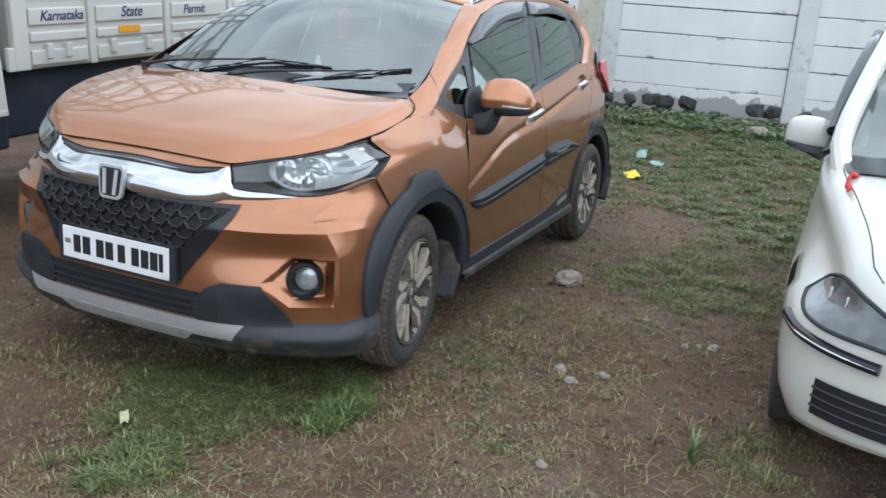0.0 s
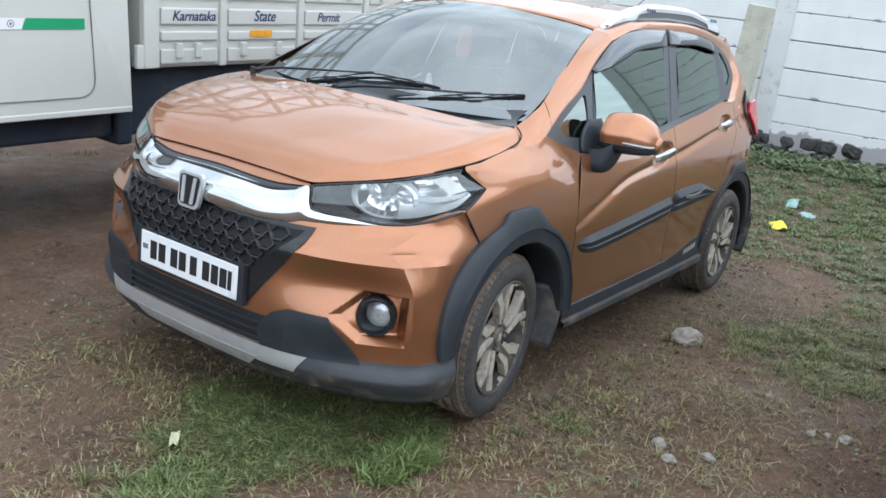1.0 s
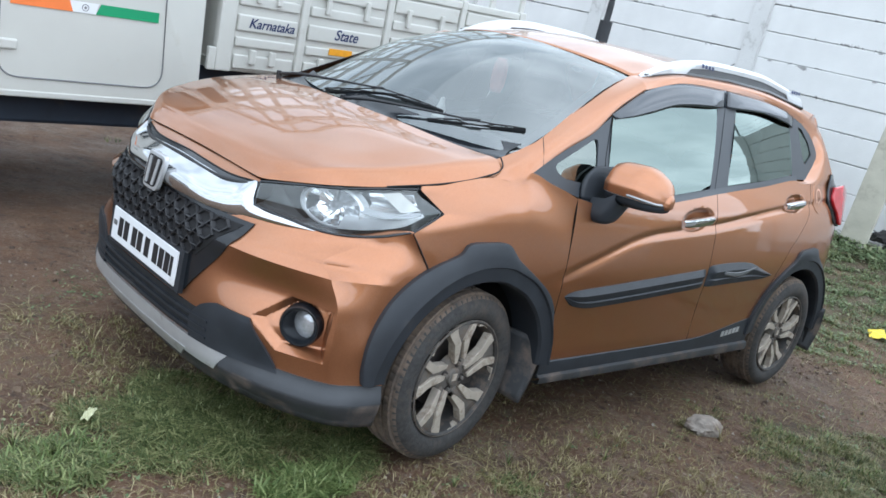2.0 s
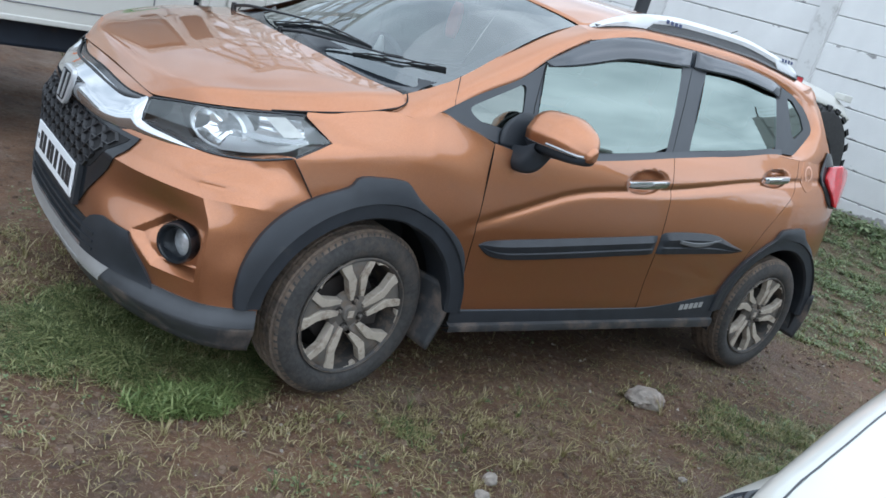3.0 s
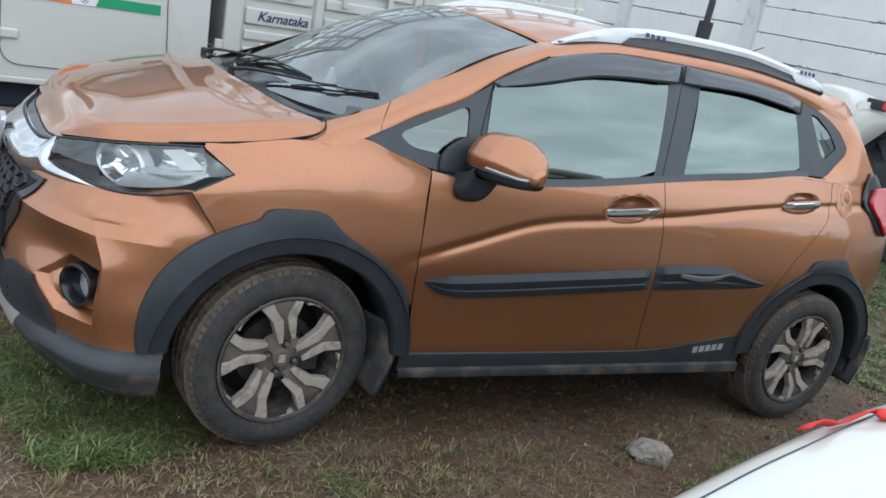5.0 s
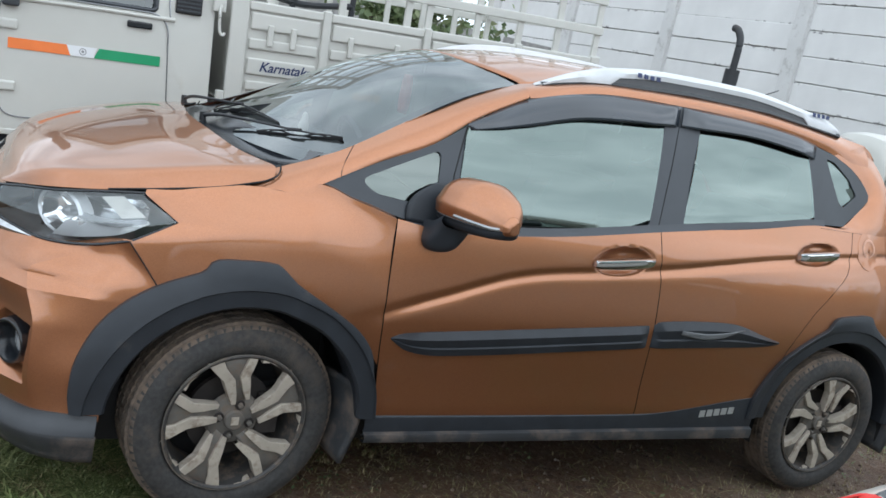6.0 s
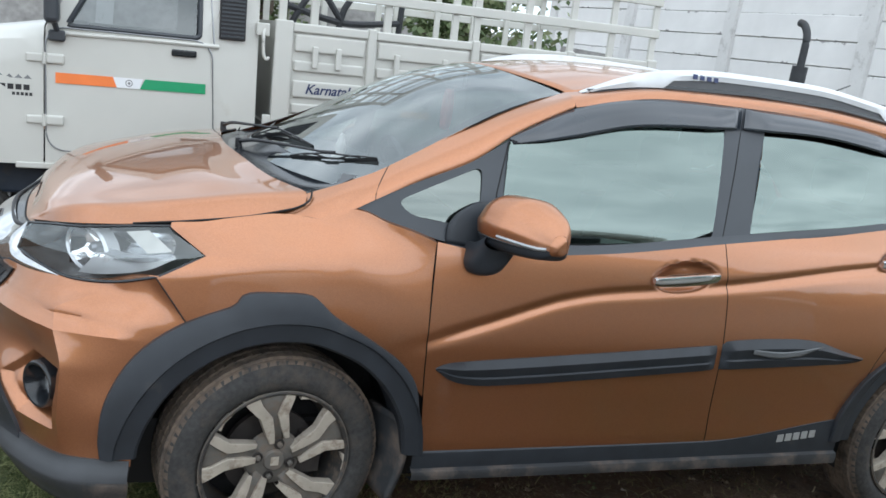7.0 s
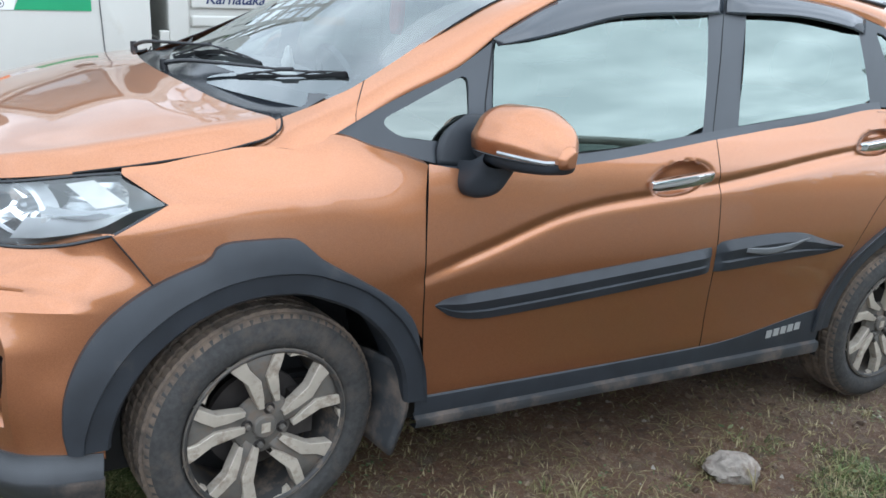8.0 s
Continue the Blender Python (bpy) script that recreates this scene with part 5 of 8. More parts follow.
def lamp_line(P):
    """Curved along the lamp, straight over the last stretch to its pointed end."""
    c = spline(P[:5], 34)
    return c + [c[-1].lerp(Vector(P[5]), k / 6) for k in range(1, 7)]


L_TOP, L_MID, L_LOW = lamp_line(L_TOP), lamp_line(L_MID), lamp_line(L_LOW)
for sgn in (1, -1):
    inner = lambda P, d: [tuple(Vector(p) - Vector((0.75, 0.55, 0)) * d) for p in P]
    toward = lambda P, k: [tuple(Vector(p).lerp(Vector(m), k)) for p, m in zip(P, L_MID)]
    well = loft([inner(L_TOP, 0.006), inner(toward(L_TOP, 0.1), 0.11), inner(L_MID, 0.16), inner(toward(L_LOW, 0.1), 0.11), inner(L_LOW, 0.006)], 40, 20)
    lens = loft([L_TOP, L_MID, L_LOW], 40, 10)
    rim = tube(L_TOP[:-1] + L_LOW[::-1] + L_TOP[:1], 0.0045, seg=6)
    c1 = Vector((1.808, 0.586, 0.868))
    ax = Vector((0.86, 0.5, 0.0)).normalized()
    sx = Vector((0, 0, 1)).cross(ax).normalized()
    sz = ax.cross(sx)

    def dish(c, r, prof, n=28, squash=1.0, flat=()):
        bm = bmesh.new()
        rg = [[bm.verts.new(c + (sx * math.cos(2 * math.pi * k / n) + sz * math.sin(2 * math.pi * k / n) * squash) * r * q + ax * h) for k in range(n)] for q, h in prof]
        for A, B in zip(rg, rg[1:]):
            for k in range(n):
                bm.faces.new([A[k], A[(k + 1) % n], B[(k + 1) % n], B[k]])
        bm.faces.new(rg[-1])
        return bm
    bowl = dish(c1, 0.092, [(1.02, 0.0), (0.95, -0.004), (0.72, -0.03), (0.36, -0.046), (0.14, -0.05)], n=20, squash=0.72)
    fr = random.Random(8)
    for v in bowl.verts:
        v.co += ax * fr.uniform(-0.005, 0.005)
    ring = dish(c1, 0.1, [(1.18, -0.03), (1.1, 0.0), (1.0, 0.006), (0.93, 0.0)], squash=0.62)
    bmesh.ops.delete(ring, geom=[f for f in ring.faces if len(f.verts) > 4], context="FACES_ONLY")
    bulb = dish(c1 - ax * 0.05, 0.016, [(1, 0), (1, 0.03), (0.5, 0.04)], n=14)
    c2 = Vector((1.655, 0.712, 0.902))
    cell = loft([[(1.755, 0.635, 0.93), (1.68, 0.69, 0.945), (1.61, 0.722, 0.955)], [(1.70, 0.64, 0.9), (1.64, 0.68, 0.912), (1.59, 0.72, 0.93)], [(1.775, 0.665, 0.845), (1.69, 0.735, 0.86), (1.6, 0.765, 0.9)]], 12, 9)
    blade = loft([[(1.715, 0.692, 0.945), (1.66, 0.714, 0.958)], [(1.66, 0.738, 0.9), (1.6, 0.76, 0.915)]], 5, 4)
    strip = loft([[(1.825, 0.655, 0.818), (1.76, 0.705, 0.83), (1.66, 0.762, 0.862), (1.59, 0.772, 0.9)], [(1.79, 0.635, 0.858), (1.74, 0.68, 0.868), (1.66, 0.735, 0.886), (1.595, 0.765, 0.907)]], 24, 4)
    bar = loft([[(1.76, 0.668, 0.892), (1.68, 0.728, 0.893), (1.6, 0.764, 0.91)], [(1.768, 0.674, 0.876), (1.685, 0.737, 0.874), (1.598, 0.768, 0.898)]], 16, 4)
    parts = [well, lens, rim, bowl, ring, bulb, cell, blade, strip, bar]
    if sgn < 0:
        parts = [flipped(p) for p in parts]
    head = part("headlamp", parts[0], LAMP_WELL, car, "clear multi-reflector headlamp")
    ln = part("lamp_lens", parts[1], LAMP_GLASS, head)
    ln.visible_shadow = False
    outward(ln, (0.8, 0.6 * sgn, 0))
    part("lamp_rim", parts[2], GLOSS_BLACK, head)
    part("reflector_bowl", parts[3], LAMP_MIRROR, head, smooth=False)
    part("reflector_ring", parts[4], REFLECTOR, head)
    part("bulb", parts[5], LAMP_GREY, head)
    part("indicator_cell", parts[6], LAMP_MIRROR, head, smooth=False)
    part("lamp_bar", parts[9], LAMP_WELL, head)
    part("light_blade", parts[7], TOY_WHITE, head)
    part("lower_strip", parts[8], REFLECTOR, head)

# tail lamps: six-cornered, standing proud of the quarter, with a black edge in front
tl = loft([[(-1.505, 0.722, 1.157), (-1.61, 0.715, 1.174), (-1.69, 0.69, 1.163)],
           [(-1.478, 0.738, 1.09), (-1.63, 0.732, 1.1), (-1.752, 0.688, 1.128)],
           [(-1.56, 0.756, 1.015), (-1.635, 0.752, 1.018), (-1.7, 0.728, 1.03)],
           [(-1.618, 0.764, 0.958), (-1.628, 0.765, 0.955), (-1.64, 0.762, 0.957)]], 18, 18)
pair("tail_lamp", tl, RED_LENS, car, "red tail lamp", thick=0.02)
tk = loft([[(-1.475, 0.688, 1.222), (-1.54, 0.672, 1.215), (-1.6, 0.655, 1.19)],
           [(-1.432, 0.727, 1.095), (-1.5, 0.727, 1.1), (-1.6, 0.72, 1.11)],
           [(-1.51, 0.742, 1.01), (-1.56, 0.748, 1.01), (-1.65, 0.735, 1.01)],
           [(-1.6, 0.757, 0.945), (-1.62, 0.757, 0.945), (-1.64, 0.755, 0.945)]], 10, 16)
pair("tail_lamp_edge", tk, GLOSS_BLACK, car, thick=0.008)

# ---------- cladding ----------
F_OUT = [(1.742, 0.368), (1.75, 0.42), (1.742, 0.51), (1.7, 0.61), (1.64, 0.682), (1.549, 0.745), (1.46, 0.785), (1.435, 0.797), (1.412, 0.828), (1.33, 0.838), (1.235, 0.836), (1.2, 0.812), (1.165, 0.782), (1.037, 0.708), (0.945, 0.645), (0.892, 0.575), (0.87, 0.47), (0.853, 0.36)]
R_OUT = [(-0.79, 0.36), (-0.8, 0.452), (-0.835, 0.53), (-0.89, 0.612), (-0.96, 0.67), (-1.041, 0.722), (-1.11, 0.76), (-1.135, 0.795), (-1.16, 0.81), (-1.25, 0.822), (-1.36, 0.824), (-1.395, 0.79), (-1.43, 0.765), (-1.53, 0.71), (-1.62, 0.62), (-1.67, 0.52), (-1.69, 0.42), (-1.69, 0.33)]


def nose_side(x, z):
    """Half width of the bumper's side at a length x."""
    lo, hi = 0.7, 1.0
    for _ in range(18):
        m = (lo + hi) / 2
        if nose_at(m, z).x > x:
            lo = m
        else:
            hi = m
    return nose_at(lo, z).y


def arch_trim(outline, cx):
    rows = []
    for x, z in outline:
        a = math.atan2(z - HUB_Z, x - cx)
        ix, iz = cx + 0.378 * math.cos(a), HUB_Z + 0.378 * math.sin(a)
        if z < HUB_Z + 0.06:
            iz = z
            ix = cx + math.copysign(0.372, x - cx)
        yo = flank(min(max(x, -1.7), 1.62), max(z, 0.36))
        if x > 1.58:
            yo = max(yo, nose_side(x, z) + 0.001)
        yi = 0.838 if cx > 0 else 0.8
        low = z < HUB_Z + 0.06
        on = lambda rad: (cx + math.copysign(rad - 0.006, x - cx), z) if low else (cx + rad * math.cos(a), HUB_Z + rad * math.sin(a))
        r = [Vector((x, yo - 0.004, z)), Vector((x, yo + 0.015, z))]
        lip = on(0.44)
        r.append(Vector((x + (lip[0] - x) * 0.1, yo + (yi - yo) * 0.1 + 0.019, z + (lip[1] - z) * 0.1)))
        r.append(Vector((x + (lip[0] - x) * 0.6, yo + (yi - yo) * 0.6 + 0.02, z + (lip[1] - z) * 0.6)))
        for rad, d in ((0.44, 0.018), (0.435, 0.01), (0.387, 0.007), (0.379, -0.004), (0.379, -0.14)):
            p = on(rad)
            r.append(Vector((p[0], yi + d, p[1])))
        rows.append(r)
    dense = [spline([r[k] for r in rows], 70) for k in range(len(rows[0]))]
    return sheet(dense)


pair("front_arch_cladding", arch_trim(F_OUT, FRONT_X), BLACK_TRIM, car, "black wheel-arch cladding")
pair("rear_arch_cladding", arch_trim(R_OUT, REAR_X), BLACK_TRIM, car, "black wheel-arch cladding")
# arch liners, coloured near-black as the shade round the wheels
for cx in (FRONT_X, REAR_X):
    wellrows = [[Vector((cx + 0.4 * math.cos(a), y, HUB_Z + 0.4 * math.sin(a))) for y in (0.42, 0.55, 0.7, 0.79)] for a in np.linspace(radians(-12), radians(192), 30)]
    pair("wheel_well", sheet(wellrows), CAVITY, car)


def skirt(lo, hi, out, nx=40):
    rows = []
    for i in range(nx + 1):
        x = 0.868 - (0.868 + 0.83) * i / nx
        a, b = lo(x), hi(x)
        y0 = flank(x, 0.4)
        rows.append([Vector((x, y0 - 0.02, a)), Vector((x, y0 + out, a + 0.006)), Vector((x, y0 + out + 0.003, (a + b) / 2)), Vector((x, y0 + out, b - 0.008)), Vector((x, y0 - 0.006, b))])
    return sheet(rows)


pair("sill_panel", skirt(lambda x: 0.29, lambda x: sill(x) + 0.006, 0.002), BLACK_TRIM, car, "black sill panel")
pair("sill_step", skirt(lambda x: 0.272, lambda x: interp([(-0.83, 0.325), (0.868, 0.312)], x), 0.018), BLACK_DIRTY, car, "dusty black sill step")
for s in (1, -1):
    for k in range(5):
        x = -0.535 - 0.037 * k
        part("badge_bar", prism([(0, 0), (0.028, 0.002), (0.028, 0.03), (0, 0.028)], 0.0015, lambda u, v, w, x=x, k=k: Vector((x - u, s * (flank(x, 0.4) + 0.0055 + w), 0.364 + v + 0.0035 * k))), SILVER, car, smooth=False)


def moulding(top, low, n=40, ridge=True):
    T, B = spline([(x, 0, z) for x, z in top], n), spline([(x, 0, z) for x, z in low], n)
    rows = []
    for i in range(n):
        e = min(1.0, min(i / 3.0, (n - 1 - i) / 1.5) + 0.15)
        r = []
        for v, h in ((0, -0.003), (0.02, 0.006), (0.27, 0.025), (0.33, 0.024), (0.6, 0.016), (0.65, 0.021), (0.93, 0.014), (1, -0.003)):
            p = T[i].lerp(B[i], v)
            r.append(Vector((p.x, flank(p.x, p.z) + (h if h < 0 else h * e), p.z)))
        rows.append(r)
    return sheet(rows)


pair("door_moulding", moulding([(0.84, 0.632), (0.8, 0.65), (0.5, 0.676), (0.0, 0.715), (-0.17, 0.729)], [(0.838, 0.626), (0.78, 0.589), (0.66, 0.575), (0.0, 0.622), (-0.176, 0.637)]), BLACK_TRIM, car, "black rubbing strip with a raised rib")
pair("door_moulding", moulding([(-0.19, 0.73), (-0.21, 0.744), (-0.42, 0.757), (-0.6, 0.752), (-0.74, 0.718), (-0.845, 0.692)], [(-0.194, 0.637), (-0.22, 0.637), (-0.42, 0.647), (-0.62, 0.658), (-0.76, 0.67), (-0.85, 0.688)]), BLACK_TRIM, car, "black rubbing strip with a pointed end")
fin = loft([[(-0.31, 0, 0.722), (-0.45, 0, 0.716), (-0.62, 0, 0.738)], [(-0.31, 0, 0.706), (-0.42, 0, 0.692), (-0.52, 0, 0.702)]], 14, 5)
for v in fin.verts:
    v.co.y = flank(v.co.x, v.co.z) + 0.024
pair("moulding_insert", fin, node_mat("moulding_grey", (0.12, 0.125, 0.13), 0.4, 0.2, vary=0.1), car, thick=0.004)

# mud flaps
for cx, s0 in ((0.945, 1), (-1.66, 1)):
    fl = loft([[(cx + 0.02, 0.66, 0.46), (cx - 0.05, 0.83, 0.46)], [(cx + 0.01, 0.66, 0.33), (cx - 0.05, 0.835, 0.33)], [(cx + 0.02, 0.67, 0.21), (cx - 0.02, 0.825, 0.195)]], 8, 12)
    pair("mud_flap", fl, BLACK_DIRTY, car, "muddy rubber flap", thick=0.014)


# ---------- handles, filler cap, mirrors, wipers ----------
def handle(x0, z0, x1, z1):
    cx, cz = (x0 + x1) / 2, (z0 + z1) / 2
    slope = (z1 - z0) / (x1 - x0)
    grip = bmesh.new()
    rows = []
    for i in range(17):
        u = i / 16
        x, z = x0 + (x1 - x0) * u, z0 + (z1 - z0) * u
        e = math.sin(math.pi * min(1, max(0, u))) ** 0.35 if 0 < u < 1 else 0.15
        hgt = 0.021 * (0.55 + 0.45 * e)
        out = 0.014 + 0.018 * e
        y = flank(x, z)
        rows.append([Vector((x, y + 0.002, z - hgt)), Vector((x, y + out * 0.85, z - hgt * 0.8)), Vector((x, y + out, z)), Vector((x, y + out * 0.9, z + hgt * 0.7)), Vector((x, y + out * 0.4, z + hgt)), Vector((x, y + 0.002, z + hgt * 0.9))])
    sheet(rows, grip)
    return grip


for x0, z0, x1, z1, doors in ((0.128, 0.93, -0.128, 0.957, front_doors), (-0.872, 1.036, -1.1, 1.06, rear_doors)):
    grip = handle(x0, z0, x1, z1)
    g2 = flipped(grip)
    for d, gg in ((doors[0], grip), (doors[1], g2)):
        part("door_handle", gg, CHROME, d, "chrome door handle")
cap = bmesh.new()
rg = [[cap.verts.new((lambda x, z: Vector((x, flank(x, z) + h, z)))(-1.295 + 0.068 * q * math.cos(2 * math.pi * k / 32), 1.092 + 0.08 * q * math.sin(2 * math.pi * k / 32))) for k in range(32)] for q, h in ((1.0, 0.001), (0.97, 0.004), (0.5, 0.005), (0.1, 0.005))]
for A, B in zip(rg, rg[1:]):
    for k in range(32):
        cap.faces.new([A[k], A[(k + 1) % 32], B[(k + 1) % 32], B[k]])
part("fuel_flap", cap, ORANGE, car)
st = bmesh.new()
rg = [[st.verts.new((lambda x, z: Vector((x, flank(x, z) + 0.0065, z)))(-1.297 + r * math.cos(2 * math.pi * k / 24), 1.1 + r * math.sin(2 * math.pi * k / 24))) for k in range(24)] for r in (0.04, 0.03)]
for k in range(24):
    st.faces.new([rg[0][k], rg[0][(k + 1) % 24], rg[1][(k + 1) % 24], rg[1][k]])
part("fuel_sticker", st, PALE_RIBBON, car, "round faded sticker")

CAP_LINE = [(-1, -0.55), (-1.02, 0.45), (-0.8, 0.86), (-0.3, 1.0), (0.25, 0.95), (0.68, 0.62), (0.95, 0.08), (1.0, -0.02), (0.97, -0.3), (0.93, -0.52)]
LOW_LINE = [(0.93, -0.56), (0.86, -0.78), (0.6, -0.95), (0.0, -1.0), (-0.7, -0.97), (-0.98, -0.8), (-1, -0.55)]


def mirror_ring(line, v, s, grow=1.0):
    """One section of the mirror housing, v from the door (0) to the tip (1)."""
    wide = interp([(0, 0.078), (0.15, 0.088), (0.5, 0.088), (0.8, 0.07), (0.93, 0.05), (1, 0.026)], v) * grow
    tall = interp([(0, 0.07), (0.15, 0.08), (0.5, 0.083), (0.8, 0.068), (0.93, 0.052), (1, 0.03)], v) * grow
    cx = interp([(0, 0.7), (0.5, 0.668), (1, 0.605)], v)
    cz = interp([(0, 1.088), (0.5, 1.088), (0.8, 1.076), (1, 1.06)], v)
    return [Vector((cx + px * wide, s * (0.818 + 0.18 * v), cz + pz * tall)) for px, pz in line]


def mirror_end(ring, s, out):
    m = sum(ring, Vector()) / len(ring)
    return [m + Vector((0, s * out, 0)) for _ in ring]


for s in (1, -1):
    NV = 18
    cap_rows = [mirror_ring(CAP_LINE, j / NV, s) for j in range(NV + 1)]
    whole = lambda v: mirror_ring(CAP_LINE[1:] + LOW_LINE + CAP_LINE[1:2], v, s)
    capb = sheet([spline(r, 40) for r in cap_rows])
    low = sheet([spline(mirror_ring(LOW_LINE, j / NV, s, 0.97), 20) for j in range(NV + 1)])
    mir = part("door_mirror", capb, ORANGE, car, "orange door mirror on a black foot", angle=28)
    part("mirror_base", low, BLACK_TRIM, mir)
    part("mirror_inner", sheet([mirror_end(whole(0.0), s, 0.002), whole(0.0)]), BLACK_TRIM, mir, smooth=False)
    part("mirror_tip", sheet([whole(1.0), [p + Vector((-0.004, s * 0.01, -0.002)) for p in mirror_ring(CAP_LINE[1:] + LOW_LINE + CAP_LINE[1:2], 1.0, s, 0.7)], mirror_end(whole(1.0), s, 0.013)]), ORANGE, mir)
    part("turn_signal", tube([mirror_ring([(0.945, -0.5)], v, s)[0] + Vector((0.001, 0, 0)) for v in np.linspace(0.06, 0.99, 14)], 0.0022, seg=6), GLOSS_BLACK, mir)
    part("signal_lens", tube([mirror_ring([(0.97, -0.38)], v, s)[0] + Vector((0.0, 0, 0)) for v in np.linspace(0.5, 0.98, 10)], 0.005, seg=6, taper=1.2), LAMP_GREY, mir)
    foot = loft([[(0.79, s * 0.782, 1.01), (0.8, s * 0.786, 0.955), (0.785, s * 0.79, 0.925), (0.74, s * 0.79, 0.92), (0.7, s * 0.79, 0.935), (0.69, s * 0.782, 1.0), (0.79, s * 0.782, 1.01)],
                 [(0.78, s * 0.835, 1.02), (0.79, s * 0.845, 0.962), (0.775, s * 0.848, 0.935), (0.735, s * 0.858, 0.93), (0.695, s * 0.855, 0.945), (0.685, s * 0.845, 1.0), (0.78, s * 0.835, 1.02)],
                 [(0.765, s * 0.875, 1.05), (0.775, s * 0.88, 1.03), (0.76, s * 0.89, 1.015), (0.71, s * 0.89, 1.01), (0.67, s * 0.885, 1.015), (0.66, s * 0.875, 1.05), (0.765, s * 0.875, 1.05)]], 36, 12)
    part("mirror_foot", foot, BLACK_TRIM, mir)
    sail = loft([[(0.85, s * 0.785, 1.0), (0.66, s * 0.787, 0.985)], [(0.848, s * 0.774, 1.045), (0.65, s * 0.784, 1.045)], [(0.82, s * 0.764, 1.085), (0.65, s * 0.77, 1.09)], [(0.76, s * 0.749, 1.12), (0.66, s * 0.753, 1.125)]], 10, 14)
    solid(part("mirror_sail", sail, BLACK_TRIM, mir), 0.012, 0.0)


def screen_point(v, y):
    """On the windscreen: v from its foot (0) to its head (1)."""
    cols = [spline(c, 31) for c in ws]
    k = min(30, abs(y) / interp([(0, 0.676), (0.33, 0.63), (0.67, 0.584), (1, 0.537)], v) * 30)
    i = int(k)
    i = min(i, 29)
    col = spline([r[i].lerp(r[i + 1], k - i) for r in cols], 41)
    f = v * 40
    j = min(39, int(f))
    p = col[j].lerp(col[j + 1], f - j)
    return Vector((p.x, y, p.z))


def on_screen(x, y, lift=0.0):
    """The point of the windscreen over (x, y), lifted off the glass."""
    lo, hi = 0.0, 1.0
    for _ in range(18):
        m = (lo + hi) / 2
        if screen_point(m, y).x > x:
            lo = m
        else:
            hi = m
    return screen_point(lo, y) + Vector((0.5 * lift, 0, 0.87 * lift))


def wiper(root_end, tip_end, pivot):
    """Rubber blade held by a bowed frame with two yokes, and the arm that carries it."""
    n = 12
    line = [(root_end[0] + (tip_end[0] - root_end[0]) * k / n, root_end[1] + (tip_end[1] - root_end[1]) * k / n) for k in range(n + 1)]
    rows = []
    for x, y in line:
        p0, p1 = on_screen(x, y, 0.001), on_screen(x, y, 0.012)
        rows.append([p0 - Vector((0.002, 0, 0)), p1 - Vector((0.004, 0, 0)), p1 + Vector((0.004, 0, 0.001)), p0 + Vector((0.002, 0, 0))])
    wip = part("wiper", sheet(rows), INK, car, "black windscreen wiper")
    high = lambda k, h: on_screen(*line[k], h)
    part("wiper_frame", tube(spline([high(2, 0.016), high(4, 0.023), high(6, 0.027), high(8, 0.023), high(10, 0.016)], 20), 0.003, seg=6), INK, wip)
    for c in (3, 9):
        part("wiper_yoke", tube(spline([high(c - 3 if c == 3 else c - 2, 0.012), high(c, 0.021), high(c + 2 if c == 3 else c + 3, 0.012)], 12), 0.0026, seg=6), INK, wip)
    mid = high(6, 0.03)
    along = (high(8, 0.03) - high(4, 0.03)).normalized()
    part("wiper_clip", tube([mid - along * 0.03, mid - along * 0.01, mid + along * 0.022], 0.0058, seg=8), INK, wip)
    base = Vector(pivot)
    arm = tube(spline([base, base.lerp(mid, 0.22) + Vector((0.012, 0, 0.01)), base.lerp(mid, 0.5) + Vector((0.01, 0, 0.008)), mid - along * 0.02], 18), 0.0075, seg=8, taper=0.42)
    part("wiper_arm", arm, INK, wip)
    part("pivot_cap", tube([base - Vector((0, 0, 0.02)), base + Vector((0.004, 0, 0.012))], 0.013, seg=14, taper=0.8), INK, wip)


wiper((1.215, 0.285), (1.03, 0.6), (1.33, -0.1, 1.118))
wiper((1.26, -0.34), (1.15, 0.285), (1.325, -0.58, 1.118))

# ---------- wheels ----------
TYRE_P = [(0.205, 0.06), (0.222, 0.083), (0.238, 0.096), (0.262, 0.101), (0.285, 0.097), (0.3, 0.088), (0.309, 0.079)]


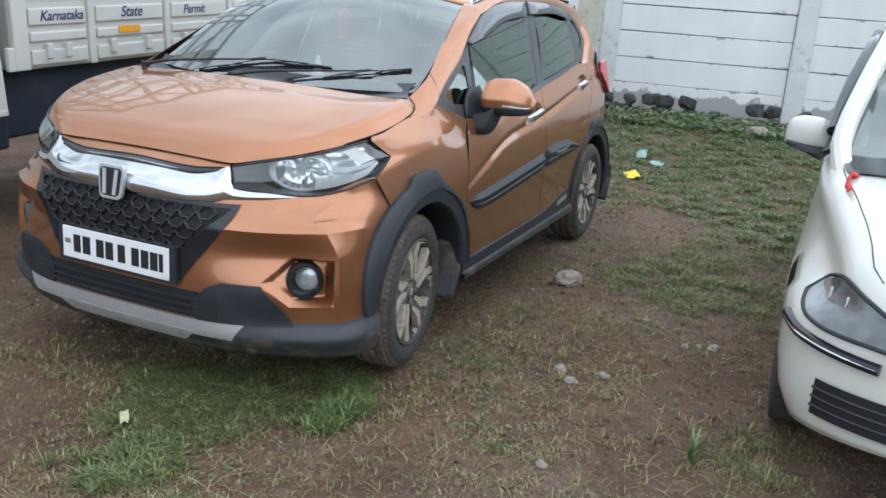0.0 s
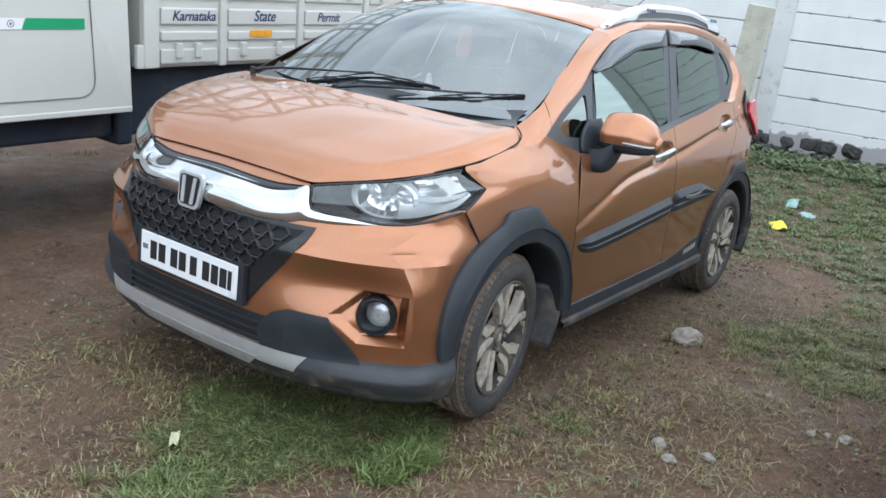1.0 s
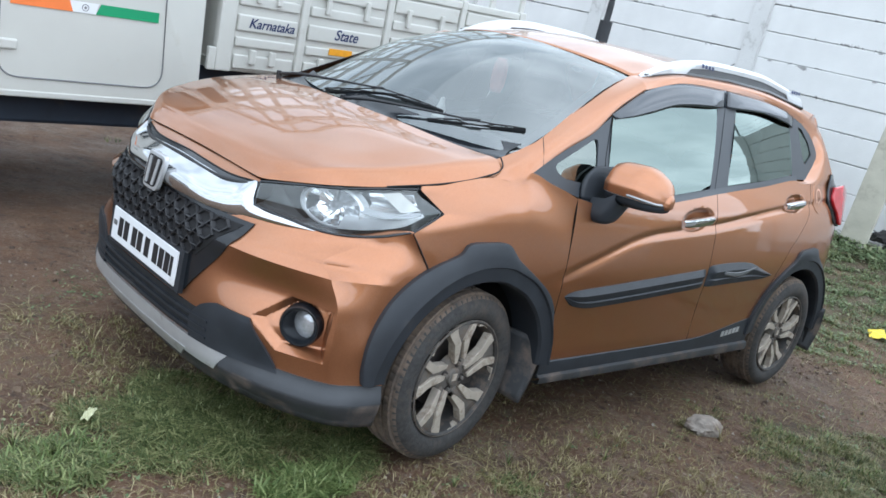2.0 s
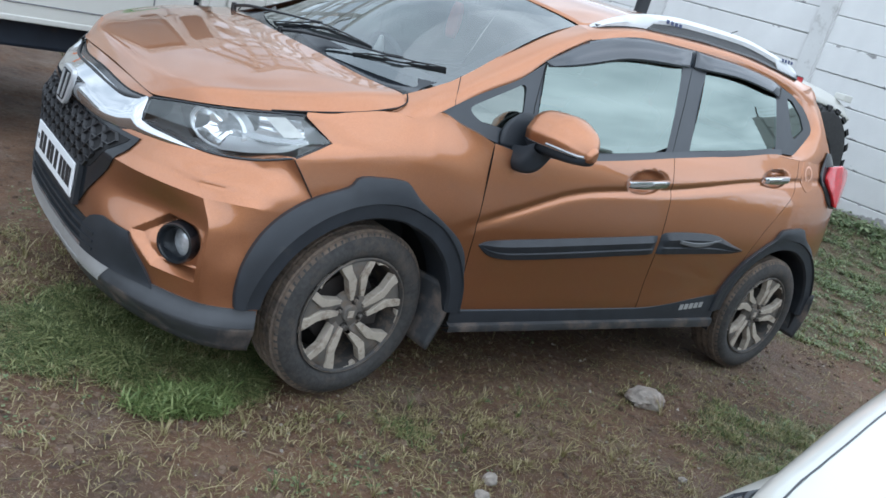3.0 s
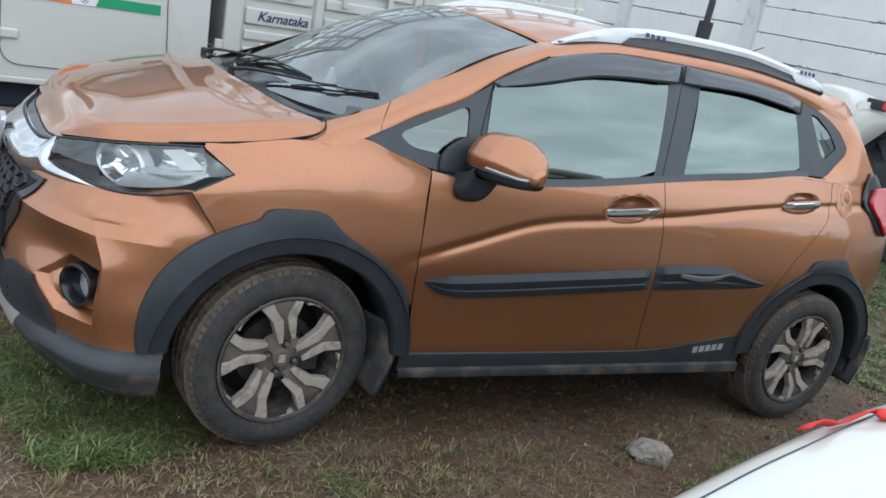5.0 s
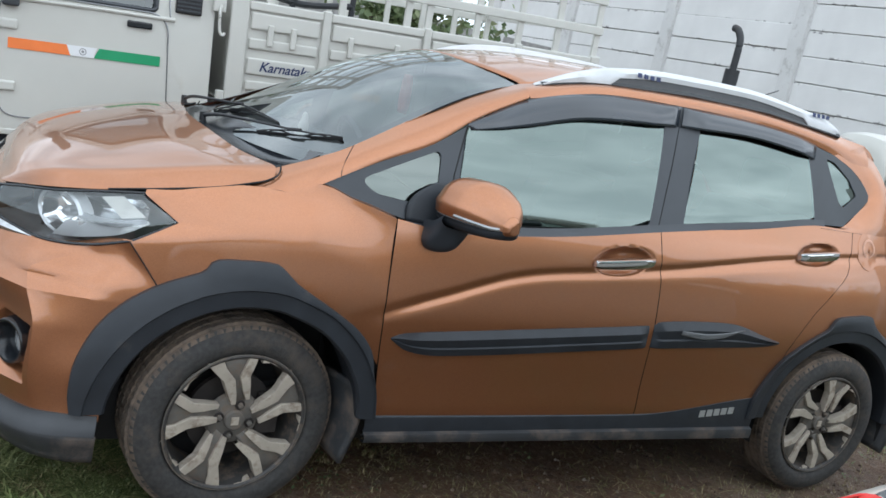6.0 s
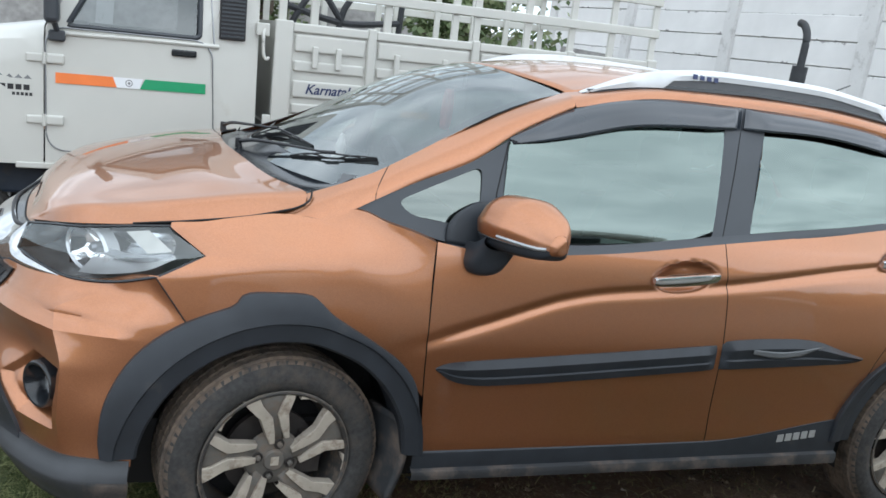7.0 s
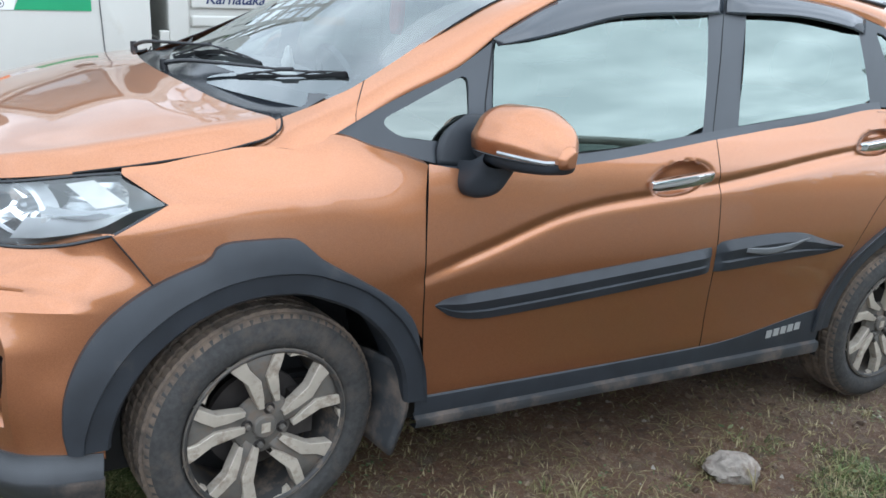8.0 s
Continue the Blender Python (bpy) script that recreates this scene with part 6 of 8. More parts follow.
def wheel(cx, cy, turn, side):
    flip = lambda bm: bm if side > 0 else flipped(bm)
    barrel = lathe([(0.222, 0.09), (0.216, 0.094), (0.209, 0.088), (0.205, 0.07), (0.19, 0.0), (0.19, -0.09)], 64)
    w = part("wheel", flip(barrel), RIM_GREY, car, "five-spoke alloy wheel with a muddy tyre")
    w.location = (cx, cy, HUB_Z)
    part("rim_lip", flip(lathe([(0.2225, 0.089), (0.221, 0.094), (0.219, 0.094), (0.2175, 0.0885)], 72)), RIM_WEB, w)
    prof = TYRE_P + [(0.311, 0.07), (0.319, 0.068), (0.32, 0.045), (0.311, 0.043), (0.311, 0.035), (0.32, 0.033), (0.32, 0.006), (0.311, 0.004), (0.311, -0.004), (0.32, -0.006), (0.32, -0.033), (0.311, -0.035), (0.311, -0.043), (0.32, -0.045), (0.318, -0.068)] + [(r, -y) for r, y in reversed(TYRE_P)]
    ty, tread = lathe(TYRE_P, 120), lathe(prof[len(TYRE_P) - 2:-len(TYRE_P) + 2], 360)
    lathe(prof[-len(TYRE_P):], 120, ty)
    # cross cuts in the shoulders: every fifth step is sunk
    for v in tread.verts:
        a = math.atan2(v.co.z, v.co.x)
        r = math.hypot(v.co.x, v.co.z)
        if r > 0.305 and abs(v.co.y) < 0.084 and round(a / (2 * math.pi) * 360) % 5 == 0:
            cut = 0.0035 if abs(v.co.y) < 0.06 else 0.002
            v.co.x *= 1 - cut / r
            v.co.z *= 1 - cut / r
    tyre = part("tyre", flip(ty), RUBBER, w, "muddy black tyre", angle=50)
    part("tread", flip(tread), TREAD, tyre, "tread caked with brown mud", angle=50)
    at = lambda r, a, y: Vector((-r * math.sin(a), y, r * math.cos(a)))
    for k in range(5):
        a0 = radians(turn + 72 * k)
        for sg in (1, -1):
            # machined arm: broad at the rim, pinched halfway, its inner end swept round the hub
            rows = []
            one = ((0.217, -0.067, 0.025, 0.088), (0.188, -0.054, 0.021, 0.088), (0.14, -0.0235, 0.018, 0.086), (0.095, -0.0135, 0.0135, 0.082), (0.056, -0.006, 0.0075, 0.077))
            two = ((0.217, 0.051, 0.0135, 0.088), (0.188, 0.0405, 0.0155, 0.088), (0.146, 0.0255, 0.0155, 0.086), (0.105, 0.031, 0.0125, 0.082), (0.066, 0.038, 0.0065, 0.077))
            ax, t = at(1, a0, 0), at(1, a0 + math.pi / 2, 0)
            for r, off, wd, y in one if sg < 0 else two:
                c = ax * (r if abs(off) < 0.02 or r < 0.16 else math.sqrt(r * r - off * off)) + t * off + Vector((0, y, 0))
                rows.append([c - t * wd * 1.06 - Vector((0, 0.03, 0)), c - t * wd - Vector((0, 0.0012, 0)), c - t * wd * 0.92, c + t * wd * 0.92, c + t * wd - Vector((0, 0.0012, 0)), c + t * wd * 1.06 - Vector((0, 0.03, 0))])
            part("spoke_arm", flip(sheet(rows)), RIM_CUT, w, angle=12)
        # machined foot along the rim, beside the window
        foot = [at(rr, a0 + radians(aa), 0.0885) for rr, aa in ((0.2185, 22), (0.2185, 29), (0.2185, 36), (0.2085, 36), (0.2085, 29), (0.2, 22))]
        fb = bmesh.new()
        fv = [fb.verts.new(p) for p in foot]
        fw2 = [fb.verts.new(p - Vector((0, 0.02, 0))) for p in foot]
        fb.faces.new(fv)
        for q in range(6):
            fb.faces.new([fv[q], fv[(q + 1) % 6], fw2[(q + 1) % 6], fw2[q]])
        part("rim_foot", flip(fb), RIM_CUT, w, smooth=False)
        web = []
        for r, o0, o1, y in ((0.045, -0.012, 0.028, 0.055), (0.095, -0.012, 0.028, 0.06), (0.14, -0.018, 0.02, 0.066), (0.18, -0.04, 0.032, 0.069), (0.214, -0.056, 0.044, 0.073)):
            ax, t = at(1, a0, 0), at(1, a0 + math.pi / 2, 0)
            web.append([ax * r + t * (o0 + (o1 - o0) * q) + Vector((0, y, 0)) for q in (0, 0.25, 0.5, 0.75, 1)])
        o = part("spoke_web", flip(sheet(web)), RIM_WEB, w)
        solid(o, 0.018, 0.0)
    hub = lathe([(0.085, 0.045), (0.078, 0.058), (0.062, 0.064), (0.04, 0.067), (0.033, 0.067), (0.031, 0.073), (0.028, 0.076), (0.001, 0.077)], 40)
    part("hub", flip(hub), RIM_WEB, w)
    part("hub_mark", flip(box_bm(-0.012, 0.012, 0.0765, 0.0785, -0.013, 0.013)), RIM_CUT, w, smooth=False)
    for k in range(4):
        a = radians(turn + 20 + 90 * k)
        p = at(0.05, a, 0)
        part("nut_pocket", flip(lathe([(0.0155, 0.06), (0.0155, 0.0692), (0.0138, 0.07), (0.0125, 0.0685), (0.001, 0.0672)], 16, centre=p)), BRAKE, w)
        part("wheel_nut", flip(lathe([(0.0085, 0.06), (0.0085, 0.078), (0.006, 0.081), (0.001, 0.0815)], 6, centre=p)), RIM_WEB, w)
    part("brake_disc", flip(lathe([(0.02, 0.02), (0.135, 0.02), (0.135, 0.0), (0.02, 0.0)], 40)), BRAKE, w)
    part("caliper", flip(box_bm(-0.15, -0.08, -0.02, 0.045, -0.06, 0.07)), BRAKE, w, smooth=False)
    # near-black disc put in for the shade behind the spokes
    part("wheel_back_shade", flip(lathe([(0.19, -0.06), (0.001, -0.06)], 32)), CAVITY, w)
    return w


for cx, turn in ((FRONT_X, -7), (REAR_X, 14)):
    for w in (wheel(cx, 0.706, turn, 1), wheel(cx, -0.706, turn + 20, -1)):
        # the front wheels are left steered a little
        w.rotation_euler = (0, 0, radians(6.5 if cx > 0 else 0))

# ---------- inside ----------
part("dashboard", both_sides([[(1.2, 0, 1.095), (1.13, 0.4, 1.09), (1.03, 0.63, 1.09)], [(1.05, 0, 1.125), (1.0, 0.4, 1.12), (0.9, 0.64, 1.1)], [(0.82, 0, 1.1), (0.8, 0.4, 1.09), (0.76, 0.66, 1.05)], [(0.76, 0, 0.85), (0.76, 0.4, 0.85), (0.76, 0.66, 0.85)]], 31, 16), DASH, car, "grey moulded dashboard")


def seat(x, y, w):
    back = loft([[(x, y - w, 0.55), (x, y, 0.55), (x, y + w, 0.55)], [(x - 0.06, y - w, 0.8), (x - 0.05, y, 0.8), (x - 0.06, y + w, 0.8)], [(x - 0.16, y - w * 0.8, 1.15), (x - 0.15, y, 1.17), (x - 0.16, y + w * 0.8, 1.15)]], 13, 13)
    so = solid(part("seat_back", back, SEAT, car), 0.12, 0.0)
    rounded(so, 0.03, 3)
    hd = box_bm(x - 0.24, x - 0.14, y - 0.12, y + 0.12, 1.2, 1.36)
    rounded(part("head_rest", hd, SEAT, car), 0.04, 4)
    rounded(part("seat_base", box_bm(x - 0.02, x + 0.48, y - w, y + w, 0.45, 0.62), SEAT, car), 0.05, 3)


seat(0.05, 0.36, 0.24), seat(0.05, -0.36, 0.24)
seat(-0.85, 0.32, 0.3), seat(-0.85, -0.32, 0.3)
sw = bmesh.new()
ringp = [Vector((0.62 + 0.07 * math.sin(a), -0.36 + 0.18 * math.cos(a), 1.0 + 0.17 * math.sin(a))) for a in np.linspace(0, 2 * math.pi, 33)]
part("steering_wheel", tube(ringp, 0.014, sw, seg=8, closed_ends=False), GLOSS_BLACK, car)
rounded(part("rear_view_mirror", box_bm(0.575, 0.6, -0.11, 0.11, 1.42, 1.48), GLOSS_BLACK, car), 0.01)
tas = loft([[(0.6, -0.015, 1.41), (0.6, 0.015, 1.41)], [(0.6, -0.03, 1.38), (0.6, 0.03, 1.38)], [(0.6, -0.035, 1.3), (0.6, 0.035, 1.3)], [(0.6, -0.02, 1.26), (0.6, 0.02, 1.26)]], 7, 10)
solid(part("hanging_tassel", tas, PINK_CLOTH, car, "red cloth tassel hung from the mirror"), 0.02, 0.0)
orn = lathe([(0.001, 0.0), (0.028, 0.0), (0.03, 0.01), (0.014, 0.018), (0.02, 0.04), (0.014, 0.06), (0.008, 0.085), (0.001, 0.09)], 16)
oo = part("dash_ornament", orn, TOY_WHITE, car, "small white dashboard ornament")
oo.matrix_basis = pose(1.02, 0.13, 1.123, 90, 0, 0)

led = sheet([[Vector((x, glass_y(x, belt(x)) - 0.012, belt(x) - 0.06)), Vector((x, glass_y(x, belt(x) + 0.045) - 0.02, belt(x) + 0.012)), Vector((x, glass_y(x, belt(x)) - 0.1, belt(x) + 0.016)), Vector((x, glass_y(x, belt(x)) - 0.12, belt(x) - 0.1))] for x in np.linspace(0.68, -1.0, 30)])
pair("door_trim", led, DASH, car, "grey inner door trim")
pair("lock_knob", lathe([(0.004, 0.0), (0.005, 0.03), (0.009, 0.034), (0.009, 0.042), (0.004, 0.046)], 10, centre=(0, 0, 0), cap=True), INK, car)
for o in bpy.data.objects:
    if o.name.startswith("lock_knob"):
        sd = 1 if o.name == "lock_knob" else -1
        o.matrix_basis = pose(0.09, sd * 0.715, belt(0.09) + 0.008, 90, 0, 0)


# ---------- cream pickup truck with a stake bed: front towards +x, tail a little high ----------
truck = thing("pickup_truck", "cream pickup truck with ribbed stake bed and flag stickers", "truck", at=(1.44, -1.93, 0.0))
truck.rotation_euler = (0, radians(3.1), 0)


def tbox(x0, x1, y0, y1, z0, z1, bm=None):
    """A box in the truck's own axes, x as in the yard, y from the near flank inwards (negative)."""
    return box_bm(x0 - 1.5, x1 - 1.5, y0, y1, z0, z1, bm)


def tpart(name, bm, mat, parent=None, label="", bev=0.0, smooth=False, seg=2):
    o = part(name, bm, mat, parent or truck, label, smooth=smooth)
    if bev:
        rounded(o, bev, seg)
    return o


T = lambda u, v, w: Vector((u - 1.5, w, v))
# cab: flank skin with a window opening, behind it roof, back and floor
CAB = [(0.985, 0.672), (2.06, 0.672), (2.06, 1.4), (2.03, 1.44), (1.78, 1.9), (1.02, 1.92), (0.985, 1.88)]
WIN = corner_loop([(1.3, 1.412), (1.96, 1.412), (1.74, 1.82), (1.3, 1.84)], 0.03)
cabside = holed(corner_loop(CAB, 0.02), [WIN], lambda u, v: T(u, v, -max(0.0, v - 1.38) * 0.12))
cab = tpart("cab_side", cabside, TRUCK_WHITE)
solid(cab, 0.03, 0.0)
far = holed(corner_loop(CAB, 0.02), [WIN], lambda u, v: T(u, v, -1.66 + max(0.0, v - 1.38) * 0.12))
solid(tpart("cab_side", far, TRUCK_WHITE), 0.03, 0.0)
tpart("cab_roof", tbox(0.99, 1.8, -1.6, -0.06, 1.88, 1.93), TRUCK_WHITE, bev=0.03)
tpart("cab_back", tbox(0.985, 1.02, -1.63, -0.03, 0.7, 1.88), TRUCK_WHITE)
tpart("cab_floor", tbox(1.0, 2.1, -1.6, -0.05, 0.68, 0.74), CAVITY)
bw = bmesh.new()
bw.faces.new([bw.verts.new(T(u, v, -max(0.0, v - 1.38) * 0.12 - 0.012)) for u, v in WIN])
gl = tpart("cab_window", bw, pane_mat("cab_glass", (0.3, 0.33, 0.34), 0.06), label="dark cab window")
gl.visible_shadow = False
outward(gl, (0, 1, 0))
tpart("window_gasket", tube([T(u, v, -max(0.0, v - 1.38) * 0.12 + 0.012) for u, v in WIN + WIN[:1]], 0.014, seg=6), SATIN_BLACK)
outward(tpart("cab_windscreen", sheet([[T(2.05, 1.42, -0.08), T(2.05, 1.42, -1.58)], [T(1.78, 1.88, -0.12), T(1.78, 1.88, -1.54)]]), SCREEN_GLASS), (1, 0, 0.3))
tpart("cab_seat", tbox(1.1, 1.6, -1.5, -0.15, 0.75, 1.0), SEAT, bev=0.05)
tpart("seat_back", tbox(1.06, 1.2, -1.5, -0.2, 1.0, 1.62), SEAT, bev=0.05)
tpart("cab_dashboard", tbox(1.86, 2.04, -1.58, -0.08, 1.2, 1.42), DASH, bev=0.03)
# door line: a shallow groove with a rounded lower edge, belt swage
DOOR = corner_loop([(1.205, 0.765), (2.055, 0.765), (2.06, 1.4), (1.235, 1.4)], 0.11, 8)
tpart("door_seam", tube([T(u, v, 0.016) for u, v in DOOR[:-9] + DOOR[-9:] + DOOR[:1]], 0.0045, seg=5), LAMP_GREY)
tpart("door_seam", tube([T(1.225, 1.39, 0.016), T(1.25, 1.66, -0.02), T(1.26, 1.86, -0.045)], 0.004, seg=5), LAMP_GREY)
tpart("belt_swage", tube([T(1.2, 1.378, 0.014), T(1.6, 1.378, 0.014), T(2.04, 1.37, 0.014)], 0.012, seg=8), TRUCK_WHITE, smooth=True)
tpart("cab_sill", tbox(0.985, 2.2, -0.03, 0.022, 0.668, 0.7), TRUCK_WHITE, bev=0.006)
tpart("door_handle", tbox(1.315, 1.445, 0.008, 0.03, 1.308, 1.344), GLOSS_BLACK, bev=0.008)
vent = tpart("air_vent", tbox(1.06, 1.2, -0.06, 0.018, 1.42, 1.76), INK, bev=0.006)
for k in range(15):
    tpart("vent_slat", tbox(1.068, 1.192, 0.006, 0.026, 1.434 + k * 0.021, 1.444 + k * 0.021), SATIN_BLACK, vent)
for z in (0.925, 1.24):
    hg = tpart("door_hinge", tbox(1.97, 2.06, 0.012, 0.032, z - 0.026, z + 0.026), TRUCK_WHITE, bev=0.012)
    tpart("hinge_leaf", tbox(2.065, 2.15, 0.012, 0.028, z - 0.022, z + 0.022), TRUCK_WHITE, hg, bev=0.008)
    tpart("hinge_pin", tube([T(2.063, z - 0.03, 0.03), T(2.063, z + 0.03, 0.03)], 0.009, seg=8), TRUCK_WHITE, hg, smooth=True)
tpart("flag_sticker", prism([(2.012, 1.118), (2.012, 1.172), (1.735, 1.172), (1.715, 1.118)], 0.0016, lambda u, v, w: T(u, v, 0.0165 + w)), FLAG_ORANGE, label="saffron stripe sticker")
tpart("flag_sticker", prism([(1.715, 1.118), (1.735, 1.172), (1.585, 1.172), (1.6, 1.118)], 0.0016, lambda u, v, w: T(u, v, 0.0165 + w)), PLATE_WHITE, label="white stripe sticker")
tpart("flag_sticker", prism([(1.6, 1.118), (1.575, 1.172), (1.262, 1.172), (1.262, 1.118)], 0.0016, lambda u, v, w: T(u, v, 0.0165 + w)), FLAG_GREEN, label="green stripe sticker")
ringm = bmesh.new()
for r0, r1 in ((0.018, 0.014), (0.007, 0.001)):
    rg = [[ringm.verts.new(T(1.655 + r * math.cos(2 * math.pi * k / 24), 1.145 + r * math.sin(2 * math.pi * k / 24), 0.019)) for k in range(24)] for r in (r0, r1)]
    for k in range(24):
        ringm.faces.new([rg[0][k], rg[0][(k + 1) % 24], rg[1][(k + 1) % 24], rg[1][k]])
tpart("flag_wheel", ringm, LAMP_GREY)
# front wing and nose, model lettering as bars
nose = [[T(2.068, 0.69, 0.012), T(2.068, 1.2, 0.014), T(2.068, 1.36, 0.0), T(2.068, 1.41, -0.12), T(2.068, 1.42, -0.8)],
        [T(2.4, 0.69, 0.012), T(2.4, 1.18, 0.014), T(2.4, 1.3, -0.01), T(2.4, 1.345, -0.14), T(2.4, 1.36, -0.8)],
        [T(2.85, 0.69, 0.0), T(2.85, 1.1, 0.0), T(2.85, 1.22, -0.02), T(2.85, 1.27, -0.16), T(2.85, 1.3, -0.8)],
        [T(3.12, 0.69, -0.12), T(3.12, 1.0, -0.12), T(3.12, 1.14, -0.15), T(3.12, 1.19, -0.25), T(3.12, 1.22, -0.8)]]
nb = loft(nose, 24, 20)
o = tpart("front_wing", nb, TRUCK_WHITE, smooth=True)
nb2 = loft([[Vector((p.x, -1.66 - p.y, p.z)) for p in c] for c in nose], 24, 20)
tpart("front_wing", nb2, TRUCK_WHITE, smooth=True)
tpart("grille_front", tbox(3.0, 3.1, -1.5, -0.14, 0.69, 1.15), TRACTOR_BLACK)
for k in range(6):
    tpart("lettering_bar", tbox(2.318 - 0.037 * k, 2.346 - 0.037 * k, 0.0145, 0.0165, 1.07, 1.098), INK)
for k in range(5):
    tpart("lettering_bar", tbox(2.2 - 0.02 * k, 2.214 - 0.02 * k, 0.0145, 0.0165, 1.042, 1.058), INK)
for k in range(5):
    tpart("decal_mark", prism([(0, 0), (0.02, 0.02), (0.04, 0)], 0.0015, lambda u, v, w, k=k: T(2.33 - 0.042 * k - u, 1.128 + v, 0.0145 + w)), LAMP_GREY)
tm = tpart("wing_mirror", tbox(1.99, 2.06, -0.02, 0.2, 1.42, 1.66), SATIN_BLACK, bev=0.025, seg=3)
tpart("mirror_bracket", tbox(1.965, 2.045, 0.0, 0.06, 1.33, 1.385), SATIN_BLACK, tm, bev=0.01)
tpart("mirror_stem", tube([T(2.0, 1.37, 0.04), T(2.02, 1.44, 0.08)], 0.014, seg=8), SATIN_BLACK, tm)

# bed
bed = tpart("bed_floor", tbox(-1.6, 0.9, -1.66, -0.02, 0.9, 0.96), TRUCK_WHITE)
STOPS = [(0.9, 0.8), (0.365, 0.315), (-0.285, -0.335), (-0.935, -0.985), (-1.53, -1.6)]
for side, s in ((0.0, 1), (-1.66, -1)):
    for (a0, a1), (b0, b1) in zip(STOPS, STOPS[1:]):
        gate = tpart("bed_panel", tbox(b0, a1, side - s * 0.03, side - s * 0.006, 0.91, 1.545), TRUCK_WHITE)
        for z0, z1 in ((0.92, 1.005), (1.05, 1.105), (1.14, 1.235), (1.285, 1.345), (1.395, 1.49)):
            tpart("rib", tbox(b0 + 0.015, a1 - 0.015, side - s * 0.008, side + s * 0.012, z0, z1), TRUCK_WHITE, gate, bev=0.009)
        tpart("panel_rim", tbox(b0, a1, side - s * 0.03, side + s * 0.014, 1.5, 1.55), TRUCK_WHITE, gate, bev=0.008)
        for xx in (a1 - 0.13, b0 + 0.17):
            lt = tpart("latch", tbox(xx - 0.016, xx + 0.016, side + s * 0.01, side + s * 0.034, 1.31, 1.43), TRUCK_WHITE, gate, bev=0.006)
            lw = tpart("latch", tbox(xx - 0.02, xx + 0.02, side + s * 0.008, side + s * 0.034, 0.955, 1.04), TRUCK_WHITE, gate, bev=0.006)
    for a0, a1 in STOPS:
        tpart("bed_post", tbox(a1, a0, side - s * 0.035, side + s * 0.018, 0.9, 1.56), TRUCK_WHITE, bev=0.008)
    for x in (0.86, 0.68, 0.25, -0.17, -0.31, -0.65, -0.96, -1.25, -1.56):
        tpart("stake", tbox(x - 0.022, x + 0.022, side - s * 0.03, side - s * 0.005, 1.54, 2.42), TRUCK_WHITE, bev=0.004)
    for z in (1.7, 1.9, 2.12, 2.36):
        tpart("stake_rail", tbox(-1.59, 0.89, side - s * 0.006, side + s * 0.012, z, z + 0.055), TRUCK_WHITE, bev=0.006)
    tpart("corner_clip", tbox(0.9, 0.945, side - s * 0.02, side + s * 0.016, 0.9, 1.03), TRUCK_WHITE, bev=0.006)
for x in (0.86, -1.57):
    hb = tpart("headboard", tbox(x - 0.02, x + 0.02, -1.62, -0.04, 0.95, 1.55), TRUCK_WHITE)
    for z in (1.72, 1.95, 2.36):
        tpart("headboard_rail", tbox(x - 0.02, x + 0.02, -1.62, -0.04, z, z + 0.05), TRUCK_WHITE, hb)
# bows over the bed that hold a tarpaulin
for x in (0.6, 0.1, -0.4, -0.9, -1.35):
    tpart("hoop", tube(spline([T(x, 2.4, -0.03), T(x, 2.56, -0.25), T(x, 2.64, -0.83), T(x, 2.56, -1.41), T(x, 2.4, -1.63)], 24), 0.016, seg=8), TRUCK_WHITE, smooth=True)
for y in (-0.25, -0.83, -1.41):
    tpart("ridge_bar", tube([T(0.87, 2.57 + (0.07 if y == -0.83 else 0), y), T(-1.57, 2.57 + (0.07 if y == -0.83 else 0), y)], 0.013, seg=8), TRUCK_WHITE, smooth=True)
tpart("tie_hook", tube(spline([T(0.955, 1.5, 0.0), T(0.965, 1.47, 0.03), T(0.96, 1.36, 0.03), T(0.945, 1.335, 0.03), T(0.93, 1.35, 0.03)], 16), 0.009, seg=8), TRUCK_WHITE, smooth=True)
tpart("hook_plate", tbox(0.93, 1.0, -0.02, 0.012, 1.46, 1.53), TRUCK_WHITE, bev=0.006)
tpart("side_reflector", tbox(-0.05, 0.13, 0.013, 0.018, 1.068, 1.11), AMBER, bev=0.002, label="amber side reflector")
tpart("chassis_rail", tbox(-1.65, 1.0, -1.5, -0.12, 0.5, 0.9), CHASSIS, bev=0.02)
tpart("chassis_rail", tbox(1.0, 3.0, -1.5, -0.14, 0.5, 0.68), CHASSIS, bev=0.02)
tpart("mud_guard", tbox(0.9, 1.0, -0.5, -0.1, 0.45, 0.7), CHASSIS, bev=0.02)
for x, s in ((2.55, 0), (-0.95, 0), (2.55, 1), (-0.95, 1)):
    y = -0.16 if s == 0 else -1.5
    tw = part("wheel", lathe([(0.2, 0.08), (0.21, 0.1), (0.3, 0.105), (0.345, 0.085), (0.355, 0.05), (0.355, -0.05), (0.345, -0.085), (0.3, -0.105), (0.21, -0.1), (0.2, -0.08)], 48), RUBBER, truck)
    tw.location = (x - 1.5, y, 0.42 if x < 0 else 0.28)
    part("rim", lathe([(0.205, 0.085), (0.17, 0.06), (0.15, 0.02), (0.08, 0.03), (0.06, 0.06), (0.001, 0.06)], 32), LAMP_GREY, tw)


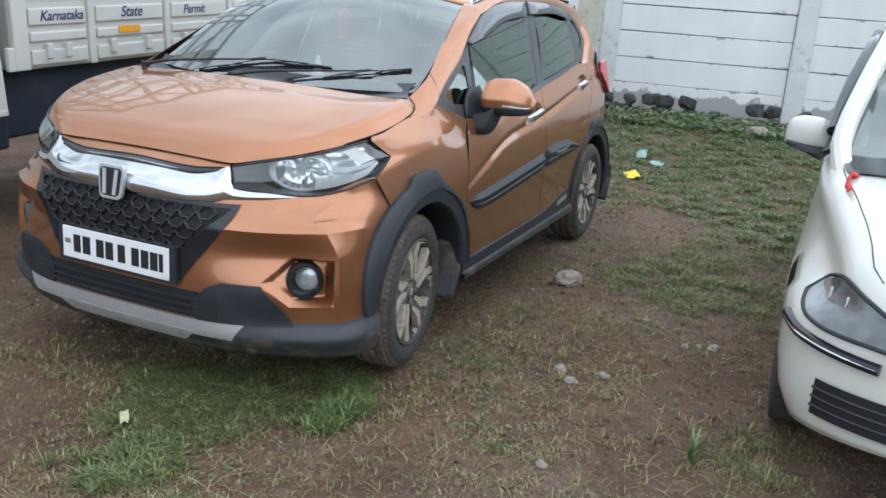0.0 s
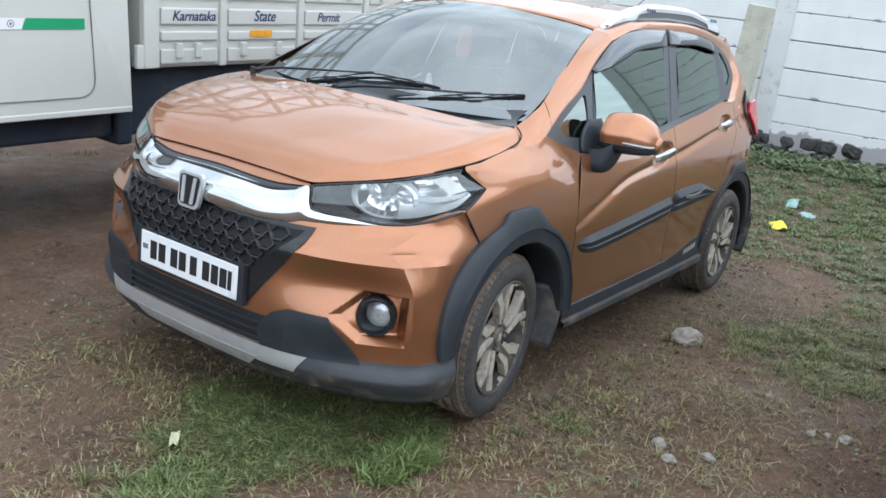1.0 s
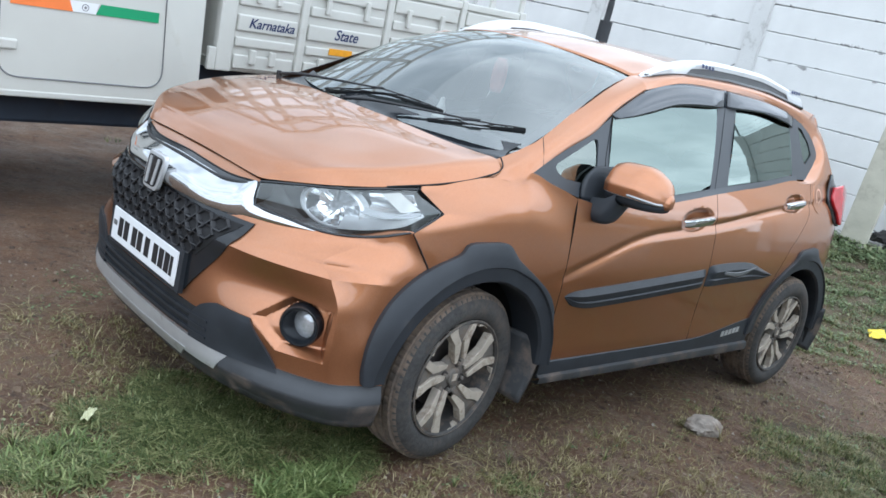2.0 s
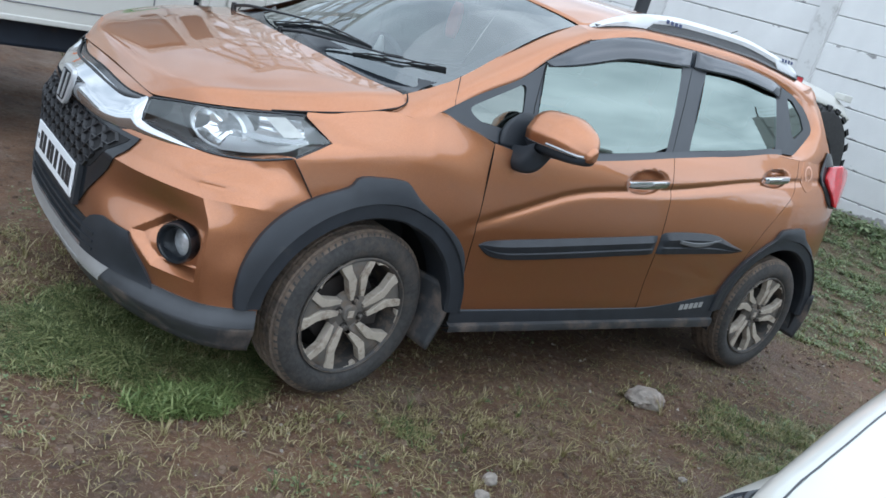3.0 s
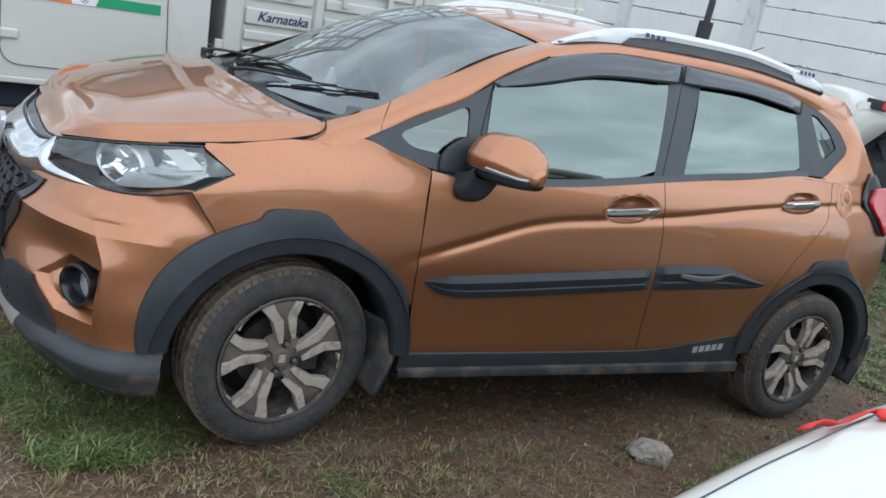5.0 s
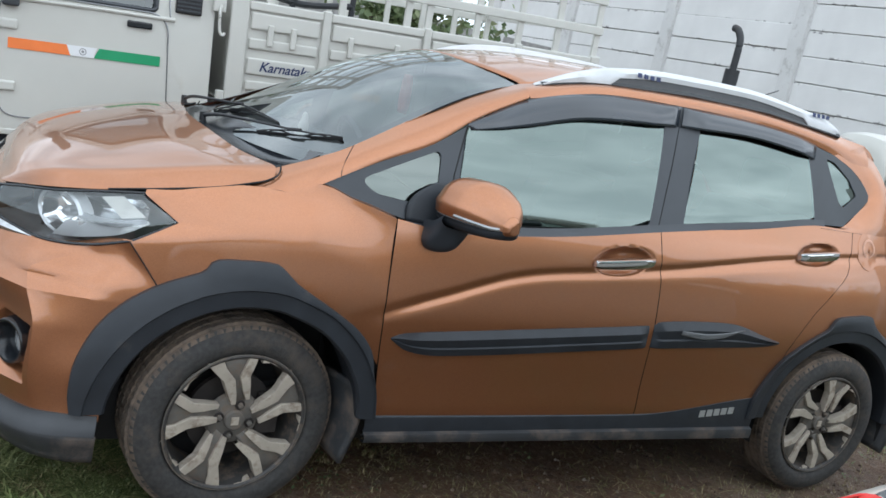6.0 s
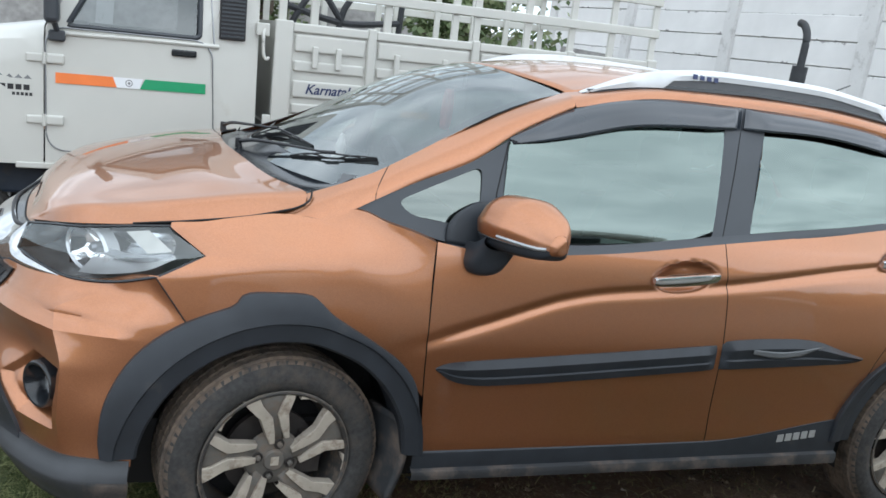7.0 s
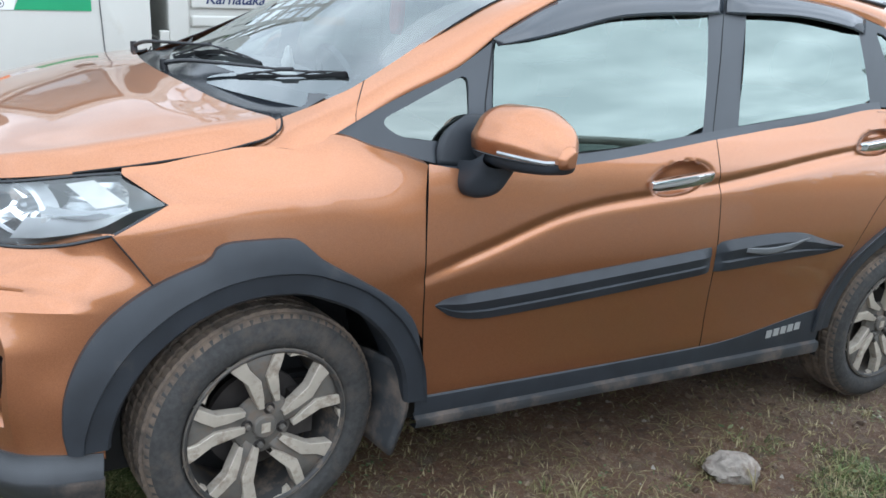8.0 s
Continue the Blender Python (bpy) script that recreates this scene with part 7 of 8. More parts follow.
# lettering on the bed panels
def lettering(text, x, z, size, name="lettering", shear=0.28, mat=NAVY_INK, parent=None):
    cu = bpy.data.curves.new(name, "FONT")
    cu.body, cu.size, cu.shear, cu.extrude, cu.space_character = text, size, shear, 0.0006, 0.98
    cu.offset = 0.0012
    tmp = bpy.data.objects.new(name, cu)
    scene.collection.objects.link(tmp)
    bpy.context.view_layer.update()
    me = bpy.data.meshes.new_from_object(tmp.evaluated_get(bpy.context.evaluated_depsgraph_get()))
    bpy.data.objects.remove(tmp)
    me.materials.clear()
    me.materials.append(mat)
    o = new(name, me)
    o.parent = parent or truck
    o.matrix_basis = Matrix(((-1, 0, 0, x - 1.5), (0, 0, 1, 0.0135), (0, 1, 0, z), (0, 0, 0, 1)))
    return o


lettering("Karnataka", 0.715, 1.165, 0.078)
lettering("State", 0.105, 1.165, 0.092)
lettering("Permit", -0.46, 1.165, 0.082)

# black tubular frame carried in the bed
frame_load = thing("tubular_frame", "black welded tubular frame carried upright in the truck bed", "metal frame", at=(0, -2.9, 0.99))
for pts in ([(0.7, 0, 0.0), (0.7, 0, 0.86)], [(-0.1, 0, 0.0), (-0.1, 0, 0.86)], [(0.7, 0, 0.72), (0.3, 0, 0.66), (-0.1, 0, 0.72)], [(0.3, 0, 0.0), (0.32, 0, 0.68), (0.2, 0, 0.95)], [(0.7, 0, 0.05), (-0.1, 0, 0.05)], [(0.7, 0, 0.5), (0.5, 0, 0.84), (0.3, 0, 0.66)]):
    part("tube", tube(spline(pts, 10), 0.022, seg=8), TRACTOR_BLACK, frame_load)

# ---------- white hatchback ----------
wcar = thing("white_hatchback", "white hatchback with a red ribbon tied to its mirror, parked opposite", "car", at=(0, 2.98, 0))


def wc_half(x):
    return interp([(-2.3, 0.6), (-2.0, 0.74), (-1.2, 0.8), (0.3, 0.805), (0.9, 0.8), (1.2, 0.775), (1.38, 0.725), (1.48, 0.64), (1.56, 0.5), (1.61, 0.3), (1.635, 0.02)], x)


def wc_top(x):
    return interp([(-2.3, 0.9), (-1.5, 0.98), (0.0, 0.985), (0.35, 0.965), (0.7, 0.935), (1.0, 0.895), (1.3, 0.83), (1.48, 0.75), (1.58, 0.68), (1.635, 0.6)], x)


WX = [-2.3, -2.1, -1.7, -1.2, -0.6, 0.0, 0.3, 0.55, 0.8, 1.0, 1.15, 1.28, 1.38, 1.46, 1.53, 1.58, 1.61, 1.632]
secs = []
for x in WX:
    h, t = wc_half(x), wc_top(x)
    lift = 0.2 + 0.05 * max(0, (x - 1.3) / 0.3)
    k = interp([(-2.3, 0.9), (0.3, 0.89), (0.6, 0.86), (0.95, 0.79), (1.25, 0.76), (1.45, 0.8), (1.65, 0.88)], x)
    secs.append([(x, h * 0.93, lift), (x, h * 0.985, lift + 0.1), (x, h, 0.46), (x, h * 0.985, 0.58 if t > 0.7 else t * 0.85), (x, h * (0.6 * k + 0.385), t - 0.17), (x, h * (k + 0.06), t - 0.075), (x, h * k, t - 0.02), (x, h * (k - 0.14), t + 0.006), (x, h * 0.35, t + 0.028), (x, 0, t + 0.035)])


def wc_y(x, z):
    """Half width of the white car's body at a height."""
    i = min(range(len(WX)), key=lambda k: abs(WX[k] - x))
    a = max(0, min(len(WX) - 2, i if WX[i] <= x else i - 1))
    f = (x - WX[a]) / (WX[a + 1] - WX[a])
    at = lambda s: interp([(p[2], p[1]) for p in s[:8]], z)
    return at(secs[a]) * (1 - f) + at(secs[a + 1]) * f


wb = loft(secs, 40, 70)
ARX, ARZ = 0.86, 0.29
bmesh.ops.delete(wb, geom=[f for f in wb.faces if math.hypot(f.calc_center_median().x - ARX, f.calc_center_median().z - ARZ) < 0.34 and abs(f.calc_center_median().y) > 0.55], context="FACES")
pair("body_side", wb, CAR_WHITE, wcar, thick=0.004)
for s in (1, -1):
    c = lambda x, k, d: Vector((x, s * (wc_half(x) * k), d))
    # bonnet shut line, bumper line
    part("bonnet_seam", tube([Vector((x, s * (wc_half(x) * interp([(0.3, 0.86), (0.6, 0.83), (0.95, 0.76), (1.25, 0.73), (1.45, 0.77)], x)), wc_top(x) - 0.008)) for x in np.linspace(0.36, 1.46, 20)], 0.0025, seg=5), SATIN_BLACK, wcar)
    lampb = []
    for u in (0, 0.25, 0.5, 0.75, 1.0):
        x = 1.2 + 0.37 * u
        zlo, zhi = 0.575 + 0.05 * (1 - u) ** 2, min(0.735, wc_top(x) - 0.05) - 0.05 * (1 - u) ** 3
        lampb.append([Vector((x + 0.006 + 0.01 * u, s * (wc_y(x, zlo + (zhi - zlo) * q) + 0.012 * math.sin(math.pi * q) + 0.004), zlo + (zhi - zlo) * q)) for q in (0, 0.5, 1)])
    hl = part("headlamp", loft(lampb, 14, 26), HAZY_LENS, wcar, "hazy clear headlamp")
    edge_pts = spline([r[0] for r in lampb], 24) + spline([r[2] for r in lampb], 24)[::-1]
    part("lamp_rim", tube(edge_pts + edge_pts[:1], 0.007, seg=6), BLACK_TRIM, hl)
    for k, u in enumerate((0.3, 0.55)):
        x = 1.2 + 0.37 * u
        arc = [Vector((x + 0.03 + 0.012 * math.sin(a), s * (wc_y(x + 0.03 + 0.012 * math.sin(a), 0.64) + 0.021 - 0.01 * abs(math.cos(a))), 0.64 + 0.045 * math.cos(a))) for a in np.linspace(0.3, 2.9, 12)]
        part("lamp_fin", tube(arc, 0.004, seg=6), RAIL_WHITE, hl)
    trim = [Vector((x + 0.008, s * (wc_half(x) * 1.0 + 0.004), 0.55 - 0.035 * i / 19)) for i, x in enumerate(np.linspace(1.27, 1.57, 20))]
    tr = part("bumper_strip", tube(trim, 0.02, seg=8), GLOSS_BLACK, wcar, "black bumper strip")
    part("strip_line", tube([p + Vector((0.012, s * 0.012, 0.002)) for p in trim], 0.004, seg=5), CHROME, tr)
    lg = sheet([[Vector((x + 0.012 + 0.012, s * wc_half(x) * 0.99, z)) for x in np.linspace(1.47, 1.6, 10)] for z in np.linspace(0.3, 0.42, 6)])
    low = part("lower_grille", lg, INK, wcar)
    for z in (0.33, 0.36, 0.39):
        part("slat", tube([Vector((x + 0.026, s * wc_half(x) * 0.995, z)) for x in np.linspace(1.47, 1.6, 8)], 0.005, seg=5), BLACK_TRIM, low)
    # mirror
    mh = bmesh.new()
    bmesh.ops.create_uvsphere(mh, u_segments=24, v_segments=16, radius=1.0)
    for v in mh.verts:
        d = v.co.copy()
        sq = lambda q, e: math.copysign(abs(q) ** e, q)
        v.co = Vector((0.08 + 0.058 * sq(d.x, 0.8), s * (0.845 + 0.098 * sq(d.y, 0.62) * (1 - 0.12 * d.z)), 1.03 + 0.075 * sq(d.z, 0.62)))
    wm = part("door_mirror", mh, CAR_WHITE, wcar)
    part("mirror_foot", loft([[(0.2, s * 0.74, 0.965), (0.2, s * 0.78, 0.93), (0.08, s * 0.78, 0.94), (0.08, s * 0.74, 0.975), (0.2, s * 0.74, 0.965)], [(0.19, s * 0.84, 0.975), (0.19, s * 0.85, 0.955), (0.07, s * 0.85, 0.96), (0.07, s * 0.84, 0.985), (0.19, s * 0.84, 0.975)], [(0.165, s * 0.93, 0.99), (0.16, s * 0.93, 0.975), (0.07, s * 0.93, 0.98), (0.07, s * 0.93, 0.995), (0.165, s * 0.93, 0.99)]], 20, 10), BLACK_TRIM, wm)
    # side window band, pillar, visor
    gb = sheet([[Vector((x, s * (0.775 - 0.05 * v - 0.2 * v * v * 0.6), interp([(-1.9, 1.02), (0.25, 0.975)], x) + (interp([(-1.9, 1.2), (-1.2, 1.46), (-0.5, 1.5), (-0.3, 1.47), (0.0, 1.28), (0.28, 1.0)], x) - interp([(-1.9, 1.02), (0.25, 0.975)], x)) * v)) for v in np.linspace(0, 1, 6)] for x in np.linspace(-1.8, 0.26, 30)])
    sg = outward(part("side_window", gb, SIDE_GLASS, wcar), (0, s, 0))
    pil = tube(spline([(0.52, s * 0.66, 0.88), (0.3, s * 0.705, 1.03), (0.02, s * 0.655, 1.25), (-0.34, s * 0.58, 1.475), (-0.9, s * 0.56, 1.53), (-1.7, s * 0.56, 1.48)], 30), 0.042, seg=10)
    part("roof_pillar", pil, CAR_WHITE, wcar)
    part("window_visor", tube(spline([(0.2, s * 0.745, 1.06), (-0.05, s * 0.715, 1.24), (-0.36, s * 0.655, 1.42), (-0.7, s * 0.635, 1.47)], 20), 0.03, seg=8), VISOR, wcar)
    wl2 = part("wheel", lathe([(0.19, 0.07), (0.2, 0.085), (0.27, 0.088), (0.285, 0.07), (0.29, 0.04), (0.29, -0.04), (0.285, -0.07), (0.2, -0.085)], 40), RUBBER, wcar)
    wl2.location = (ARX, s * 0.7, 0.285)
    part("rim", lathe([(0.192, 0.075), (0.15, 0.06), (0.05, 0.075), (0.001, 0.078)], 32) if s > 0 else flipped(lathe([(0.192, 0.075), (0.15, 0.06), (0.05, 0.075), (0.001, 0.078)], 32)), LAMP_GREY, wl2)
outward(part("windscreen", both_sides([[(0.42, 0, 1.005), (0.4, 0.4, 0.995), (0.34, 0.68, 0.985)], [(0.05, 0, 1.27), (0.04, 0.35, 1.262), (0.0, 0.62, 1.24)], [(-0.3, 0, 1.48), (-0.31, 0.35, 1.475), (-0.36, 0.56, 1.455)]], 25, 14), SCREEN_GLASS, wcar), (0.6, 0, 0.8))
part("cowl", both_sides([[(0.72, 0, 0.985), (0.69, 0.4, 0.974), (0.6, 0.655, 0.952)], [(0.55, 0, 1.0), (0.52, 0.4, 0.99), (0.46, 0.68, 0.966)], [(0.4, 0, 1.012), (0.38, 0.4, 1.002), (0.3, 0.7, 0.986)]], 21, 8), GLOSS_BLACK, wcar)
part("roof", both_sides([[(-0.3, 0, 1.5), (-0.32, 0.4, 1.495), (-0.36, 0.58, 1.475)], [(-0.9, 0, 1.56), (-0.9, 0.4, 1.55), (-0.9, 0.57, 1.53)], [(-1.75, 0, 1.5), (-1.75, 0.4, 1.49), (-1.75, 0.57, 1.46)]], 21, 14), CAR_WHITE, wcar)
part("tail", both_sides([[(-2.3, 0, 0.25), (-2.3, 0.55, 0.25)], [(-2.32, 0, 0.9), (-2.3, 0.55, 0.9)], [(-1.78, 0, 1.5), (-1.76, 0.56, 1.46)]], 11, 14), CAR_WHITE, wcar)
part("cabin_floor", box_bm(-2.1, 1.4, -0.55, 0.55, 0.22, 0.55), CAVITY, wcar, smooth=False)
part("seat_row", box_bm(-0.7, -0.4, -0.6, 0.6, 0.55, 1.2), SEAT, wcar)
part("dashboard", box_bm(0.05, 0.35, -0.64, 0.64, 0.6, 0.96), DASH, wcar)
part("grille", sheet([[Vector((1.652 - 0.1 * abs(y) ** 2, y, z)) for y in np.linspace(-0.3, 0.3, 13)] for z in (0.58, 0.64)]), INK, wcar)
# ribbons: red one knotted at the wing, pale one laid over the bonnet
rb = [Vector((0.62 + 0.24 * u, -0.645 - 0.012 * math.sin(u * 3), wc_top(0.62 + 0.24 * u) + 0.004 + 0.01 * math.sin(u * 9))) for u in np.linspace(0, 1, 16)]
rib = part("ribbon", sheet([[p + Vector((0.01, -0.006, -0.008)), p + Vector((-0.006, 0.008, 0.006))] for p in rb]), RED_CLOTH, wcar, "red cloth ribbon")
solid(rib, 0.004, 0.0)
kn = bmesh.new()
bmesh.ops.create_icosphere(kn, subdivisions=2, radius=1, matrix=Matrix.LocRotScale((0.64, -0.635, 0.95), None, (0.03, 0.016, 0.011)))
part("ribbon_knot", kn, RED_CLOTH, wcar)
rp = [Vector((x, -0.62 + 0.5 * (x - 0.42), wc_top(x) + 0.024 + 0.01 * (x - 0.4))) for x in np.linspace(0.62, 1.4, 24)]
solid(part("ribbon", sheet([[p + Vector((0.004, -0.009, -0.002)), p + Vector((-0.004, 0.009, 0.003))] for p in rp]), PALE_RIBBON, wcar, "faded orange ribbon across the bonnet"), 0.003, 0.0)

# ---------- tractor behind the cars ----------
tractor = thing("farm_tractor", "white farm tractor with black lugged tyres parked by the wall", "tractor", at=(-5.6, -2.46, 0.09))
for s in (1, -1):
    prof = [(0.34, 0.13), (0.36, 0.16), (0.5, 0.17), (0.58, 0.16), (0.615, 0.12), (0.62, 0.0), (0.615, -0.12), (0.58, -0.16), (0.5, -0.17), (0.36, -0.16), (0.34, -0.13)]
    tb = part("rear_wheel", lathe(prof, 64), TRACTOR_RUBBER, tractor, "large lugged tractor tyre")
    tb.location, tb.scale = (0, s * 0.62, 0.655), (1.06, 1.0, 1.06)
    for k in range(22):
        for sg in (1, -1):
            a = 2 * math.pi * (k + (0.5 if sg < 0 else 0)) / 22
            bm = bmesh.new()
            P = []
            for y, da in ((0.0, 0.0), (0.09 * sg, -0.1), (0.165 * sg, -0.22)):
                for r in (0.6, 0.648 if abs(y) < 0.15 else 0.635):
                    for dd in (-0.065, 0.065):
                        P.append(bm.verts.new(Vector((r * math.cos(a + da + dd), y, r * math.sin(a + da + dd)))))
            for i in (0, 4):
                bm.faces.new([P[i + 2], P[i + 3], P[i + 7], P[i + 6]])
                bm.faces.new([P[i], P[i + 2], P[i + 6], P[i + 4]])
                bm.faces.new([P[i + 1], P[i + 3], P[i + 7], P[i + 5]])
            bm.faces.new([P[8], P[9], P[11], P[10]])
            part("tyre_lug", bm, TRACTOR_RUBBER, tb, smooth=False)
    part("wheel_rim", lathe([(0.36, 0.13 * s), (0.35, 0.145 * s), (0.335, 0.125 * s)], 40), TRUCK_WHITE, tb)
    part("rim_barrel", lathe([(0.335, 0.125 * s), (0.32, 0.04 * s), (0.29, 0.0)], 40), TRUCK_WHITE, tb)
    part("wheel_disc", lathe([(0.3, 0.01 * s), (0.12, -0.03 * s), (0.1, 0.02 * s), (0.001, 0.02 * s)], 32), RIM_GREY, tb)
    top = spline([(1.04, 0, 1.1), (1.02, 0, 1.3), (0.97, 0, 1.385), (0.75, 0, 1.4), (0.3, 0, 1.35), (-0.2, 0, 1.31), (-0.55, 0, 1.245)], 34)
    fend = [[Vector((p.x, s * (0.28 + 0.57 * v), p.z + 0.03 * math.sin(min(1.0, v * 1.2) * math.pi) - (0.12 * max(0.0, v - 0.78) / 0.22))) for v in np.linspace(0, 1, 10)] for p in top]
    fo = part("fender", sheet(fend), TRUCK_WHITE, tractor, "white rounded tractor fender")
    solid(fo, 0.03, 0.0)
    fo.location = (0.08, -0.12, 0.11)
    side = sheet([[Vector((x, s * 0.845, z)) for x, z in row] for row in ([(1.03, 1.12), (0.97, 1.36), (0.6, 1.36)], [(0.95, 0.98), (0.85, 1.16), (0.5, 1.27)], [(0.9, 0.86), (0.72, 1.0), (0.45, 1.2)])])
    solid(part("fender_side", side, TRUCK_WHITE, fo), 0.02, 0.0)
    lo = rounded(part("fender_lamp", box_bm(0.6, 0.84, s * 0.8, s * 0.885, 1.325, 1.41), TRACTOR_BLACK, tractor, smooth=False), 0.012)
    lo.location = (0.08, -0.12, 0.1)
    part("lamp_lens", box_bm(0.63, 0.72, s * 0.884, s * 0.892, 1.335, 1.4), RED_LENS, lo, smooth=False)
    rounded(part("work_lamp", box_bm(-0.52, -0.36, s * 0.7, s * 0.82, 1.3, 1.37), TRUCK_WHITE, tractor, smooth=False), 0.012).location = (0.08, -0.12, 0.11)
    fw = part("front_wheel", lathe([(0.18, 0.07), (0.2, 0.09), (0.32, 0.09), (0.36, 0.06), (0.365, 0), (0.36, -0.06), (0.32, -0.09), (0.2, -0.09)], 40), RUBBER, tractor)
    fw.location = (1.95, s * 0.6, 0.36)
hood = rounded(part("hood", box_bm(0.75, 2.55, -0.3, 0.3, 0.75, 1.32), TRUCK_WHITE, tractor, smooth=False), 0.1, 4)
part("engine", box_bm(0.5, 2.5, -0.22, 0.22, 0.4, 0.78), TRACTOR_BLACK, tractor, smooth=False)
part("axle", tube([(0, -0.5, 0.62), (0, 0.5, 0.62)], 0.12, seg=12), TRACTOR_BLACK, tractor)
part("driver_seat", box_bm(-0.1, 0.3, -0.22, 0.22, 0.95, 1.08), SEAT, tractor)
part("steering_wheel", tube([Vector((0.62 + 0.05 * math.sin(a), 0.17 * math.cos(a), 1.2 + 0.14 * math.sin(a))) for a in np.linspace(0, 2 * math.pi, 25)], 0.013, seg=6), TRACTOR_BLACK, tractor)
ex = part("exhaust_muffler", tube([(2.32, -0.03, 1.3), (2.32, -0.03, 1.57), (2.32, -0.03, 1.81)], 0.06, seg=16), TRACTOR_BLACK, tractor, "black upright exhaust with a bent tip")
part("exhaust_pipe", tube(spline([(2.32, -0.03, 1.79), (2.32, -0.03, 1.97), (2.32, -0.04, 2.06), (2.32, -0.09, 2.13), (2.32, -0.14, 2.145)], 20), 0.03, seg=12), TRACTOR_BLACK, ex)
part("air_cleaner_cap", lathe([(0.001, 0.0), (0.05, 0.0), (0.05, 0.05), (0.03, 0.07), (0.001, 0.075)], 16), TRACTOR_BLACK, tractor).matrix_basis = pose(2.3, 0.3, 1.52, 90, 0, 0)
part("air_cleaner_pipe", tube([(2.3, 0.3, 1.2), (2.3, 0.3, 1.54)], 0.03, seg=10), TRACTOR_BLACK, tractor)

# leaning concrete post, stones by the wall
slab = rounded(part("concrete_slab", box_bm(-0.15, 0.15, -0.04, 0.04, 0, 1.8), node_mat("weathered_cream_slab", (0.5, 0.48, 0.4), 0.85, vary=0.18, scale=4, bump=0.004, bump_scale=40, dirt=(0.25, 0.22, 0.17), dirt_amount=0.3, dirt_scale=3), None, smooth=False), 0.012)
slab.matrix_world = pose(-6.92, -1.02, 0.16, 6, 4, 98)
tagged(slab, "weathered cream concrete slab leaning on the wall", "slab")


board = rounded(part("stone_board", box_bm(-0.26, 0.26, -0.03, 0.03, 0, 0.3), WALL_RAW, None, smooth=False), 0.01)
board.matrix_world = pose(-6.55, -2.35, 0.22, 14, 3, 96)
tagged(board, "flat grey stone board propped among the weeds", "stone board")


def stone(name, label, mat, x, y, size, seed, flat=0.75, group="", category="stone", lift=0.0, cuts=3, blocky=0.0):
    rnd = random.Random(seed)
    bm = bmesh.new()
    if blocky:
        bmesh.ops.create_cube(bm, size=2)
        bmesh.ops.subdivide_edges(bm, edges=bm.edges, cuts=6, use_grid_fill=True)
        for v in bm.verts:
            v.co = v.co.normalized() * (1 - blocky) + v.co * blocky * 0.8
    else:
        bmesh.ops.create_icosphere(bm, subdivisions=cuts, radius=1)
    off = Vector((rnd.uniform(-50, 50), rnd.uniform(-50, 50), rnd.uniform(-50, 50)))
    planes = [Vector((rnd.gauss(0, 1), rnd.gauss(0, 1), rnd.gauss(0, 1))).normalized() for _ in range(9)]
    for v in bm.verts:
        d = v.co.normalized()
        r = v.co.length
        for p in planes:
            k = d.dot(p)
            if k > 0.55:
                r = min(r, 0.72 / k + 0.06)
        r += 0.12 * noise.noise(d * 2.5 + off) + 0.06 * noise.noise(d * 6 + off) + 0.04 * noise.noise(d * 13 + off)
        v.co = d * r
    for v in bm.verts:
        v.co = Vector((v.co.x * size, v.co.y * size * rnd.uniform(0.78, 0.8), v.co.z * size * flat))
    o = part(name, bm, mat, None, smooth=True, angle=28)
    o.location = (x, y, ground_height(x, y) + size * flat * 0.42 + lift)
    o.rotation_euler = (rnd.uniform(-0.12, 0.12), rnd.uniform(-0.12, 0.12), rnd.uniform(0, 6.3))
    return tagged(o, label, category, group)


stone("rock", "rough pale-brown rock lying on bare earth by the sill", ROCK, -0.25, 1.02, 0.098, 6, 0.56, blocky=0.12)
for x, y, s, k in ((0.911, 1.54, 0.045, 2), (1.044, 1.436, 0.045, 3), (0.95, 1.36, 0.05, 4), (0.352, 1.785, 0.035, 5), (0.292, 1.906, 0.05, 6), (0.128, 1.544, 0.03, 7), (0.3, 1.84, 0.03, 8), (1.75, 1.55, 0.035, 9), (-6.4, 1.35, 0.2, 12)):
    stone("loose_stone", "small pale stone on the earth", ROCK, x, y, s * 0.72, k, 0.6, "loose stones", blocky=0.2)
rnd = random.Random(21)
for k in range(46):
    c, w = [(-0.15, 0.3), (0.75, 0.45), (1.6, 0.3), (2.6, 0.5), (-0.75, 0.2)][k % 5]
    y = c + rnd.uniform(-w, w)
    x = -7.0 - 0.095 * (y + 5.65) + 0.2 + rnd.uniform(-0.04, 0.14)
    stone("basalt_stone", "rough dark basalt stone heaped at the wall's foot", BASALT, x, y, rnd.uniform(0.075, 0.14), 100 + k, 0.72, "stones along the wall", lift=-0.02 + (0.15 if k % 3 == 0 else 0.0), blocky=0.93)


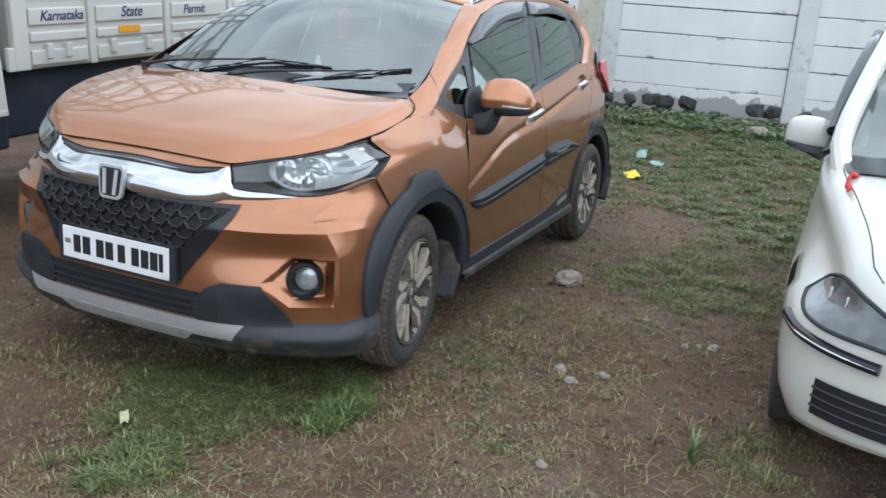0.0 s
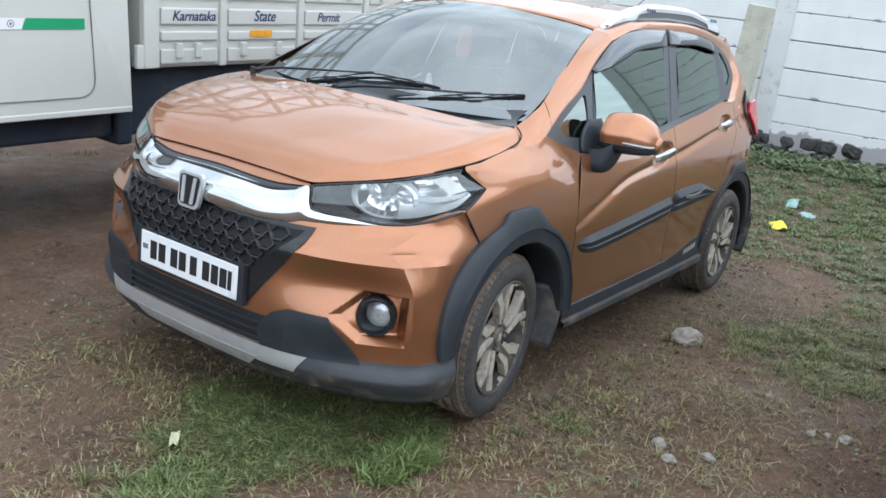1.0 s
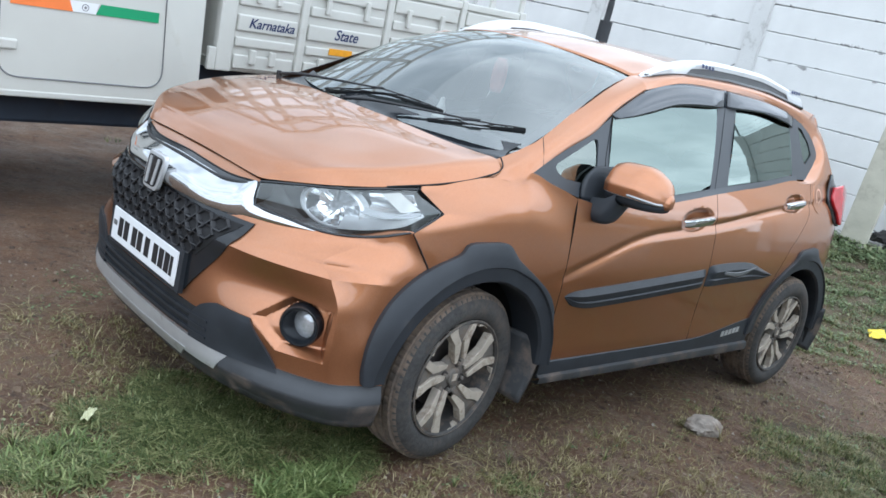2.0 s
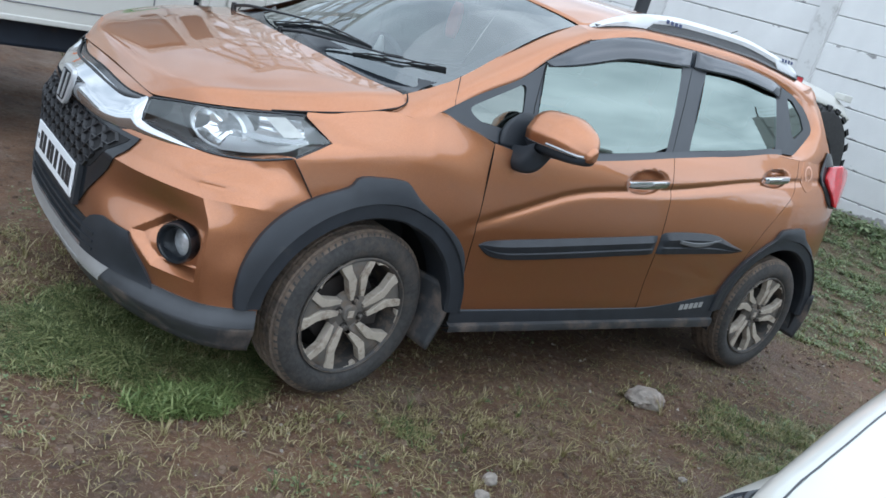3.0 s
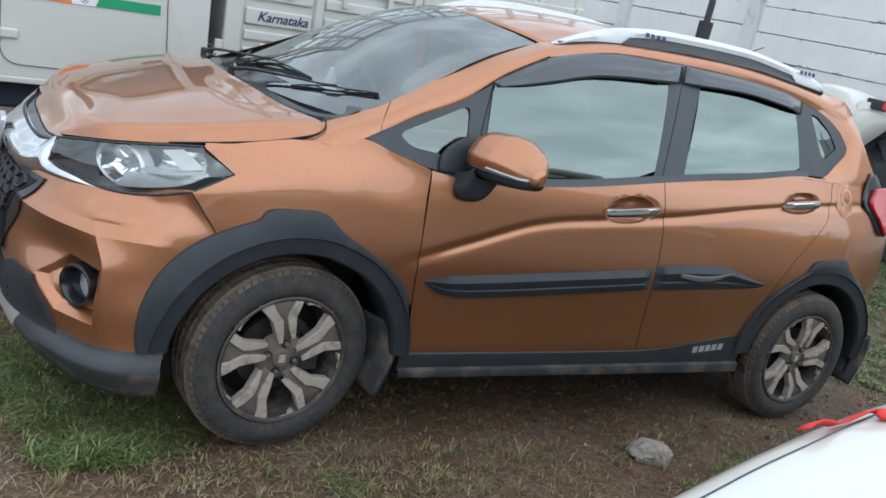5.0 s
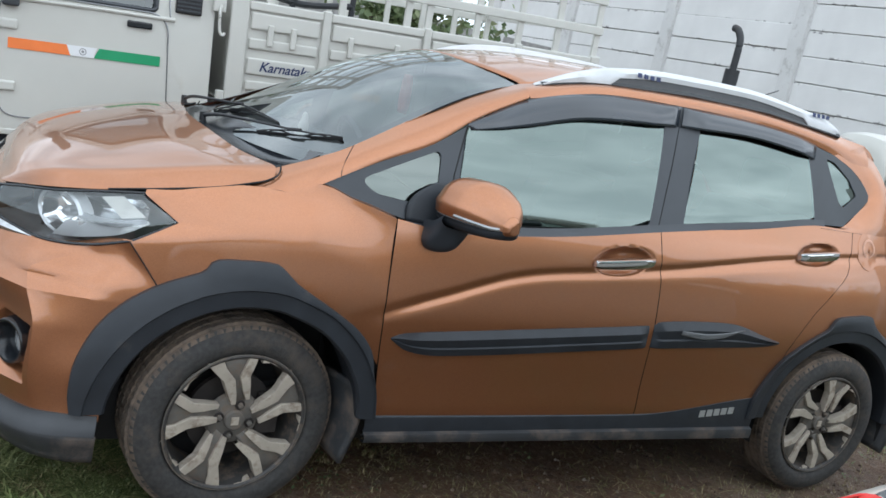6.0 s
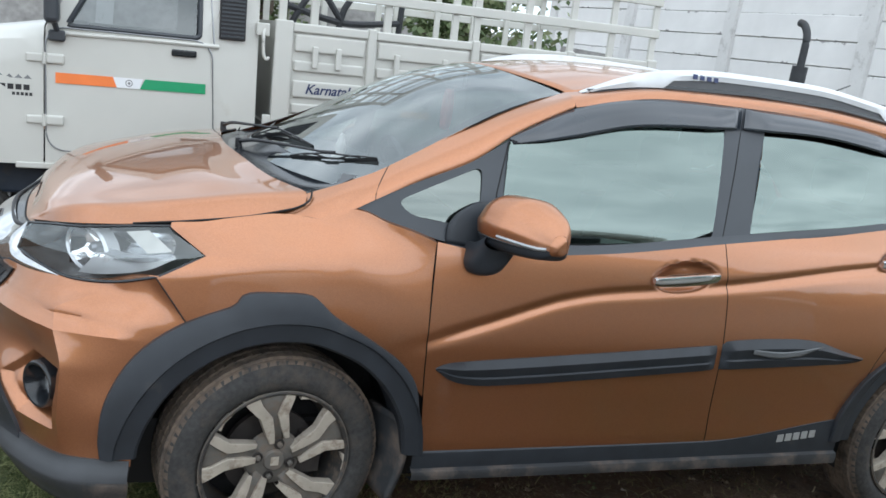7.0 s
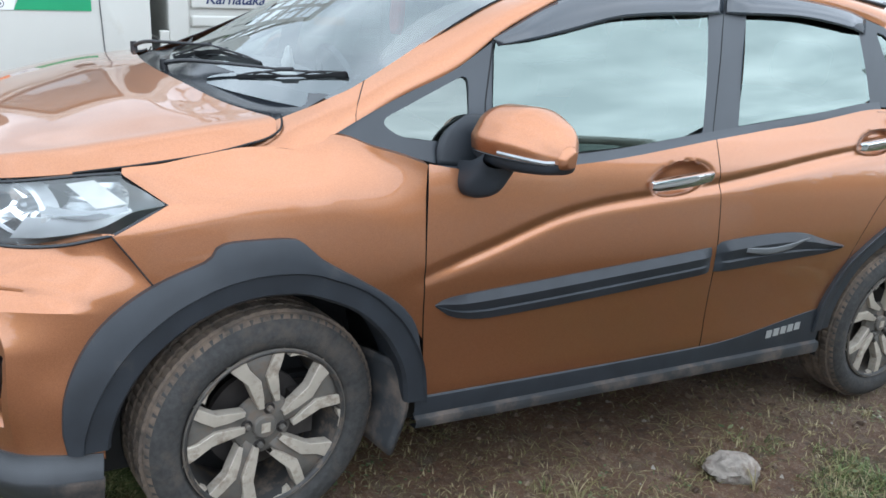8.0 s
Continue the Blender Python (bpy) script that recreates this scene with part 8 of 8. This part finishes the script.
# ---------- grass, weeds, litter ----------
def leaf_mat(name, a, b, c):
    m = bpy.data.materials.new(name)
    m.use_nodes = True
    n, l = m.node_tree.nodes, m.node_tree.links
    p = n["Principled BSDF"]
    g = n.new("ShaderNodeNewGeometry")
    r = n.new("ShaderNodeValToRGB")
    r.color_ramp.elements[0].color, r.color_ramp.elements[1].color = (*a, 1), (*c, 1)
    e = r.color_ramp.elements.new(0.55)
    e.color = (*b, 1)
    l.new(g.outputs["Random Per Island"], r.inputs[0])
    l.new(r.outputs[0], p.inputs["Base Color"])
    p.inputs["Roughness"].default_value = 0.55
    tr = n.new("ShaderNodeBsdfTranslucent")
    l.new(r.outputs[0], tr.inputs["Color"])
    mx = n.new("ShaderNodeMixShader"); mx.inputs[0].default_value = 0.3
    l.new(p.outputs[0], mx.inputs[1]); l.new(tr.outputs[0], mx.inputs[2])
    l.new(mx.outputs[0], n["Material Output"].inputs["Surface"])
    return m


GRASS = leaf_mat("fresh_grass", (0.045, 0.068, 0.02), (0.14, 0.172, 0.062), (0.35, 0.36, 0.165))
DRY = leaf_mat("dry_grass", (0.17, 0.155, 0.06), (0.3, 0.25, 0.125), (0.46, 0.39, 0.23))
LUSH = leaf_mat("bright_grass", (0.085, 0.13, 0.036), (0.165, 0.22, 0.075), (0.32, 0.36, 0.15))
WEED = leaf_mat("creeping_weed", (0.085, 0.13, 0.055), (0.16, 0.215, 0.1), (0.28, 0.31, 0.17))


def scatter(name, label, mat, count, region, length, width, lean, seed, leaf=False, keep=None):
    """Blades or leaves strewn over a stretch of ground, joined."""
    r = random.Random(seed)
    V, F = [], []
    x0, x1, y0, y1 = region
    made = tries = 0
    while made < count and tries < count * 14:
        tries += 1
        x, y = r.uniform(x0, x1), r.uniform(y0, y1)
        k = keep(x, y)
        if r.random() > k:
            continue
        made += 1
        z = ground_height(x, y) - 0.003
        a = r.uniform(0, 2 * math.pi)
        h = length * r.uniform(0.45, 1.25) * (0.55 + 0.45 * min(1, k))
        w = width * r.uniform(0.7, 1.3)
        d = Vector((math.cos(a), math.sin(a), 0))
        s = Vector((-d.y, d.x, 0)) * w
        t = lean * r.uniform(0.4, 1.5)
        b = Vector((x, y, z))
        i = len(V)
        if leaf:
            up = r.uniform(0.004, length * 0.8)
            c = b + Vector((0, 0, up))
            til = r.uniform(-0.5, 0.6)
            q = d * h * 0.5 + Vector((0, 0, h * 0.5 * til))
            V += [c - q, c + s, c + q, c - s]
            F += [(i, i + 1, i + 2, i + 3)]
        else:
            m = b + d * h * t * 0.35 + Vector((0, 0, h * 0.62))
            e = b + d * h * t + Vector((0, 0, h * (1.0 - 0.35 * min(1.0, t))))
            V += [b - s, b + s, m + s * 0.75, m - s * 0.75, e]
            F += [(i, i + 1, i + 2, i + 3), (i + 3, i + 2, i + 4)]
    me = bpy.data.meshes.new(name)
    me.from_pydata([tuple(v) for v in V], [], F)
    me.materials.append(mat)
    return tagged(new(name, me), label, "grass", kind="stuff")


wheel_clear = lambda x, y: all(math.hypot((x - cx) / 0.2, (y - cy) / 0.13) > 1 for cx in (1.28, -1.28) for cy in (0.72, -0.72))
patch = lambda x, y: 0.3 + 1.35 * noise.noise((x * 6.5, y * 6.5, 1.7)) + 0.55 * noise.noise((x * 17, y * 17, 5.2))
front = lambda x, y: max(0.0, min(1.0, grassiness(x, y) * 1.6)) * max(0.04, min(1.0, patch(x, y))) if wheel_clear(x, y) else 0.0
scatter("grass", "short fresh green grass growing before the car's nose", GRASS, 20000, (0.9, 3.1, -0.35, 1.45), 0.055, 0.0025, 1.7, 3, keep=front)
scatter("grass", "dry pale grass among the fresh blades", DRY, 30000, (0.2, 3.1, -0.6, 1.6), 0.042, 0.0014, 1.6, 4, keep=lambda x, y: front(x, y) * 0.8 + 0.03)
scatter("grass", "thin grass on the trodden earth beside the car", DRY, 9000, (-1.8, 1.8, 0.7, 2.6), 0.045, 0.0015, 1.3, 5, keep=lambda x, y: front(x, y) * 0.7 + 0.05)
scatter("grass", "sparse grass before the white car", GRASS, 3500, (0.6, 2.2, 1.6, 2.9), 0.07, 0.002, 1.2, 6, keep=lambda x, y: front(x, y) ** 2 * 0.8)
bright = lambda x, y: max(0.0, 1.0 - math.hypot((x - 1.8) / 0.2, (y - 0.77) / 0.12) ** 2 + 0.5 * noise.noise((x * 9, y * 9, 4.0)))
scatter("grass", "bright longer grass at the edge of the grass bed", LUSH, 1300, (1.4, 2.2, 0.55, 1.1), 0.06, 0.0028, 1.2, 31, keep=bright)
back = lambda x, y: max(0.0, min(1.0, grassiness(x, y) * 1.1)) * max(0.03, min(1.0, patch(x, y)))
scatter("weeds", "low creeping green weeds over the rear of the yard", WEED, 50000, (-7.2, -0.3, -3.0, 3.2), 0.05, 0.0095, 1, 7, leaf=True, keep=lambda x, y: back(x, y) * (0.06 if x > -1.9 and y > 0.85 else 1.0))
scatter("grass", "thin pale-green grass beside the rock", GRASS, 14000, (-1.9, 0.1, 0.9, 2.4), 0.032, 0.0017, 2.2, 33, keep=back)
scatter("grass", "grass among the creeping weeds", GRASS, 26000, (-7.2, -0.2, -1.6, 3.2), 0.075, 0.0024, 1.1, 8, keep=back)
scatter("grass", "yellowing grass among the weeds", DRY, 16000, (-5.5, -0.2, 0.2, 3.0), 0.06, 0.002, 1.5, 9, keep=lambda x, y: back(x, y) * 0.7 + 0.04)
scatter("grass", "grass on the earth beyond the truck", GRASS, 16000, (-3.5, 2.2, -7.5, -3.8), 0.08, 0.004, 1.0, 10, keep=back)
scatter("weeds", "leafy weeds along the wall's foot", WEED, 5000, (-7.3, -6.2, -2.5, 3.0), 0.11, 0.018, 1, 11, leaf=True, keep=lambda x, y: max(0.0, 0.6 + noise.noise((x * 2, y * 1.4, 3))))


scatter("straw", "dry straw and dead grass lying on the earth", DRY, 9000, (-2.6, 3.3, -1.2, 2.7), 0.028, 0.0017, 5.0, 15, keep=lambda x, y: max(0.02, 0.25 + 0.9 * noise.noise((x * 2.2, y * 2.2, 5.0)) + 0.4 * front(x, y)))
scatter("weeds", "small creeping weeds on the open earth", WEED, 5000, (-2.4, 3.2, -1.3, 2.6), 0.022, 0.006, 1, 16, leaf=True, keep=lambda x, y: max(0.0, noise.noise((x * 1.9, y * 1.9, 12.0)) + 0.6 * noise.noise((x * 9, y * 9, 2.0)) - 0.15) if wheel_clear(x, y) else 0.0)


def clumps(name, label, mat, count, region, length, width, seed, keep):
    """Grass standing in small clumps of curved blades, joined."""
    r = random.Random(seed)
    V, F = [], []
    x0, x1, y0, y1 = region
    made = tries = 0
    while made < count and tries < count * 30:
        tries += 1
        cx, cy = r.uniform(x0, x1), r.uniform(y0, y1)
        k = keep(cx, cy)
        if r.random() > k:
            continue
        made += 1
        size = length * r.uniform(0.6, 1.25) * (0.7 + 0.3 * min(1.0, k))
        for _ in range(r.randint(7, 15)):
            x, y = cx + r.gauss(0, 0.014), cy + r.gauss(0, 0.014)
            a = r.uniform(0, 2 * math.pi)
            d = Vector((math.cos(a), math.sin(a), 0))
            side = Vector((-d.y, d.x, 0)) * width * r.uniform(0.7, 1.25)
            h, t = size * r.uniform(0.55, 1.2), r.uniform(0.3, 1.25)
            b = Vector((x, y, ground_height(x, y) - 0.003))
            i = len(V)
            for u, w in ((0.0, 0.8), (0.4, 1.0), (0.75, 0.7)):
                c = b + d * h * t * u * u + Vector((0, 0, h * (u - 0.4 * t * u * u)))
                V += [c - side * w, c + side * w]
            V.append(b + d * h * t + Vector((0, 0, h * (1 - 0.4 * t))))
            F += [(i, i + 1, i + 3, i + 2), (i + 2, i + 3, i + 5, i + 4), (i + 4, i + 5, i + 6)]
    me = bpy.data.meshes.new(name)
    me.from_pydata([tuple(v) for v in V], [], F)
    me.materials.append(mat)
    return tagged(new(name, me), label, "grass", kind="stuff")


clumps("grass", "clumps of fresh green grass before the car's nose", GRASS, 1100, (0.9, 3.0, -0.3, 1.4), 0.055, 0.0029, 51, lambda x, y: max(0.0, grassiness(x, y) - 0.15) * max(0.0, min(1.0, patch(x, y))) if wheel_clear(x, y) else 0.0)
clumps("grass", "bright grass clumps at the edge of the grass bed", LUSH, 60, (1.5, 2.2, 0.72, 1.15), 0.08, 0.0034, 52, bright)
clumps("grass", "bright grass clumps on the open earth", LUSH, 90, (2.2, 2.9, 0.1, 0.62), 0.062, 0.0028, 53, lambda x, y: max(0.0, 1.0 - math.hypot((x - 2.47) / 0.2, (y - 0.43) / 0.15) ** 2))
clumps("grass", "pale grass clumps over the rear of the yard", LUSH, 900, (-6.8, -0.4, 0.4, 3.0), 0.06, 0.003, 54, lambda x, y: back(x, y))
margin = lambda x, y: max(0.0, 1.0 - abs(grassiness(x, y) - 0.12) / 0.3) * max(0.1, min(1.0, 0.5 + 1.2 * patch(x, y))) if wheel_clear(x, y) else 0.0
clumps("grass", "pale curled dry grass along the edge of the grass bed", DRY, 560, (0.6, 3.0, -0.7, 1.6), 0.034, 0.0024, 56, margin)
clumps("grass", "yellowed grass among the fresh clumps", DRY, 520, (0.9, 2.8, -0.3, 1.4), 0.042, 0.0018, 57, lambda x, y: max(0.0, grassiness(x, y)) * 0.6 if wheel_clear(x, y) else 0.0)
clumps("grass", "thin dry clumps on the trodden earth", DRY, 380, (-1.2, 2.4, 0.85, 2.6), 0.045, 0.0021, 55, lambda x, y: max(0.03, 0.5 * patch(x, y)) if wheel_clear(x, y) else 0.0)


def tuft(x, y, n, length, width, mat, label, seed, name="grass_tuft"):
    r = random.Random(seed)
    bm = bmesh.new()
    for _ in range(n):
        a = r.uniform(0, 2 * math.pi)
        d = Vector((math.cos(a), math.sin(a), 0))
        s = Vector((-d.y, d.x, 0)) * width
        h = length * r.uniform(0.6, 1.2)
        t = r.uniform(0.25, 1.0)
        b = d * 0.015 * r.random()
        rows = []
        for k in range(5):
            u = k / 4
            c = b + d * h * t * u * u + Vector((0, 0, h * (u - 0.32 * t * u * u)))
            wd = s * (1 - u) ** 0.6 * (0.75 + 0.5 * u)
            rows.append((c - wd, c + wd))
        vs = [[bm.verts.new(p) for p in rw] for rw in rows]
        for A, B in zip(vs, vs[1:]):
            bm.faces.new([A[0], A[1], B[1], B[0]])
    o = part(name, bm, mat, None)
    o.location = (x, y, ground_height(x, y))
    return tagged(o, label, "grass", "grass tufts")


for k, (x, y) in enumerate([(2.55, 0.3), (2.45, 0.36), (2.62, 0.22)]):
    tuft(x, y, 26, 0.065, 0.0026, GRASS, "small green grass tuft", 20 + k)
tuft(1.427, 2.0, 16, 0.13, 0.01, WEED, "broad-leaved green weed on bare earth", 40, "weed_plant")
for k, (x, y) in enumerate([(1.3, 2.12), (1.2, 1.95), (1.5, 2.25), (1.1, 2.15), (1.36, 1.85), (0.55, 1.3), (-0.25, 1.12), (2.05, -0.38), (0.35, 0.98)]):
    tuft(x, y, 14, 0.08, 0.003, DRY, "thin dry wild grass tuft", 60 + k)


rd = random.Random(44)
for k in range(26):
    x, y = rd.uniform(0.2, 2.0), rd.uniform(0.88, 1.45)
    tuft(x, y, 12, 0.055, 0.0022, DRY if k % 3 else GRASS, "small clump of dry grass on the earth", 200 + k)


def scrap(name, label, mat, x, y, w, h, seed, rot=0.0):
    r = random.Random(seed)
    rows = [[Vector((w * (i / 6 - 0.5), h * (j / 4 - 0.5), 0.012 + 0.02 * noise.noise((i * 0.6 + seed, j * 0.7, seed)))) for i in range(7)] for j in range(5)]
    o = part(name, sheet(rows), mat, None, smooth=False)
    solid(o, 0.002, 0.0)
    o.location = (x, y, ground_height(x, y) + 0.025)
    o.rotation_euler = (0.25, 0.15, rot)
    return tagged(o, label, "litter")


scrap("plastic_wrapper", "crumpled yellow plastic wrapper lying in the grass", YELLOW, -3.6, 0.58, 0.17, 0.12, 3, 0.5)
scrap("plastic_scrap", "pale torn plastic scrap lying in the grass", CYAN, -4.6, 0.44, 0.25, 0.1, 5, 0.2)
scrap("plastic_scrap", "pale torn plastic scrap lying in the grass", CYAN, -4.25, 0.66, 0.13, 0.08, 6, 1.1)
scrap("paper_scrap", "crumpled pale paper scrap on the grass", PAPER, 2.3, 0.225, 0.06, 0.03, 8, 0.8)
rnd = random.Random(9)
for k in range(34):
    x, y = rnd.uniform(-1.6, 2.6), rnd.uniform(0.95, 2.3)
    if k < 10:
        x, y = rnd.uniform(1.2, 3.0), rnd.uniform(-0.9, 0.4)
    a, ln = rnd.uniform(0, 6.28), rnd.uniform(0.04, 0.13)
    tw = part("twig", tube([(0, 0, 0), (ln * 0.5, 0.006, 0.004), (ln, -0.004, 0.0)], 0.003, seg=5, taper=0.5), TWIG, None)
    tw.location = (x, y, ground_height(x, y) + 0.005)
    tw.rotation_euler = (0, 0, a)
    tagged(tw, "dry brown twig on the earth", "twig", "twigs")


def gravel():
    r = random.Random(77)
    V, F = [], []
    for _ in range(9000):
        x, y = r.uniform(-2.6, 3.2), r.uniform(-1.4, 2.7)
        if noise.noise((x * 1.1, y * 1.1, 9.0)) + r.uniform(-0.4, 0.4) < 0.0:
            continue
        s = 0.003 + 0.008 * r.random() ** 3
        z = ground_height(x, y)
        i = len(V)
        j = lambda: r.uniform(0.6, 1.3) * s
        V += [(x + j(), y, z), (x, y + j(), z), (x - j(), y, z), (x, y - j(), z), (x + r.uniform(-1, 1) * s * 0.4, y + r.uniform(-1, 1) * s * 0.4, z + j() * 0.9)]
        F += [(i, i + 1, i + 4), (i + 1, i + 2, i + 4), (i + 2, i + 3, i + 4), (i + 3, i, i + 4)]
    me = bpy.data.meshes.new("gravel")
    me.from_pydata(V, [], F)
    m = leaf_mat("grit", (0.12, 0.08, 0.055), (0.2, 0.15, 0.11), (0.4, 0.36, 0.31))
    me.materials.append(m)
    tagged(new("gravel", me), "loose grit and small clods on the earth", "gravel", kind="stuff")


gravel()


# ---------- tree beyond the truck ----------
def tree(x, y, h, seed, spread):
    r = random.Random(seed)
    t = thing("tree", "leafy green tree standing beyond the truck", "tree", at=(x, y, 0))
    trunk = tube(spline([(0, 0, 0), (0.05, 0.02, h * 0.25), (-0.04, 0.05, h * 0.45), (0.05, 0, h * 0.75)], 16), 0.13, seg=12, taper=0.45)
    bark = node_mat("tree_bark", (0.11, 0.085, 0.065), 0.9, vary=0.35, scale=12, bump=0.01, bump_scale=30)
    part("trunk", trunk, bark, t)
    V, F = [], []
    for k in range(13):
        z0 = h * r.uniform(0.25, 0.7)
        a = r.uniform(0, 6.28)
        ln = spread * r.uniform(0.6, 1.1)
        tip = Vector((math.cos(a) * ln, math.sin(a) * ln, z0 + ln * r.uniform(0.2, 0.8)))
        limb = spline([(0, 0, z0), tuple(Vector((0, 0, z0)).lerp(tip, 0.5) + Vector((0, 0, 0.12))), tuple(tip)], 10)
        part("limb", tube(limb, 0.045, seg=7, taper=0.25), bark, t)
        for q in range(10):
            c = limb[3 + q * 6 // 9] + Vector((r.gauss(0, 0.25), r.gauss(0, 0.25), r.gauss(0, 0.22)))
            for _ in range(34):
                p = c + Vector((r.gauss(0, 0.16), r.gauss(0, 0.16), r.gauss(0, 0.13)))
                d = Vector((r.gauss(0, 1), r.gauss(0, 1), r.gauss(-0.4, 0.6))).normalized()
                s = d.cross(Vector((r.gauss(0, 1), r.gauss(0, 1), r.gauss(0, 1)))).normalized()
                L, W = r.uniform(0.09, 0.15), r.uniform(0.03, 0.045)
                i = len(V)
                V += [p, p + d * L * 0.5 + s * W, p + d * L, p + d * L * 0.5 - s * W]
                F += [(i, i + 1, i + 2, i + 3)]
    me = bpy.data.meshes.new("crown")
    me.from_pydata([tuple(v) for v in V], [], F)
    me.materials.append(WEED)
    o = new("crown", me)
    o.parent = t
    return t


tree(-2.4, -7.4, 3.4, 4, 0.9)
tree(-0.2, -9.2, 3.6, 5, 1.0)


# ---------- far side of the yard, open land with a low line of trees ----------
def far_trees():
    r = random.Random(31)
    V, F = [], []
    for k in range(150):
        x = -70 + 0.95 * k + r.uniform(-0.5, 0.5)
        y = 38 + r.uniform(-4, 6)
        hgt = 1.8 + 4.2 * max(0.0, noise.noise((k * 0.11, 0.5, 0.0)) + 0.35) + r.uniform(0, 0.8)
        for _ in range(90):
            c = Vector((x + r.gauss(0, 0.9), y + r.gauss(0, 0.6), abs(r.gauss(0.45, 0.28)) * hgt))
            d = Vector((r.gauss(0, 1), r.gauss(0, 1), r.gauss(0, 1))).normalized()
            s = d.cross(Vector((r.gauss(0, 1), r.gauss(0, 1), r.gauss(0, 1)))).normalized()
            L, W = r.uniform(0.4, 0.8), r.uniform(0.15, 0.3)
            i = len(V)
            V += [c - d * L, c + s * W, c + d * L, c - s * W]
            F += [(i, i + 1, i + 2, i + 3)]
    me = bpy.data.meshes.new("far_trees")
    me.from_pydata([tuple(v) for v in V], [], F)
    me.materials.append(WEED)
    tagged(new("far_trees", me), "distant dark green line of trees and bushes", "trees", kind="stuff")


far_trees()


def clods():
    r = random.Random(123)
    V, F = [], []
    for _ in range(26000):
        x, y = r.uniform(-2.8, 3.4), r.uniform(-1.9, 2.8)
        if noise.noise((x * 2.3, y * 2.3, 3.0)) + 0.5 * noise.noise((x * 7, y * 7, 6.0)) + r.uniform(-0.45, 0.45) < 0.05 or not wheel_clear(x, y):
            continue
        s = 0.0025 + 0.014 * r.random() ** 5
        z = ground_height(x, y)
        i = len(V)
        a0 = r.uniform(0, 6.28)
        for k in range(5):
            q = s * r.uniform(0.75, 1.35)
            V.append((x + q * math.cos(a0 + k * 1.257), y + q * math.sin(a0 + k * 1.257), z - 0.001))
        for k in range(5):
            q = s * r.uniform(0.45, 0.85)
            V.append((x + q * math.cos(a0 + k * 1.257), y + q * math.sin(a0 + k * 1.257), z + s * r.uniform(0.4, 0.9)))
        F += [(i + k, i + (k + 1) % 5, i + 5 + (k + 1) % 5, i + 5 + k) for k in range(5)] + [tuple(i + 5 + k for k in range(5))]
    me = bpy.data.meshes.new("clods")
    me.from_pydata(V, [], F)
    me.materials.append(leaf_mat("earth_clods", (0.07, 0.043, 0.028), (0.15, 0.098, 0.064), (0.25, 0.18, 0.125)))
    tagged(new("clods", me), "small crumbled clods of brown earth", "earth clods", kind="stuff")


clods()
